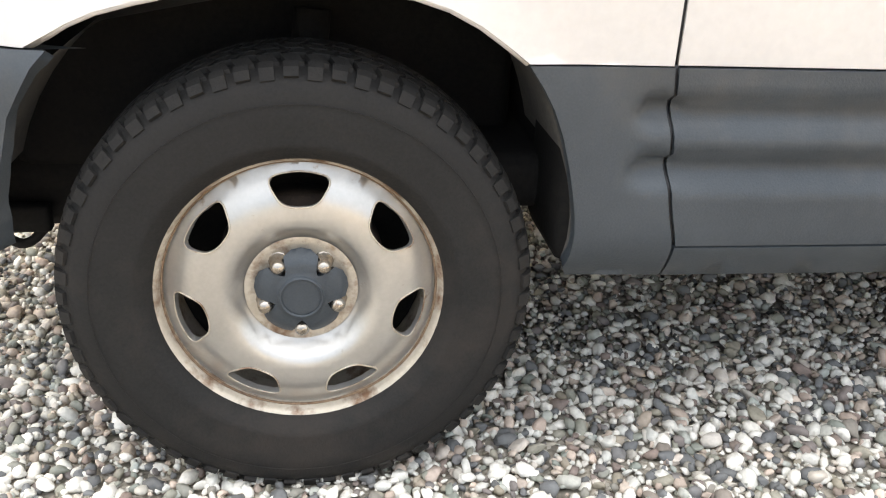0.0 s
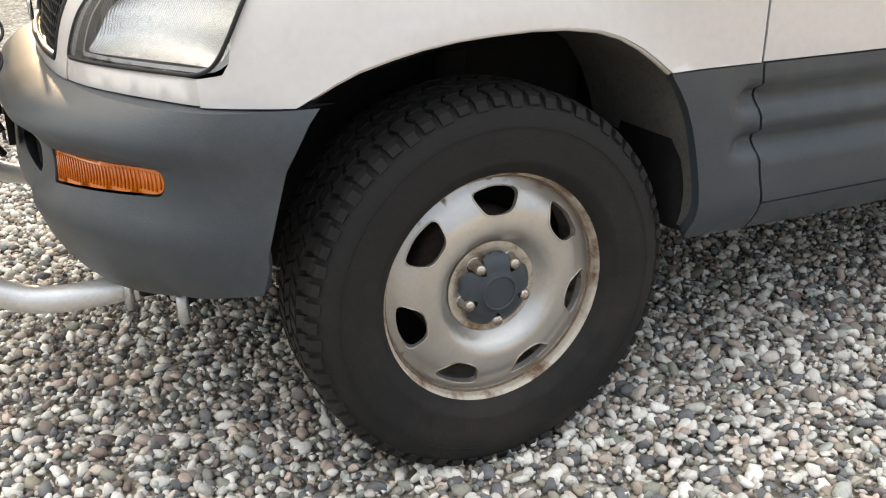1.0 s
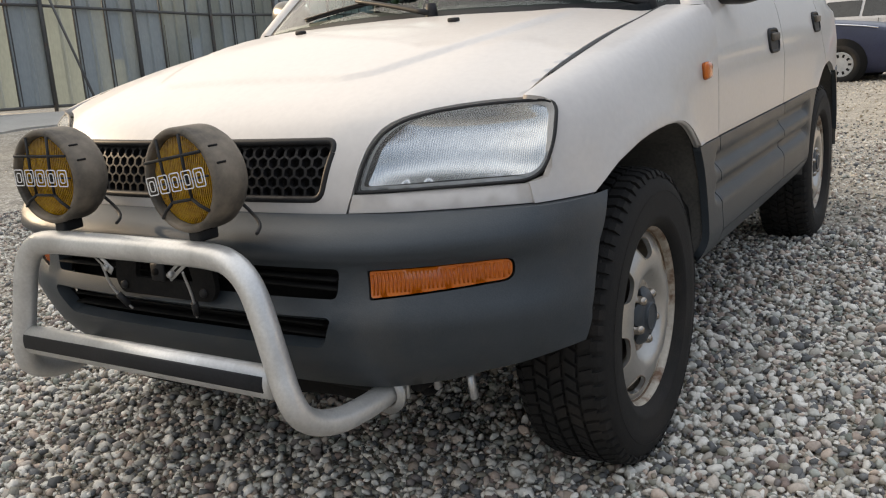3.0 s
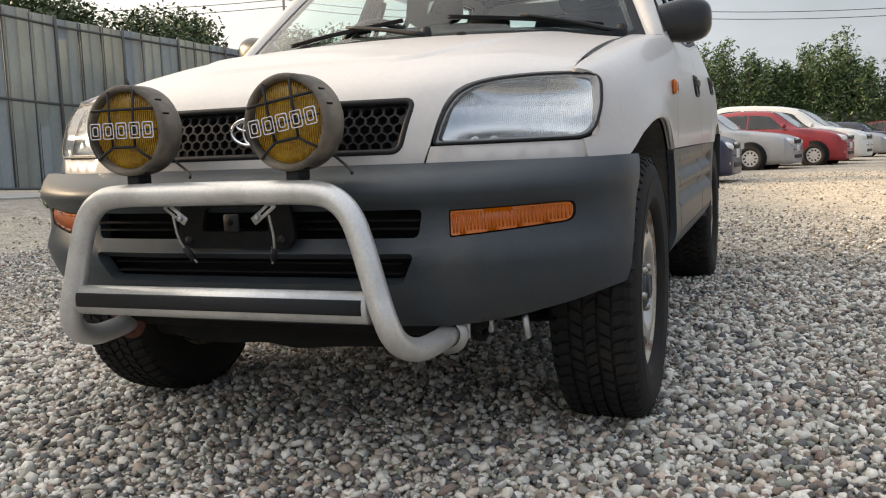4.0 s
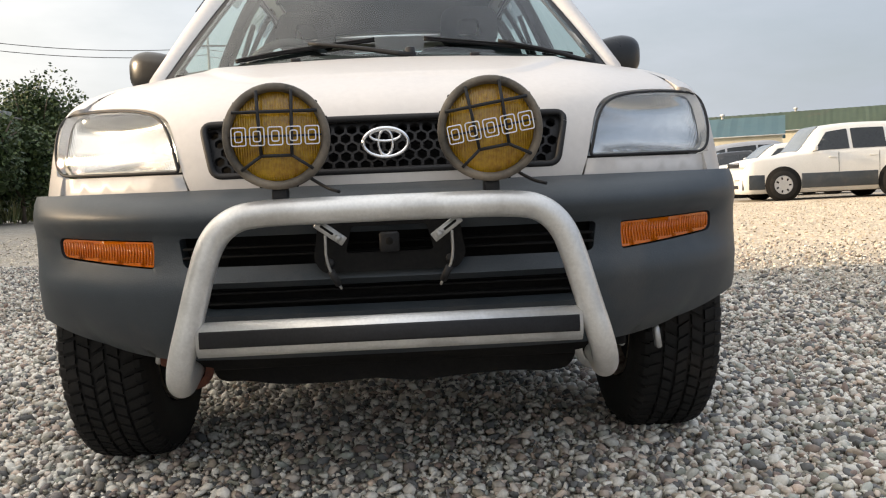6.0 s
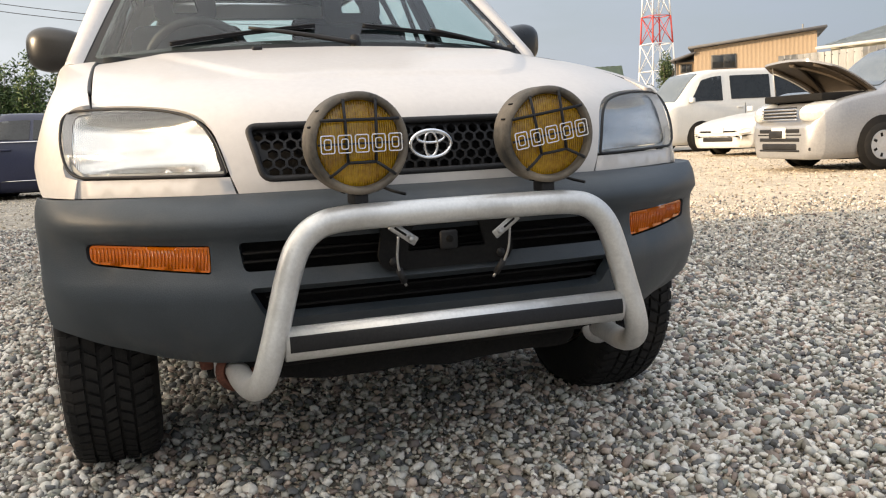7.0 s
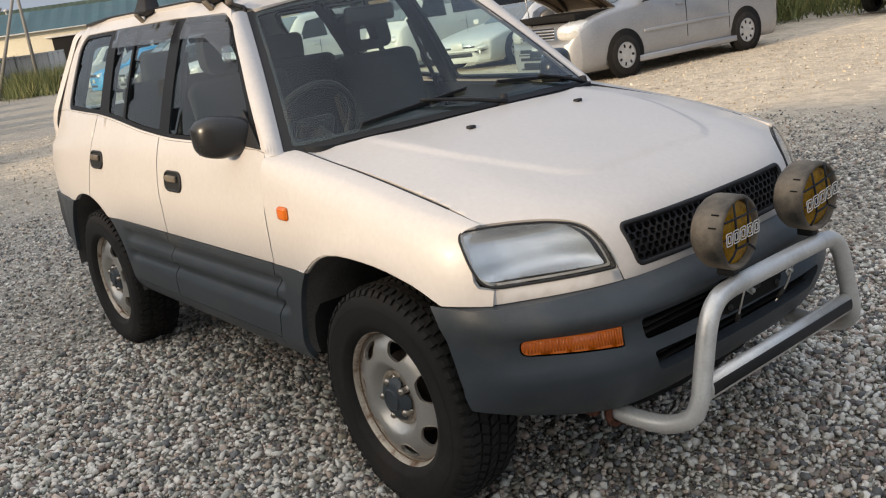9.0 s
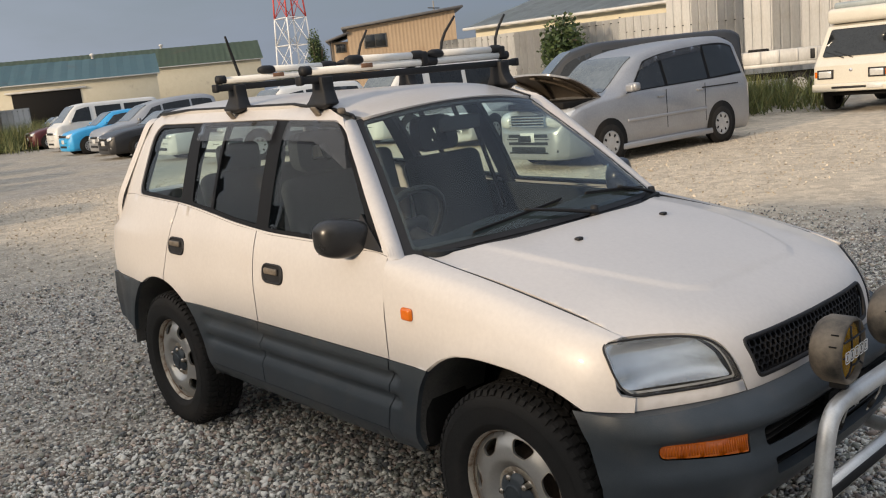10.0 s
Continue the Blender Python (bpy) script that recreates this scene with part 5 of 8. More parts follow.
# roof trim and aerial foot
for sg in (1, -1):
    part("roof_trim", tube([roof_at(x, sg * 0.516) + Vector((0, 0, 0.003)) for x in (1.20, 1.5, 2.0, 2.5, 2.82)], 0.008, 6), M_BLACK, car)
    part("roof_trim", tube([screen(1.0, sg * 1.0) + Vector((0, sg * 0.004, 0.004)), roof_at(1.10, sg * 0.505) + Vector((0, 0, 0.004)), roof_at(1.20, sg * 0.516) + Vector((0, 0, 0.003))], 0.008, 6), M_BLACK, car)
part("aerial_foot", box(0.060, 0.030, 0.024, flank(1.065, 1.552, 1) + Vector((0.02, 0.012, 0.010)), 0.010, 3, turn=Matrix.Rotation(radians(-30), 4, "Z")), M_DUSTBLK, car)


def roof_rack():
    rack = thing("roof_rack", "black roof rack with white and black ski carriers", "roof rack", at=CAR_POSE)
    for bx in (1.26, 1.96):
        part("cross_bar", box(0.034, 1.26, 0.030, (bx, 0, 1.690), 0.006, 2), M_BLACK, rack)
        for sg in (1, -1):
            base = flank(bx, 1.585, sg)
            bm = bmesh.new()
            rows = []
            for z, w, d, yo in ((1.570, 0.070, 0.040, 0.545), (1.588, 0.150, 0.072, 0.535), (1.606, 0.122, 0.066, 0.528), (1.640, 0.086, 0.058, 0.522), (1.668, 0.074, 0.060, 0.522), (1.700, 0.076, 0.060, 0.522)):
                rows.append([bm.verts.new((bx + sx * w / 2, sg * (yo + sy * d / 2), z)) for sx, sy in ((-1, -1), (1, -1), (1, 1), (-1, 1))])
            for a, b in zip(rows[:-1], rows[1:]):
                for k in range(4):
                    bm.faces.new((a[k], a[(k + 1) % 4], b[(k + 1) % 4], b[k]))
            bm.faces.new(rows[0])
            bm.faces.new(rows[-1][::-1])
            bmesh.ops.recalc_face_normals(bm, faces=bm.faces)
            bmesh.ops.bevel(bm, geom=list(bm.edges), offset=0.006, segments=2, profile=0.5, affect="EDGES")
            ft = part("foot", bm, M_BLACK, rack)
            part("clamp", box(0.036, 0.012, 0.075, flank(bx, 1.552, sg) + Vector((0, sg * 0.006, 0.0)), 0.004, 1, turn=Matrix.Rotation(radians(-38 * sg), 4, "X")), M_DUSTBLK, ft)
            part("foot_mark", box(0.022, 0.004, 0.008, (bx, sg * 0.554, 1.683), 0.001, 1), M_LETTER, ft, "small pale blank mark")
            part("bar_end", box(0.042, 0.02, 0.038, (bx, sg * 0.632, 1.690), 0.006, 2), M_BLACK, rack)
        # ski carrier: lower rail and upper jaw in white, with black joints
        lower = part("carrier_rail", tube([(bx, -0.56, 1.728), (bx, 0.60, 1.722)], 0.017, 10), M_WHITEPLAS, rack)
        for y, ln_ in ((-0.06, 0.09), (-0.55, 0.05), (0.60, 0.04)):
            part("rail_joint", tube([(bx, y - ln_ / 2, 1.727), (bx, y + ln_ / 2, 1.727)], 0.021, 10), M_BLACK, lower)
        for y0, y1, t in ((0.36, -0.02, 0.032), (-0.10, -0.52, 0.034)):
            jaw = part("carrier_jaw", tube([(bx, y0, 1.760), (bx, y1, 1.757)], 0.0155, 10), M_WHITEPLAS, rack)
            for q in (0.03, 0.95):
                y = y0 + (y1 - y0) * q
                part("jaw_joint", tube([(bx, y - 0.045, 1.758), (bx, y - 0.02, 1.758), (bx, y + 0.02, 1.758), (bx, y + 0.045, 1.758)], [0.013, 0.021, 0.021, 0.013], 10), M_BLACK, jaw)
            part("hinge", box(0.042, 0.040, 0.060, (bx, y1 - 0.01, 1.742), 0.008, 2), M_BLACK, jaw)
        part("carrier_label", box(0.004, 0.06, 0.018, (bx - 0.020, 0.30, 1.731), 0.001, 1), M_RUST, lower, "faded red blank label")
    for x, y, lean in ((1.96, 0.50, 0.02), (1.26, -0.14, -0.03), (1.26, -0.50, -0.02), (1.96, -0.20, -0.02)):
        part("strap_end", tube([(x, y, 1.74), (x + 0.01, y + lean, 1.83), (x - 0.02, y + lean * 3.0, 1.92)], [0.0075, 0.007, 0.005], 6, smooth_path=1), M_BLACK, rack)


roof_rack()


# ---- inside of the cabin ----
def cabin():
    part("dashboard", sheet(rounded([(0.46, -0.68), (0.46, 0.68), (0.92, 0.66), (0.92, -0.66)], 0.05), lambda x, y: Vector((x, y, 1.055 - 0.25 * max(0, x - 0.80) - 0.9 * max(0, x - 0.86) + 0.012 * math.cos(y * 9))), 0.06, thick=0.25, flip=(0, 0, 1)), M_SEAT, car)
    ring = [Vector((1.00 + 0.09 * math.sin(a) * -1.0, 0.36 + 0.185 * math.cos(a), 1.06 + 0.165 * math.sin(a))) for a in np.linspace(0, 2 * math.pi, 37)]
    st = part("steering_wheel", tube(ring, 0.015, 10, caps=False), M_BLACK, car)
    part("steering_boss", box(0.05, 0.16, 0.11, (0.985, 0.36, 1.05), 0.02, 3, turn=Matrix.Rotation(radians(-28), 4, "Y")), M_BLACK, st)
    part("steering_column", tube([(0.80, 0.36, 0.98), (0.985, 0.36, 1.05)], 0.03, 10), M_BLACK, st)

    def seat(x, y, w, back_h, name="front_seat"):
        s_ = part(name, box(0.50, w, 0.16, (x - 0.25, y, 0.74), 0.05, 4), M_SEAT, car)
        part("backrest", box(0.13, w, back_h, (x + 0.08, y, 0.78 + back_h / 2), 0.05, 4, turn=Matrix.Rotation(radians(14), 4, "Y")), M_SEAT, s_)
        return s_
    for y in (0.36, -0.36):
        s_ = seat(1.42, y, 0.46, 0.50)
        hz, hx = 1.375, 1.565
        loop = rounded([(y - 0.13, hz - 0.085), (y + 0.13, hz - 0.085), (y + 0.12, hz + 0.085), (y - 0.12, hz + 0.085)], 0.06)
        hole = rounded([(y - 0.055, hz - 0.045), (y + 0.055, hz - 0.045), (y + 0.04, hz + 0.03), (y - 0.04, hz + 0.03)], 0.02)
        for off, fl in ((0.0, (-1, 0, 0)), (0.075, (1, 0, 0))):
            part("headrest", sheet(loop, lambda a, b, off=off: Vector((hx + off + 0.15 * (b - hz), a, b)), 0.03, holes=[hole], thick=0.04, flip=fl), M_SEAT, s_)
    rs = seat(2.16, 0.0, 1.20, 0.50, "rear_seat")
    for y in (0.34, -0.34):
        part("rear_headrest", box(0.08, 0.24, 0.15, (2.36, y, 1.33), 0.035, 4), M_SEAT, rs)
    part("cabin_floor", box(2.3, 1.25, 0.04, (1.75, 0, 0.56), 0.01, 1), M_SEAT, car)
    part("roof_lining", sheet([(1.10, -0.50), (1.10, 0.50), (2.86, 0.50), (2.86, -0.50)], lambda x, y: roof_at(x, y) - Vector((0, 0, 0.045)), 0.15, thick=0.01, flip=(0, 0, -1)), M_SEAT, car)
    mir = part("inside_mirror", box(0.03, 0.24, 0.065, (1.02, 0.0, 1.455), 0.015, 3), M_BLACK, car)
    part("mirror_stem", tube([(1.02, 0, 1.47), (1.06, 0, 1.54)], 0.010, 8), M_BLACK, mir)
    for sg in (1, -1):
        for x0, x1 in ((1.43, 1.51), (2.15, 2.25)):
            part("inner_pillar", sheet([(x0, 1.05), (x0 + 0.07, 1.53), (x1 + 0.07, 1.53), (x1, 1.05)], lambda x, z: flank(x, z, sg) - Vector((0, sg * 0.045, 0)), 0.1, thick=0.02, flip=(0, -sg, 0)), M_SEAT, car)
        part("door_card", sheet([(0.62, 0.60), (0.62, 1.05), (2.25, 1.09), (2.05, 0.60)], lambda x, z: flank(x, z, sg) - Vector((0, sg * 0.07, 0)), 0.2, thick=0.02, flip=(0, -sg, 0)), M_SEAT, car)
        part("seat_belt", tube([flank(1.53, 1.40, sg) - Vector((0, sg * 0.07, 0)), flank(1.50, 0.95, sg) - Vector((0, sg * 0.09, 0))], 0.012, 6), M_BLACK, car)
    part("load_floor", box(0.70, 1.02, 0.30, (2.72, 0, 0.72), 0.04, 2), M_SEAT, car)


cabin()

# ---- ground ----
def gravel_material(name):
    m = bpy.data.materials.new(name)
    m.use_nodes = True
    nt = m.node_tree
    ln = nt.links.new
    p = nt.nodes["Principled BSDF"]
    p.inputs["Roughness"].default_value = 0.85
    co = nt.nodes.new("ShaderNodeTexCoord")
    vo = nt.nodes.new("ShaderNodeTexVoronoi")
    vo.inputs["Scale"].default_value = 52.0
    vo.inputs["Randomness"].default_value = 1.0
    ln(co.outputs["Object"], vo.inputs["Vector"])
    ramp = nt.nodes.new("ShaderNodeValToRGB")
    e = ramp.color_ramp.elements
    e[0].position, e[0].color = 0.0, (0.070, 0.066, 0.062, 1)
    e[1].position, e[1].color = 1.0, (0.66, 0.62, 0.555, 1)
    e.new(0.35).color = (0.17, 0.161, 0.148, 1)
    e.new(0.7).color = (0.375, 0.348, 0.308, 1)
    sep = nt.nodes.new("ShaderNodeSeparateColor")
    ln(vo.outputs["Color"], sep.inputs[0])
    ln(sep.outputs[0], ramp.inputs["Fac"])
    # patches of paler and darker stone
    pa = nt.nodes.new("ShaderNodeTexVoronoi")
    pa.inputs["Scale"].default_value = 7.0
    ln(co.outputs["Object"], pa.inputs["Vector"])
    psep = nt.nodes.new("ShaderNodeSeparateColor")
    ln(pa.outputs["Color"], psep.inputs[0])
    pm = nt.nodes.new("ShaderNodeMapRange")
    pm.inputs["To Min"].default_value, pm.inputs["To Max"].default_value = 0.85, 1.18
    ln(psep.outputs[1], pm.inputs["Value"])
    # far out the stones give way to pale trodden dirt
    no = nt.nodes.new("ShaderNodeTexNoise")
    no.inputs["Scale"].default_value = 0.42
    no.inputs["Detail"].default_value = 9.0
    no.inputs["Roughness"].default_value = 0.62
    ln(co.outputs["Object"], no.inputs["Vector"])
    no2 = nt.nodes.new("ShaderNodeTexNoise")
    no2.inputs["Scale"].default_value = 40.0
    no2.inputs["Detail"].default_value = 4.0
    ln(co.outputs["Object"], no2.inputs["Vector"])
    dirt = nt.nodes.new("ShaderNodeValToRGB")
    dirt.color_ramp.elements[0].position, dirt.color_ramp.elements[0].color = 0.35, (0.27, 0.235, 0.185, 1)
    dirt.color_ramp.elements[1].position, dirt.color_ramp.elements[1].color = 0.68, (0.47, 0.41, 0.325, 1)
    ln(no2.outputs["Fac"], dirt.inputs["Fac"])
    fac = nt.nodes.new("ShaderNodeMapRange")
    fac.inputs["From Min"].default_value, fac.inputs["From Max"].default_value = 0.40, 0.60
    fac.inputs["To Min"].default_value, fac.inputs["To Max"].default_value = 0.05, 0.60
    ln(no.outputs["Fac"], fac.inputs["Value"])
    mix = nt.nodes.new("ShaderNodeMix")
    mix.data_type = "RGBA"
    # more dirt away from the spread gravel
    ln_ = nt.nodes.new("ShaderNodeVectorMath")
    ln_.operation = "DISTANCE"
    ln_.inputs[1].default_value = (-1.0, 0.6, 0.0)
    ln(co.outputs["Object"], ln_.inputs[0])
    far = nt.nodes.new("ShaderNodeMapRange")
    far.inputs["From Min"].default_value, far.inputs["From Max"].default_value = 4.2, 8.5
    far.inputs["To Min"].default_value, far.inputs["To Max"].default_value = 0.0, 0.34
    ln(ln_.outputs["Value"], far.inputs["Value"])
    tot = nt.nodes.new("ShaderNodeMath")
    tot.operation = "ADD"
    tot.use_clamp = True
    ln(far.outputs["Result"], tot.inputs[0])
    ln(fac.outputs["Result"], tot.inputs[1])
    ln(tot.outputs[0], mix.inputs["Factor"])
    # pale, finer part of the yard, the warm tan of sunlight painted into its colour
    dr = nt.nodes.new("ShaderNodeVectorMath")
    dr.operation = "DISTANCE"
    dr.inputs[1].default_value = (9.5, -9.0, 0.0)
    ln(co.outputs["Object"], dr.inputs[0])
    wob = nt.nodes.new("ShaderNodeMath")
    wob.operation = "MULTIPLY_ADD"
    wob.inputs[1].default_value = 4.0
    ln(no.outputs["Fac"], wob.inputs[0])
    ln(dr.outputs["Value"], wob.inputs[2])
    dm = nt.nodes.new("ShaderNodeMapRange")
    dm.inputs["From Min"].default_value, dm.inputs["From Max"].default_value = 9.3, 11.4
    dm.inputs["To Min"].default_value, dm.inputs["To Max"].default_value = 0.85, 0.0
    ln(wob.outputs[0], dm.inputs["Value"])
    sunlit_grit = nt.nodes.new("ShaderNodeValToRGB")
    sunlit_grit.color_ramp.elements[0].position, sunlit_grit.color_ramp.elements[0].color = 0.30, (0.41, 0.335, 0.245, 1)
    sunlit_grit.color_ramp.elements[1].position, sunlit_grit.color_ramp.elements[1].color = 0.70, (0.72, 0.610, 0.465, 1)
    no3 = nt.nodes.new("ShaderNodeTexNoise")
    no3.inputs["Scale"].default_value = 16.0
    no3.inputs["Detail"].default_value = 8.0
    no3.inputs["Roughness"].default_value = 0.75
    ln(co.outputs["Object"], no3.inputs["Vector"])
    ln(no3.outputs["Fac"], sunlit_grit.inputs["Fac"])
    mix2 = nt.nodes.new("ShaderNodeMix")
    mix2.data_type = "RGBA"
    ln(dm.outputs["Result"], mix2.inputs["Factor"])
    ln(mix.outputs["Result"], mix2.inputs["A"])
    ln(sunlit_grit.outputs["Color"], mix2.inputs["B"])
    ln(ramp.outputs["Color"], mix.inputs["A"])
    ln(dirt.outputs["Color"], mix.inputs["B"])
    hv = nt.nodes.new("ShaderNodeHueSaturation")
    ln(mix2.outputs["Result"], hv.inputs["Color"])
    ln(pm.outputs["Result"], hv.inputs["Value"])
    ln(hv.outputs["Color"], p.inputs["Base Color"])
    bp = nt.nodes.new("ShaderNodeBump")
    bp.inputs["Strength"].default_value = 0.8
    bp.inputs["Distance"].default_value = 0.012
    bp.invert = True
    ln(vo.outputs["Distance"], bp.inputs["Height"])
    ln(bp.outputs["Normal"], p.inputs["Normal"])
    return m


def stone_material(name):
    m = bpy.data.materials.new(name)
    m.use_nodes = True
    nt = m.node_tree
    ln = nt.links.new
    p = nt.nodes["Principled BSDF"]
    p.inputs["Roughness"].default_value = 0.75
    geo = nt.nodes.new("ShaderNodeNewGeometry")
    ramp = nt.nodes.new("ShaderNodeValToRGB")
    e = ramp.color_ramp.elements
    e[0].position, e[0].color = 0.0, (0.095, 0.095, 0.093, 1)
    e[1].position, e[1].color = 1.0, (0.690, 0.660, 0.605, 1)
    for pos, c in ((0.14, (0.145, 0.147, 0.147)), (0.24, (0.205, 0.150, 0.125)), (0.30, (0.205, 0.220, 0.190)), (0.38, (0.270, 0.235, 0.180)), (0.44, (0.385, 0.300, 0.250)), (0.50, (0.350, 0.370, 0.335)), (0.58, (0.520, 0.410, 0.335)), (0.66, (0.490, 0.480, 0.440)), (0.84, (0.575, 0.540, 0.480))):
        e.new(pos).color = (*c, 1)
    ln(geo.outputs["Random Per Island"], ramp.inputs["Fac"])
    co = nt.nodes.new("ShaderNodeTexCoord")
    no = nt.nodes.new("ShaderNodeTexNoise")
    no.inputs["Scale"].default_value = 140.0
    no.inputs["Detail"].default_value = 4.0
    ln(co.outputs["Object"], no.inputs["Vector"])
    mr = nt.nodes.new("ShaderNodeMapRange")
    mr.inputs["To Min"].default_value, mr.inputs["To Max"].default_value = 0.84, 1.48
    ln(no.outputs["Fac"], mr.inputs["Value"])
    hsv = nt.nodes.new("ShaderNodeHueSaturation")
    ln(mr.outputs["Result"], hsv.inputs["Value"])
    ln(ramp.outputs["Color"], hsv.inputs["Color"])
    ln(hsv.outputs["Color"], p.inputs["Base Color"])
    bp = nt.nodes.new("ShaderNodeBump")
    bp.inputs["Strength"].default_value, bp.inputs["Distance"].default_value = 0.5, 0.002
    ln(no.outputs["Fac"], bp.inputs["Height"])
    ln(bp.outputs["Normal"], p.inputs["Normal"])
    return m


M_GROUND = gravel_material("gravel_ground")
M_STONE = stone_material("gravel_stones")


# copy for the sunlit yard: one narrow tan range, the sun's warmth painted in
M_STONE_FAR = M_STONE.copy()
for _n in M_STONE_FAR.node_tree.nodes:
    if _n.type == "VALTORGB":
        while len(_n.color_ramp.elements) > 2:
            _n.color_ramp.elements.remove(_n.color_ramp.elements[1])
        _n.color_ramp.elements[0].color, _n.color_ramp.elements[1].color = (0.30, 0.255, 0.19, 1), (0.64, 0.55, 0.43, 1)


def ground_z(x, y):
    """Nearly level round the car, rising a little towards the fence."""
    x, y = np.asarray(x, float), np.asarray(y, float)
    tilt = 0.022 * (np.clip(x, -2.0, 3.6) - 1.0) * np.clip((6.0 - np.abs(y)) / 3.0, 0, 1)
    rise = np.clip((y - 3.5) / 6.5, 0, 1) ** 1.5 * (0.24 + 0.22 * np.clip((11.0 - x) / 5.0, 0, 1))
    return tilt + rise


def ground():
    ax = np.concatenate([-np.geomspace(600, 14, 14), np.linspace(-12, 40, 66), np.geomspace(44, 700, 16)])
    ay = np.concatenate([-np.geomspace(600, 42, 14), np.linspace(-40, 40, 96), np.geomspace(44, 700, 14)])
    gx, gy = np.meshgrid(ax, ay, indexing="ij")
    v = np.stack([gx, gy, ground_z(gx, gy) - 0.017], -1).reshape(-1, 3)
    n = len(ay)
    i, j = np.meshgrid(np.arange(len(ax) - 1), np.arange(n - 1), indexing="ij")
    a = (i * n + j).ravel()
    f = np.stack([a, a + n, a + n + 1, a + 1], 1)
    return tagged(new("ground", fast_mesh("ground", v, f, [M_GROUND])), "grey gravel yard thinning to pale dirt, one patch coloured sunlit tan", "ground", kind="structure")


ground()


# ---- loose stones ----
def ball(sub):
    bm = bmesh.new()
    if sub < 0:
        tips = [bm.verts.new(p) for p in ((0, 0, 1), (1, 0, 0), (0, 1, 0), (-1, 0, 0), (0, -1, 0), (0, 0, -1))]
        for k in range(4):
            bm.faces.new((tips[0], tips[1 + k], tips[1 + (k + 1) % 4]))
            bm.faces.new((tips[5], tips[1 + (k + 1) % 4], tips[1 + k]))
        bm.verts.index_update()
    elif sub:
        bmesh.ops.create_icosphere(bm, subdivisions=sub, radius=1.0)
    else:
        top = bm.verts.new((0, 0, 1))
        rim = [bm.verts.new((math.cos(a), math.sin(a), 0.1 * (-1) ** k)) for k, a in enumerate(np.arange(5) * 2 * math.pi / 5)]
        for k in range(5):
            bm.faces.new((top, rim[k], rim[(k + 1) % 5]))
        bm.verts.index_update()
    v = np.array([q.co[:] for q in bm.verts])
    f = np.array([[q.index for q in t.verts] for t in bm.faces])
    bm.free()
    return v, f


def turns(n, rng, flat=0.45):
    """Random turns that mostly leave a stone lying on its flat side."""
    a, b, c = rng.uniform(0, 2 * np.pi, n), rng.normal(0, flat, n), rng.normal(0, flat, n)
    ca, sa, cb, sb, cc, sc = np.cos(a), np.sin(a), np.cos(b), np.sin(b), np.cos(c), np.sin(c)
    o, z = np.ones(n), np.zeros(n)
    ra = np.stack([ca, -sa, z, sa, ca, z, z, z, o], 1).reshape(n, 3, 3)
    rb = np.stack([cb, z, sb, z, o, z, -sb, z, cb], 1).reshape(n, 3, 3)
    rc = np.stack([o, z, z, z, cc, -sc, z, sc, cc], 1).reshape(n, 3, 3)
    return ra @ rb @ rc


def stone_shapes(sub, count, rng):
    v, f = ball(sub)
    out = []
    for _ in range(count):
        w = v.copy()
        for _ in range(7):   # worn flat faces
            d = rng.normal(size=3)
            d /= np.linalg.norm(d)
            cut = rng.uniform(0.38, 0.80)
            t = w @ d - cut
            w -= np.where(t > 0, t * 0.85, 0)[:, None] * d
        w += rng.normal(0, 0.05, w.shape)
        w *= rng.uniform(0.75, 1.25, (1, 3)) * np.array([1.22, 0.95, 0.72])
        out.append(w)
    return np.array(out), f


def stones(name, x0, x1, y0, y1, gap, size, sub, seed, skip=None, label="grey and white rounded gravel stones", mat=None, smooth=True):
    rng = np.random.default_rng(seed)
    gx, gy = np.meshgrid(np.arange(x0, x1, gap), np.arange(y0, y1, gap), indexing="ij")
    p = np.stack([gx.ravel(), gy.ravel()], 1) + rng.uniform(-0.75, 0.75, (gx.size, 2)) * gap
    if skip is not None:
        p = p[~skip(p)]
    n = len(p)
    shapes, f = stone_shapes(sub, 14, rng)
    if not sub:
        shapes[:, :, 2] *= 0.5
    s = size * np.clip(rng.lognormal(-0.06, 0.40, n), 0.40, 2.2)
    v = shapes[rng.integers(0, len(shapes), n)] * s[:, None, None]
    v = np.einsum("nij,nkj->nki", turns(n, rng), v)
    z = ground_z(p[:, 0], p[:, 1]) - 0.012 + s * (0.30 if sub else -0.12) + rng.uniform(-0.5, 0.65, n) * size
    v += np.stack([p[:, 0], p[:, 1], z], 1)[:, None, :]
    k = shapes.shape[1]
    faces = (f[None] + (np.arange(n) * k)[:, None, None]).reshape(-1, 3)
    ob = new(name, fast_mesh(name, v.reshape(-1, 3), faces, [mat or M_STONE], smooth=smooth))
    return tagged(ob, label, "gravel", kind="stuff")


NEAR = (-1.25, 1.75, -1.45, -0.30)     # where the camera starts, close over the stones
CLOSE = (-0.55, 1.25, -1.22, -0.42)   # right under the first view
MID = (-1.25, 2.5, -2.1, 2.1)


def in_box(b):
    return lambda p: (p[:, 0] > b[0]) & (p[:, 0] < b[1]) & (p[:, 1] > b[2]) & (p[:, 1] < b[3])


def worn(p):
    """Where the stones thin out into the trodden dirt and its painted sunlit tan."""
    r = np.random.default_rng(3).uniform(0, 1, len(p))
    d = np.clip((p[:, 0] - 2.2 - 0.25 * (p[:, 1] + 2.0)) / 4.0, 0, 1) * np.clip((-p[:, 1] + 1.5) / 3.0, 0, 1)
    d = np.maximum(d, np.clip((-p[:, 1] - 4.2) / 1.8, 0, 1) * 0.9)
    return r < d ** 0.6


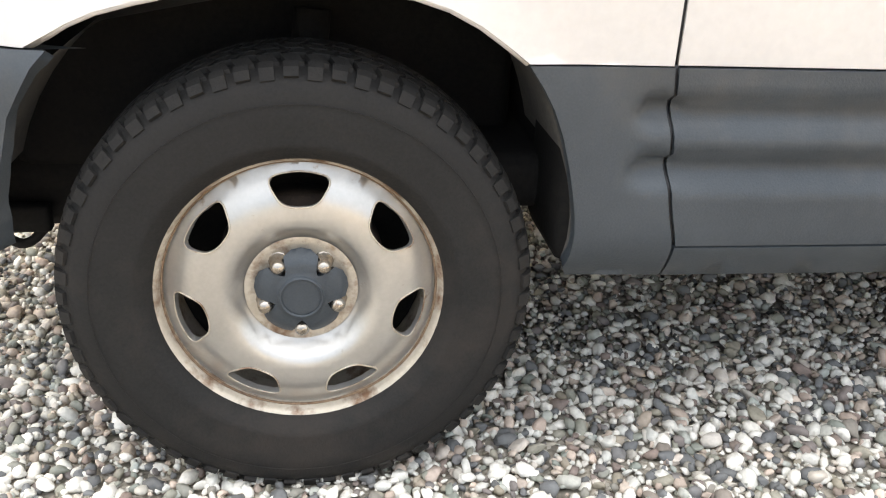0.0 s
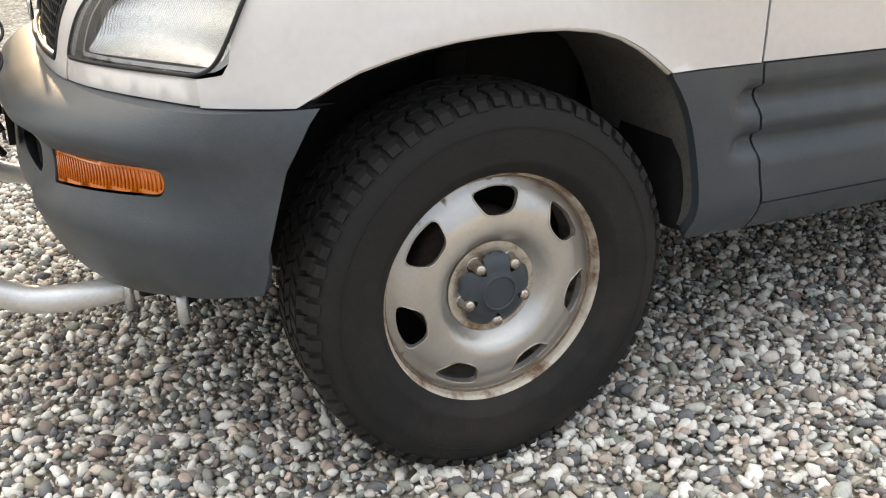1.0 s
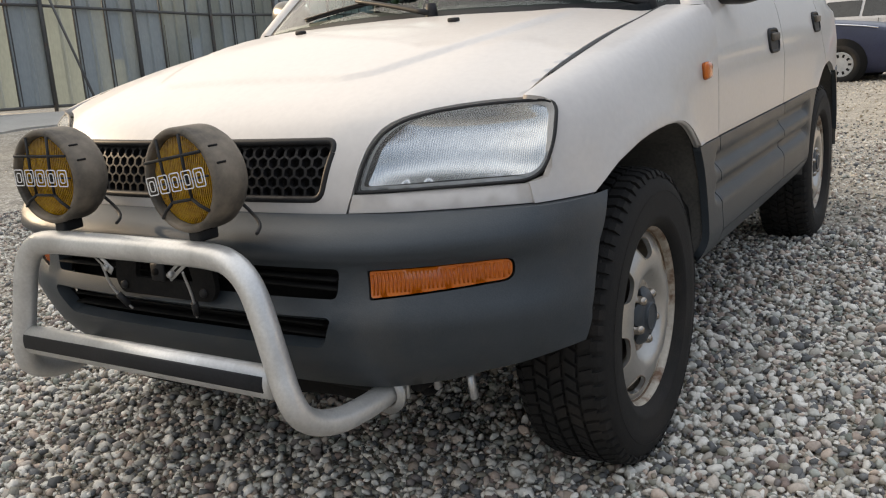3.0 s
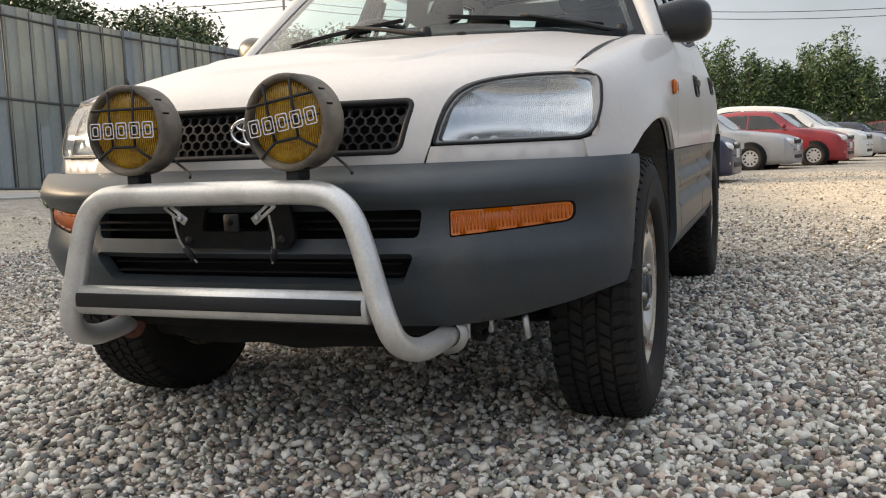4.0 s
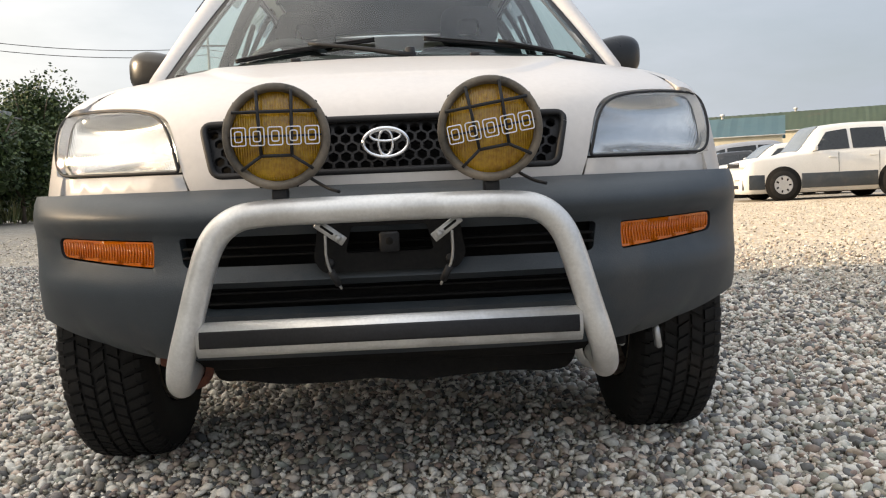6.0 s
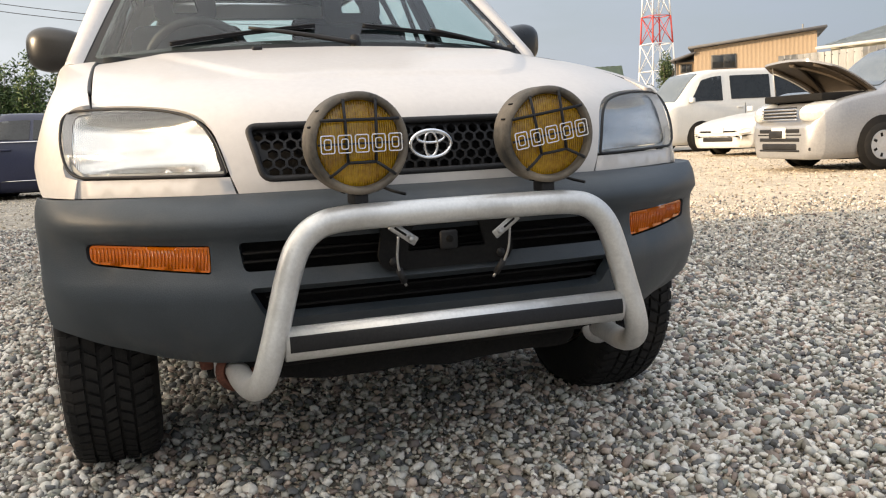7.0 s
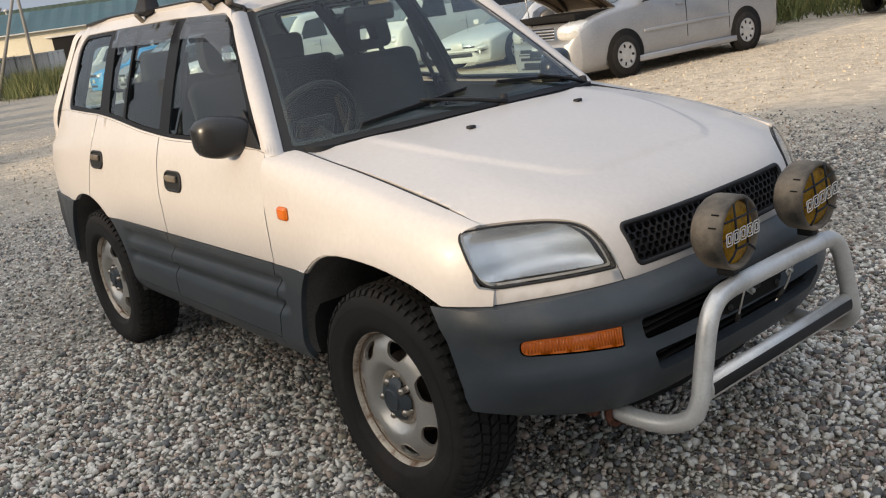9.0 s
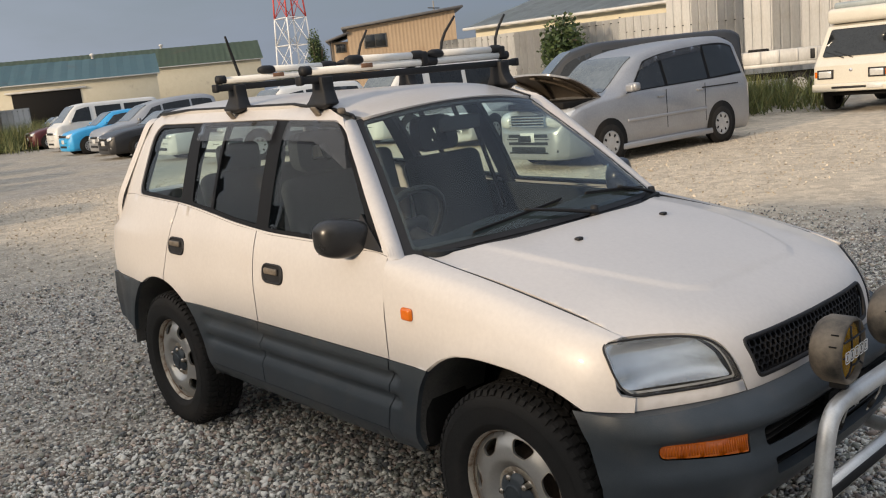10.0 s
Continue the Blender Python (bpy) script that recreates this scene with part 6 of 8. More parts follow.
PICK = (0.40, 0.684, -1.115, -0.890)      # single stones
stones("gravel_close", *CLOSE, 0.0135, 0.0092, 2, 10, in_box(PICK))
stones("gravel_near", *NEAR, 0.0140, 0.0096, 1, 11, in_box(CLOSE))
stones("gravel", *MID, 0.0150, 0.0100, 1, 12, in_box(NEAR))
stones("gravel_outer", -2.4, 7.0, -6.0, 4.6, 0.0265, 0.0106, -1, 13, lambda p: in_box(MID)(p) | worn(p), "grey gravel stones spread over trodden dirt")

stones("gravel_far", 3.0, 17.0, -13.0, 7.0, 0.066, 0.0110, 0, 14, lambda p: in_box((-2.4, 7.0, -6.0, 4.6))(p) & ~worn(p), "stones bedded in trodden dirt, coloured sunlit tan", M_STONE_FAR)


def single_stones():
    rng = np.random.default_rng(5)
    host = bpy.data.objects["ground"]
    shapes, f = stone_shapes(2, 12, rng)
    meshes = [fast_mesh("stone", w * 0.0100, f, [M_STONE_ONE], smooth=True) for w in shapes]
    pts = [(x, y) for x in np.arange(PICK[0], PICK[1], 0.0150) for y in np.arange(PICK[2], PICK[3], 0.0150)]
    for x, y in pts[:300]:
        ob = new("stone", meshes[int(rng.integers(0, 12))])
        ob.parent = host
        q = float(np.clip(rng.lognormal(0, 0.3), 0.6, 1.8))
        x, y = x + rng.uniform(-0.012, 0.012), y + rng.uniform(-0.012, 0.012)
        ob.matrix_basis = Matrix.Translation((x, y, float(ground_z(x, y)) - 0.006 + 0.004 * q + rng.uniform(-0.003, 0.006))) @ Euler((rng.normal(0, 0.4), rng.normal(0, 0.4), rng.uniform(0, 6.28))).to_matrix().to_4x4() @ Matrix.Scale(q, 4)


M_STONE_ONE = M_STONE.copy()
_info = M_STONE_ONE.node_tree.nodes.new("ShaderNodeObjectInfo")
for _n in M_STONE_ONE.node_tree.nodes:
    if _n.type == "VALTORGB":
        M_STONE_ONE.node_tree.links.new(_info.outputs["Random"], _n.inputs["Fac"])
single_stones()

# ---- materials of the yard ----
M_FENCE = material("weathered_sheet_steel", (0.275, 0.310, 0.320), (0.34, 0.378, 0.39), rough=0.55, metal=0.25, scale=1.6, fine=26, vary=0.03, bump=0.1,
                   stain=(0.20, 0.215, 0.215), stain_scale=1.1, stain_at=(0.50, 0.80), stretch=(1, 1, 0.35))
M_FENCE2 = material("pale_sheet_steel", (0.46, 0.46, 0.45), (0.58, 0.575, 0.56), rough=0.55, metal=0.1, scale=1.2, fine=20, vary=0.10,
                    stain=(0.33, 0.30, 0.26), stain_scale=0.8, stain_at=(0.52, 0.80), stretch=(1, 1, 0.35))
M_POST = material("dark_post_steel", (0.075, 0.078, 0.080), (0.12, 0.12, 0.118), rough=0.6, metal=0.3, scale=6, fine=60, stain=(0.13, 0.085, 0.06), stain_scale=4)
M_CONCRETE = material("yard_concrete", (0.33, 0.315, 0.285), (0.45, 0.43, 0.395), rough=0.9, scale=2.2, fine=60, bump=0.5, stain=(0.22, 0.205, 0.18), stain_scale=1.6)
M_TAN = material("tan_sheet_wall", (0.36, 0.265, 0.175), (0.42, 0.315, 0.215), rough=0.65, scale=1.2, fine=14, stain=(0.30, 0.20, 0.12), stain_scale=0.7, stretch=(1, 1, 0.3))
M_CREAMWALL = material("cream_render_wall", (0.58, 0.53, 0.40), (0.66, 0.61, 0.48), rough=0.8, scale=1.2, fine=18, stain=(0.45, 0.40, 0.30), stain_scale=0.6)
M_TEAL = material("teal_sheet_roof", (0.10, 0.195, 0.230), (0.145, 0.255, 0.290), rough=0.5, scale=1.0, fine=12, stain=(0.15, 0.17, 0.16), stain_scale=0.5)
M_GREENROOF = material("green_sheet_roof", (0.085, 0.125, 0.085), (0.12, 0.165, 0.11), rough=0.6, scale=0.8, fine=9, stain=(0.16, 0.14, 0.10), stain_scale=0.5)
M_SLATE = material("grey_roof_edge", (0.09, 0.09, 0.095), (0.14, 0.14, 0.145), rough=0.6, scale=2, fine=20)
M_WINDARK = material("dark_window", (0.010, 0.012, 0.014), (0.020, 0.023, 0.026), rough=0.08, scale=3, fine=20, rough_var=0.03)
# parked cars' screens: reflected sky is partly put into the paler base colour
M_WINPALE = material("parked_windscreen", (0.060, 0.072, 0.074), (0.105, 0.118, 0.116), rough=0.10, scale=3, fine=12, spec=0.9, coat=0.6)
M_RED = material("red_tower_paint", (0.50, 0.055, 0.045), (0.60, 0.08, 0.065), rough=0.6, scale=2, fine=12)
M_WHITE = material("white_tower_paint", (0.68, 0.68, 0.68), (0.76, 0.76, 0.76), rough=0.6, scale=2, fine=12)
M_WOODPOLE = material("concrete_pole", (0.20, 0.19, 0.175), (0.27, 0.26, 0.24), rough=0.8, scale=3, fine=40)


def leaf_material(name, dark, light, amber):
    m = bpy.data.materials.new(name)
    m.use_nodes = True
    nt = m.node_tree
    p = nt.nodes["Principled BSDF"]
    p.inputs["Roughness"].default_value = 0.6
    geo = nt.nodes.new("ShaderNodeNewGeometry")
    ramp = nt.nodes.new("ShaderNodeValToRGB")
    e = ramp.color_ramp.elements
    e[0].position, e[0].color = 0.0, (*dark, 1)
    e[1].position, e[1].color = 1.0, (*amber, 1)
    e.new(0.75).color = (*light, 1)
    nt.links.new(geo.outputs["Random Per Island"], ramp.inputs["Fac"])
    nt.links.new(ramp.outputs["Color"], p.inputs["Base Color"])
    p.inputs["Transmission Weight"].default_value = 0.0
    return m


M_LEAF = leaf_material("bamboo_leaves", (0.026, 0.052, 0.018), (0.078, 0.130, 0.040), (0.19, 0.235, 0.09))
M_LEAF2 = leaf_material("broad_leaves", (0.022, 0.040, 0.014), (0.055, 0.090, 0.026), (0.10, 0.13, 0.04))
M_WEED = leaf_material("weed_leaves", (0.065, 0.085, 0.025), (0.15, 0.17, 0.055), (0.30, 0.26, 0.11))
M_BARK = material("bark", (0.07, 0.055, 0.04), (0.12, 0.095, 0.07), rough=0.9, scale=8, fine=60, bump=0.5)


def leaves(pts, size, rng, up=0.3, narrow=0.45):
    """Many small folded leaves: one four-cornered blade at each point."""
    n = len(pts)
    d = rng.normal(size=(n, 3))
    d[:, 2] = d[:, 2] * 0.6 - up
    d /= np.linalg.norm(d, axis=1)[:, None]
    w = np.cross(d, rng.normal(size=(n, 3)))
    w /= np.linalg.norm(w, axis=1)[:, None] + 1e-9
    s = size * rng.uniform(0.6, 1.4, n)[:, None]
    v = np.stack([pts - d * s * 0.5, pts + w * s * narrow * 0.5, pts + d * s * 0.5, pts - w * s * narrow * 0.5], 1).reshape(-1, 3)
    f = np.arange(4 * n).reshape(-1, 4)
    return v, f


def crown_points(n, centre, radii, rng, clumps=80, lump=0.36):
    """Points in clumps over and inside an uneven crown."""
    c = rng.normal(size=(clumps, 3))
    c /= np.linalg.norm(c, axis=1)[:, None]
    c *= rng.uniform(0.25, 0.78, clumps)[:, None]
    k = rng.integers(0, clumps, n)
    d = rng.normal(size=(n, 3))
    d /= np.linalg.norm(d, axis=1)[:, None]
    p = c[k] + d * (rng.uniform(0.1, 1.0, n) ** 0.40 * lump * rng.uniform(0.7, 1.3, clumps)[k])[:, None]
    return p * np.array(radii) + np.array(centre)


def tree(name, x, y, h, r, seed, mat, label, leaf=0.22, n=2600, z=0.0, category="tree", trunk=0.35):
    rng = np.random.default_rng(seed)
    t = thing(name, label, category, "trees behind the yard", pose(x, y, z))
    bm = tube([(0, 0, 0), (0.05 * h * rng.uniform(-1, 1), 0.04 * h * rng.uniform(-1, 1), h * 0.35), (0.05 * h * rng.uniform(-1, 1), 0, h * 0.75)], [0.035 * h * trunk + 0.05, 0.02 * h * trunk + 0.04, 0.02], 8)
    for k in range(5):
        a = rng.uniform(0, 6.28)
        tube([(0, 0, h * rng.uniform(0.25, 0.5)), (r * 0.5 * math.cos(a), r * 0.5 * math.sin(a), h * rng.uniform(0.55, 0.75)), (r * 0.8 * math.cos(a), r * 0.8 * math.sin(a), h * rng.uniform(0.7, 0.85))], [0.05, 0.035, 0.015], 6, bm)
    part("trunk", bm, M_BARK, t)
    pts = crown_points(n, (0, 0, h * 0.60), (r, r, h * 0.42), rng)
    pts = pts[pts[:, 2] > 0.12 * h]
    v, f = leaves(pts, leaf, rng, narrow=0.65)
    ob = new("crown", fast_mesh("crown", v, f, [mat], smooth=False))
    ob.parent = t
    tagged(ob, kind="stuff")
    return t


# ---- steel sheet fence beside the yard (y = 11.2) ----
FENCE_Y = 11.2


def fence_panel_mesh(w, h, mat, ribs=3):
    """One sheet: shallow pans between upright ribs."""
    prof = []
    for k in range(ribs):
        x0 = w * k / ribs
        x1 = w * (k + 1) / ribs
        prof += [(x0 + 0.004, 0.0), (x0 + 0.03, -0.028), (x0 + 0.06, -0.028), (x0 + 0.085, 0.0), (x1 + (0.014 if k == ribs - 1 else -0.004), -0.006 if k == ribs - 1 else 0.0)]
    bm = bmesh.new()
    rows = [[bm.verts.new((x, y, z)) for x, y in prof] for z in (0.0, h)]
    for k in range(len(prof) - 1):
        bm.faces.new((rows[0][k], rows[0][k + 1], rows[1][k + 1], rows[1][k]))
    bmesh.ops.solidify(bm, geom=list(bm.faces), thickness=0.004)
    me = bpy.data.meshes.new("fence_panel")
    bm.to_mesh(me)
    bm.free()
    me.materials.append(mat)
    return me


def fence(name, label, p0, direction, count, w, h, mat, z_of, gap_seed=1, braces=True, ribs=3, tall=None, bars=False):
    """A run of sheets on posts and rails; direction is the heading of the run in degrees."""
    f = thing(name, label, "fence")
    rng = random.Random(gap_seed)
    me = fence_panel_mesh(w, h, mat, ribs)
    me_tall = fence_panel_mesh(w, tall[1], mat, ribs) if tall else None
    d = Vector((math.cos(radians(direction)), math.sin(radians(direction)), 0))
    nrm = Vector((d.y, -d.x, 0))
    for k in range(count):
        p = Vector((*p0, 0)) + d * (k * w)
        z = float(z_of(p.x, p.y))
        high = tall and p.x < tall[0]
        ob = new("fence_panel", me_tall if high else me)
        ob.parent = f
        ob.matrix_basis = Matrix.Translation((p.x, p.y, z + 0.06 + rng.uniform(-0.02, 0.02))) @ Matrix.Rotation(radians(direction), 4, "Z") @ Matrix.Rotation(radians(rng.uniform(-0.4, 0.4)), 4, "X")
        hh = tall[1] if high else h
        # pairs of thin strips added to draw the dark lines along the rib edges
        if bars:
            for off in (0.0, 0.055):
                part("joint_bar", box(0.016, 0.03, hh - 0.05, p + d * off + nrm * 0.022 + Vector((0, 0, z + hh / 2 + 0.06)), 0.003, 1, turn=Matrix.Rotation(radians(direction), 4, "Z")), M_POST, f)
        if k % 3 == 0:
            b = nrm * 0.05
            part("post", tube([p + b + Vector((0, 0, z)), p + b + Vector((0, 0, z + hh + 0.1))], 0.032, 8), M_POST, f)
            if braces and k % 9 == 0:
                part("brace", tube([p + b + Vector((0, 0, z + hh * 0.72)), p + nrm * 1.1 + Vector((0, 0, z))], 0.022, 6), M_POST, f)
            e = p + d * (3 * w)
            ze = float(z_of(e.x, e.y))
            for q in (0.03, 0.52, 0.97):
                part("rail", tube([p + nrm * 0.04 + Vector((0, 0, z + hh * q)), e + nrm * 0.04 + Vector((0, 0, ze + hh * q))], 0.024, 6), M_POST, f)
    return f


# the 7 m sheets stand out of view, added only to shade the near gravel
fence("steel_fence", "tall grey weathered sheet-steel fence on dark posts, its unseen end raised to cast shade", (-14.4, FENCE_Y), 0, 65, 0.6, 3.15, M_FENCE, ground_z, 3, ribs=2, tall=(-1.15, 7.0), bars=True)
apron_edge = [(x, 8.2 + 0.0875 * (x + 2.0) + 0.16 * noise.noise((x * 0.9, 3.0, 0.0)) + 0.07 * noise.noise((x * 3.1, 5.0, 0.0))) for x in np.arange(-2.0, 14.01, 0.25)]
apron = sheet(apron_edge + [(14.0, 11.1), (-2.0, 11.1)], lambda x, y: Vector((x, y, float(ground_z(x, y)) + 0.012 + 0.008 * noise.noise((x * 1.3, y * 1.3, 0.0)))), 0.4, thick=0.05)
tagged(link("concrete_apron", apron, M_CONCRETE, None), "cracked pale concrete strip along the fence", "pavement", kind="structure")
fence("pale_fence", "long pale corrugated sheet fence at the yard's far side", (2.0, -27.0), 9.6, 27, 0.9, 2.9, M_FENCE2, lambda x, y: 0.0, 5, braces=False, tall=(15.9, 4.7))
fence("back_fence", "low grey sheet fence in weeds beside the barn", (50.0, -14.0), 96, 26, 0.9, 2.0, M_FENCE2, lambda x, y: 0.0, 6, braces=False)


# ---- buildings ----
def ribbed_wall(w, h, pitch, depth=0.03):
    bm = bmesh.new()
    xs, k, x = [], 0, 0.0
    while x < w:
        xs += [(x, 0.0), (x + pitch * 0.5, 0.0), (x + pitch * 0.6, -depth), (x + pitch * 0.9, -depth)]
        x += pitch
    xs.append((w, 0.0))
    rows = [[bm.verts.new((min(a, w), b, z)) for a, b in xs] for z in (0, h)]
    for k in range(len(xs) - 1):
        bm.faces.new((rows[0][k], rows[0][k + 1], rows[1][k + 1], rows[1][k]))
    return bm


def window_unit(parent, x, z, w, h, y=-0.03):
    fr = part("window", box(w + 0.12, 0.08, h + 0.12, (x, y, z), 0.015, 1), M_POST, parent)
    part("pane", box(w / 2 - 0.03, 0.03, h, (x - w / 4, y - 0.035, z), 0.004, 1), M_WINDARK, fr)
    part("pane", box(w / 2 - 0.03, 0.03, h, (x + w / 4, y - 0.030, z), 0.004, 1), M_WINDARK, fr)


def tan_shed():
    """Two-storey shed with a single-pitch roof and a lean-to on its side."""
    b = thing("tan_shed", "two-storey tan sheet-clad shed with a sloping roof", "building", at=pose(45.2, -32.6, 0, 0, 0, -128))
    w, d = 7.0, 6.0
    bm = ribbed_wall(w, 5.0, 0.24, 0.007)
    for v in bm.verts:
        if v.co.z > 1:
            v.co.z += 0.60 * v.co.x / w
    part("front_wall", bm, M_TAN, b)
    part("body", box(w - 0.1, d, 4.9, (w / 2, d / 2 + 0.05, 2.45), 0.02, 1), M_TAN, b)
    roof = box(w + 0.9, d + 0.7, 0.16, (w / 2 + 0.1, d / 2 - 0.1, 5.42), 0.03, 1, turn=Matrix.Rotation(-math.atan(0.60 / w), 4, "Y"))
    part("roof", roof, M_SLATE, b)
    part("lean_to", box(1.1, d - 1, 4.3, (-0.55, d / 2, 2.15), 0.02, 1), M_TAN, b)
    part("lean_roof", box(1.6, d, 0.12, (-0.65, d / 2 - 0.2, 4.6), 0.02, 1, turn=Matrix.Rotation(radians(-16), 4, "Y")), M_SLATE, b)
    window_unit(b, 1.75, 4.15, 1.35, 0.74)
    window_unit(b, -0.5, 3.9, 0.6, 0.42, y=0.48)
    part("downpipe", tube([(-1.15, 0.4, 0), (-1.15, 0.4, 4.4)], 0.05, 8), M_POST, b)


tan_shed()


def barn(name, label, at, w, d, eave, ridge, wall, roofm, door=None, ribs=0.45, overhang=0.5):
    b = thing(name, label, "building", at=at)
    bw = box(w, d, eave, (w / 2, d / 2, eave / 2), 0.02, 1)
    part("wall", bw, wall, b)
    for s in (0, 1):
        run = d / 2 + overhang
        bm = bmesh.new()
        n = int(w / ribs)
        L = math.hypot(run, ridge - eave)
        rows = [[], []]
        for k in range(n + 1):
            x = -0.4 + (w + 0.8) * k / n
            hgt = 0.05 if k % 2 else 0.0
            if s == 0:
                a, c = Vector((x, -overhang, eave - (ridge - eave) * overhang / (d / 2) + hgt)), Vector((x, d / 2, ridge + hgt))
            else:
                a, c = Vector((x, d + overhang, eave - (ridge - eave) * overhang / (d / 2) + hgt)), Vector((x, d / 2, ridge + hgt))
            rows[0].append(bm.verts.new(a))
            rows[1].append(bm.verts.new(c))
        for k in range(n):
            bm.faces.new((rows[0][k], rows[0][k + 1], rows[1][k + 1], rows[1][k]))
        bmesh.ops.solidify(bm, geom=list(bm.faces), thickness=0.06)
        part("roof", bm, roofm, b, smooth=False)
    for x in (0.02, w - 0.02):
        gable = bmesh.new()
        gable.faces.new([gable.verts.new(p) for p in ((x, 0, eave), (x, d, eave), (x, d / 2, ridge - 0.03))])
        bmesh.ops.solidify(gable, geom=list(gable.faces), thickness=0.04)
        part("gable", gable, wall, b, smooth=False)
    part("gutter", box(w + 0.8, 0.12, 0.14, (w / 2, -overhang - 0.02, eave - (ridge - eave) * overhang / (d / 2) - 0.05), 0.03, 1), M_FENCE2, b)
    if door:
        x, dw, dh = door
        # no opening is cut: a near-black panel stands for the shade inside
        part("doorway", box(dw, 0.12, dh, (x, -0.02, dh / 2), 0.01, 1), M_DARK, b, "doorway drawn as a near-black panel for the shade inside")
        part("door_rail", box(dw + 1.4, 0.30, 0.22, (x, -0.16, dh + 0.15), 0.03, 1), M_FENCE2, b)
    for x in (w * 0.16, w * 0.72):
        v = part("roof_vent", lathe([(0.18, 0), (0.18, 0.35), (0.34, 0.40), (0.30, 0.62), (0.0, 0.75)], 12, "z", at=(x, d / 2, ridge)), M_FENCE2, b)
    return b


barn("teal_barn", "cream barn with a teal sheet roof and a doorway drawn as a near-black panel for the shade inside", pose(117.2, -23.6, 0, 0, 0, -114), 26.8, 16.0, 5.5, 8.1, M_CREAMWALL, M_TEAL, (13.7, 7.8, 4.3), 0.8)
barn("green_barn", "long barn under a mossy green roof", pose(149.7, -26.7, 0, 0, 0, -117.4), 54.0, 14.0, 7.2, 10.2, M_CREAMWALL, M_GREENROOF)
barn("cream_hall", "large cream hall with a pale blue roof behind the fence", pose(31.5, -30.5, 0, 0, 0, 189), 24.0, 12.0, 3.9, 5.2, M_CREAMWALL, M_FENCE)


def tower():
    t = thing("lattice_tower", "red and white painted steel lattice tower in the distance", "tower", at=pose(120, -78, 0))
    n, h, w0, w1 = 8, 33.6, 4.7, 1.6
    for k in range(n):
        z0, z1 = h * k / n, h * (k + 1) / n
        a, b = w0 + (w1 - w0) * k / n, w0 + (w1 - w0) * (k + 1) / n
        mat = M_RED if k in (3, 6) else M_WHITE
        cs = [(-1, -1), (1, -1), (1, 1), (-1, 1)]
        bm = bmesh.new()
        for i, (sx, sy) in enumerate(cs):
            tx, ty = cs[(i + 1) % 4]
            p, q = Vector((sx * a / 2, sy * a / 2, z0)), Vector((sx * b / 2, sy * b / 2, z1))
            p2, q2 = Vector((tx * a / 2, ty * a / 2, z0)), Vector((tx * b / 2, ty * b / 2, z1))
            tube([p, q], 0.13, 6, bm)
            tube([p, q2], 0.06, 5, bm)
            tube([p2, q], 0.06, 5, bm)
            tube([q, q2], 0.075, 5, bm)
        tagged(part("tower_section", bm, mat, t), kind="stuff")


tower()


def pole(x, y, h, lean=None, label="concrete utility pole with wires"):
    p = thing("utility_pole", label, "utility pole", "utility poles", pose(x, y, 0))
    part("shaft", tube([(0, 0, 0), (0, 0, h)], [0.10, 0.06], 10), M_WOODPOLE, p)
    part("cross_arm", tube([(0.25, -0.9, h - 0.6), (-0.25, 0.9, h - 0.6)], 0.05, 6), M_POST, p)
    if lean:
        part("stay_pole", tube([(lean[0], lean[1], 0), (0, 0, h * 0.72)], [0.10, 0.07], 8), M_WOODPOLE, p)
    return p


pole(46.0, -11.2, 7.4, (0.8, 1.9))
pole(38.0, 22.0, 9.5)
pole(44.0, 9.2, 9.0)
pole(58.0, -52.0, 8.0)


def wire(a, b, sag, name="overhead_wire"):
    pts = [Vector(a).lerp(Vector(b), t) - Vector((0, 0, sag * 4 * t * (1 - t))) for t in np.linspace(0, 1, 15)]
    tagged(link(name, tube(pts, 0.018, 5), M_POST), "thin black overhead wire", "wire", "overhead wires")


for dz in (0.0, 0.35):
    wire((46.0, -11.2, 6.8 - dz), (44.0, 9.2, 8.2 - dz), 0.5)
    wire((44.0, 9.2, 8.3 - dz), (38.0, 22.0, 8.8 - dz), 0.5)
    wire((38.0, 22.0, 8.8 - dz), (20.0, 46.0, 8.8 - dz), 0.8)

# ---- trees, bamboo, bushes, weeds ----
rng = np.random.default_rng(7)


def bamboo_hedge():
    """A long stand of bamboo: many leaning culms, each with a plume of leaves."""
    b = thing("bamboo_hedge", "tall dense green bamboo hedge behind parked cars", "hedge")
    bm = bmesh.new()
    pts = []
    for k in range(270):
        y = rng.uniform(-9.0, 22.0)
        x = 50.0 + rng.uniform(-1.6, 2.6)
        h = rng.uniform(4.0, 5.1) + 0.35 * math.sin(y * 0.9) + (0.9 if rng.uniform() < 0.2 else 0)
        if y < -5.5:
            h *= 0.8
        lx, ly = rng.normal(0, 0.35), rng.normal(0, 0.45)
        tube([(x, y, 0), (x + lx * 0.3, y + ly * 0.3, h * 0.6), (x + lx, y + ly, h)], [0.04, 0.03, 0.008], 5, bm)
        m = 540
        t = rng.uniform(0.12, 1.03, m)
        sp = 0.55 * (1.15 - t) + 0.10
        pts.append(np.stack([x + lx * t ** 2 + rng.normal(0, 1, m) * sp, y + ly * t ** 2 + rng.normal(0, 1, m) * sp, h * t + rng.normal(0, 0.12, m)], 1))
    tagged(part("culm", bm, M_BARK, b), kind="stuff")
    v, f = leaves(np.concatenate(pts), 0.24, rng, up=0.5, narrow=0.34)
    ob = new("foliage", fast_mesh("foliage", v, f, [M_LEAF], smooth=False))
    ob.parent = b
    tagged(ob, kind="stuff")


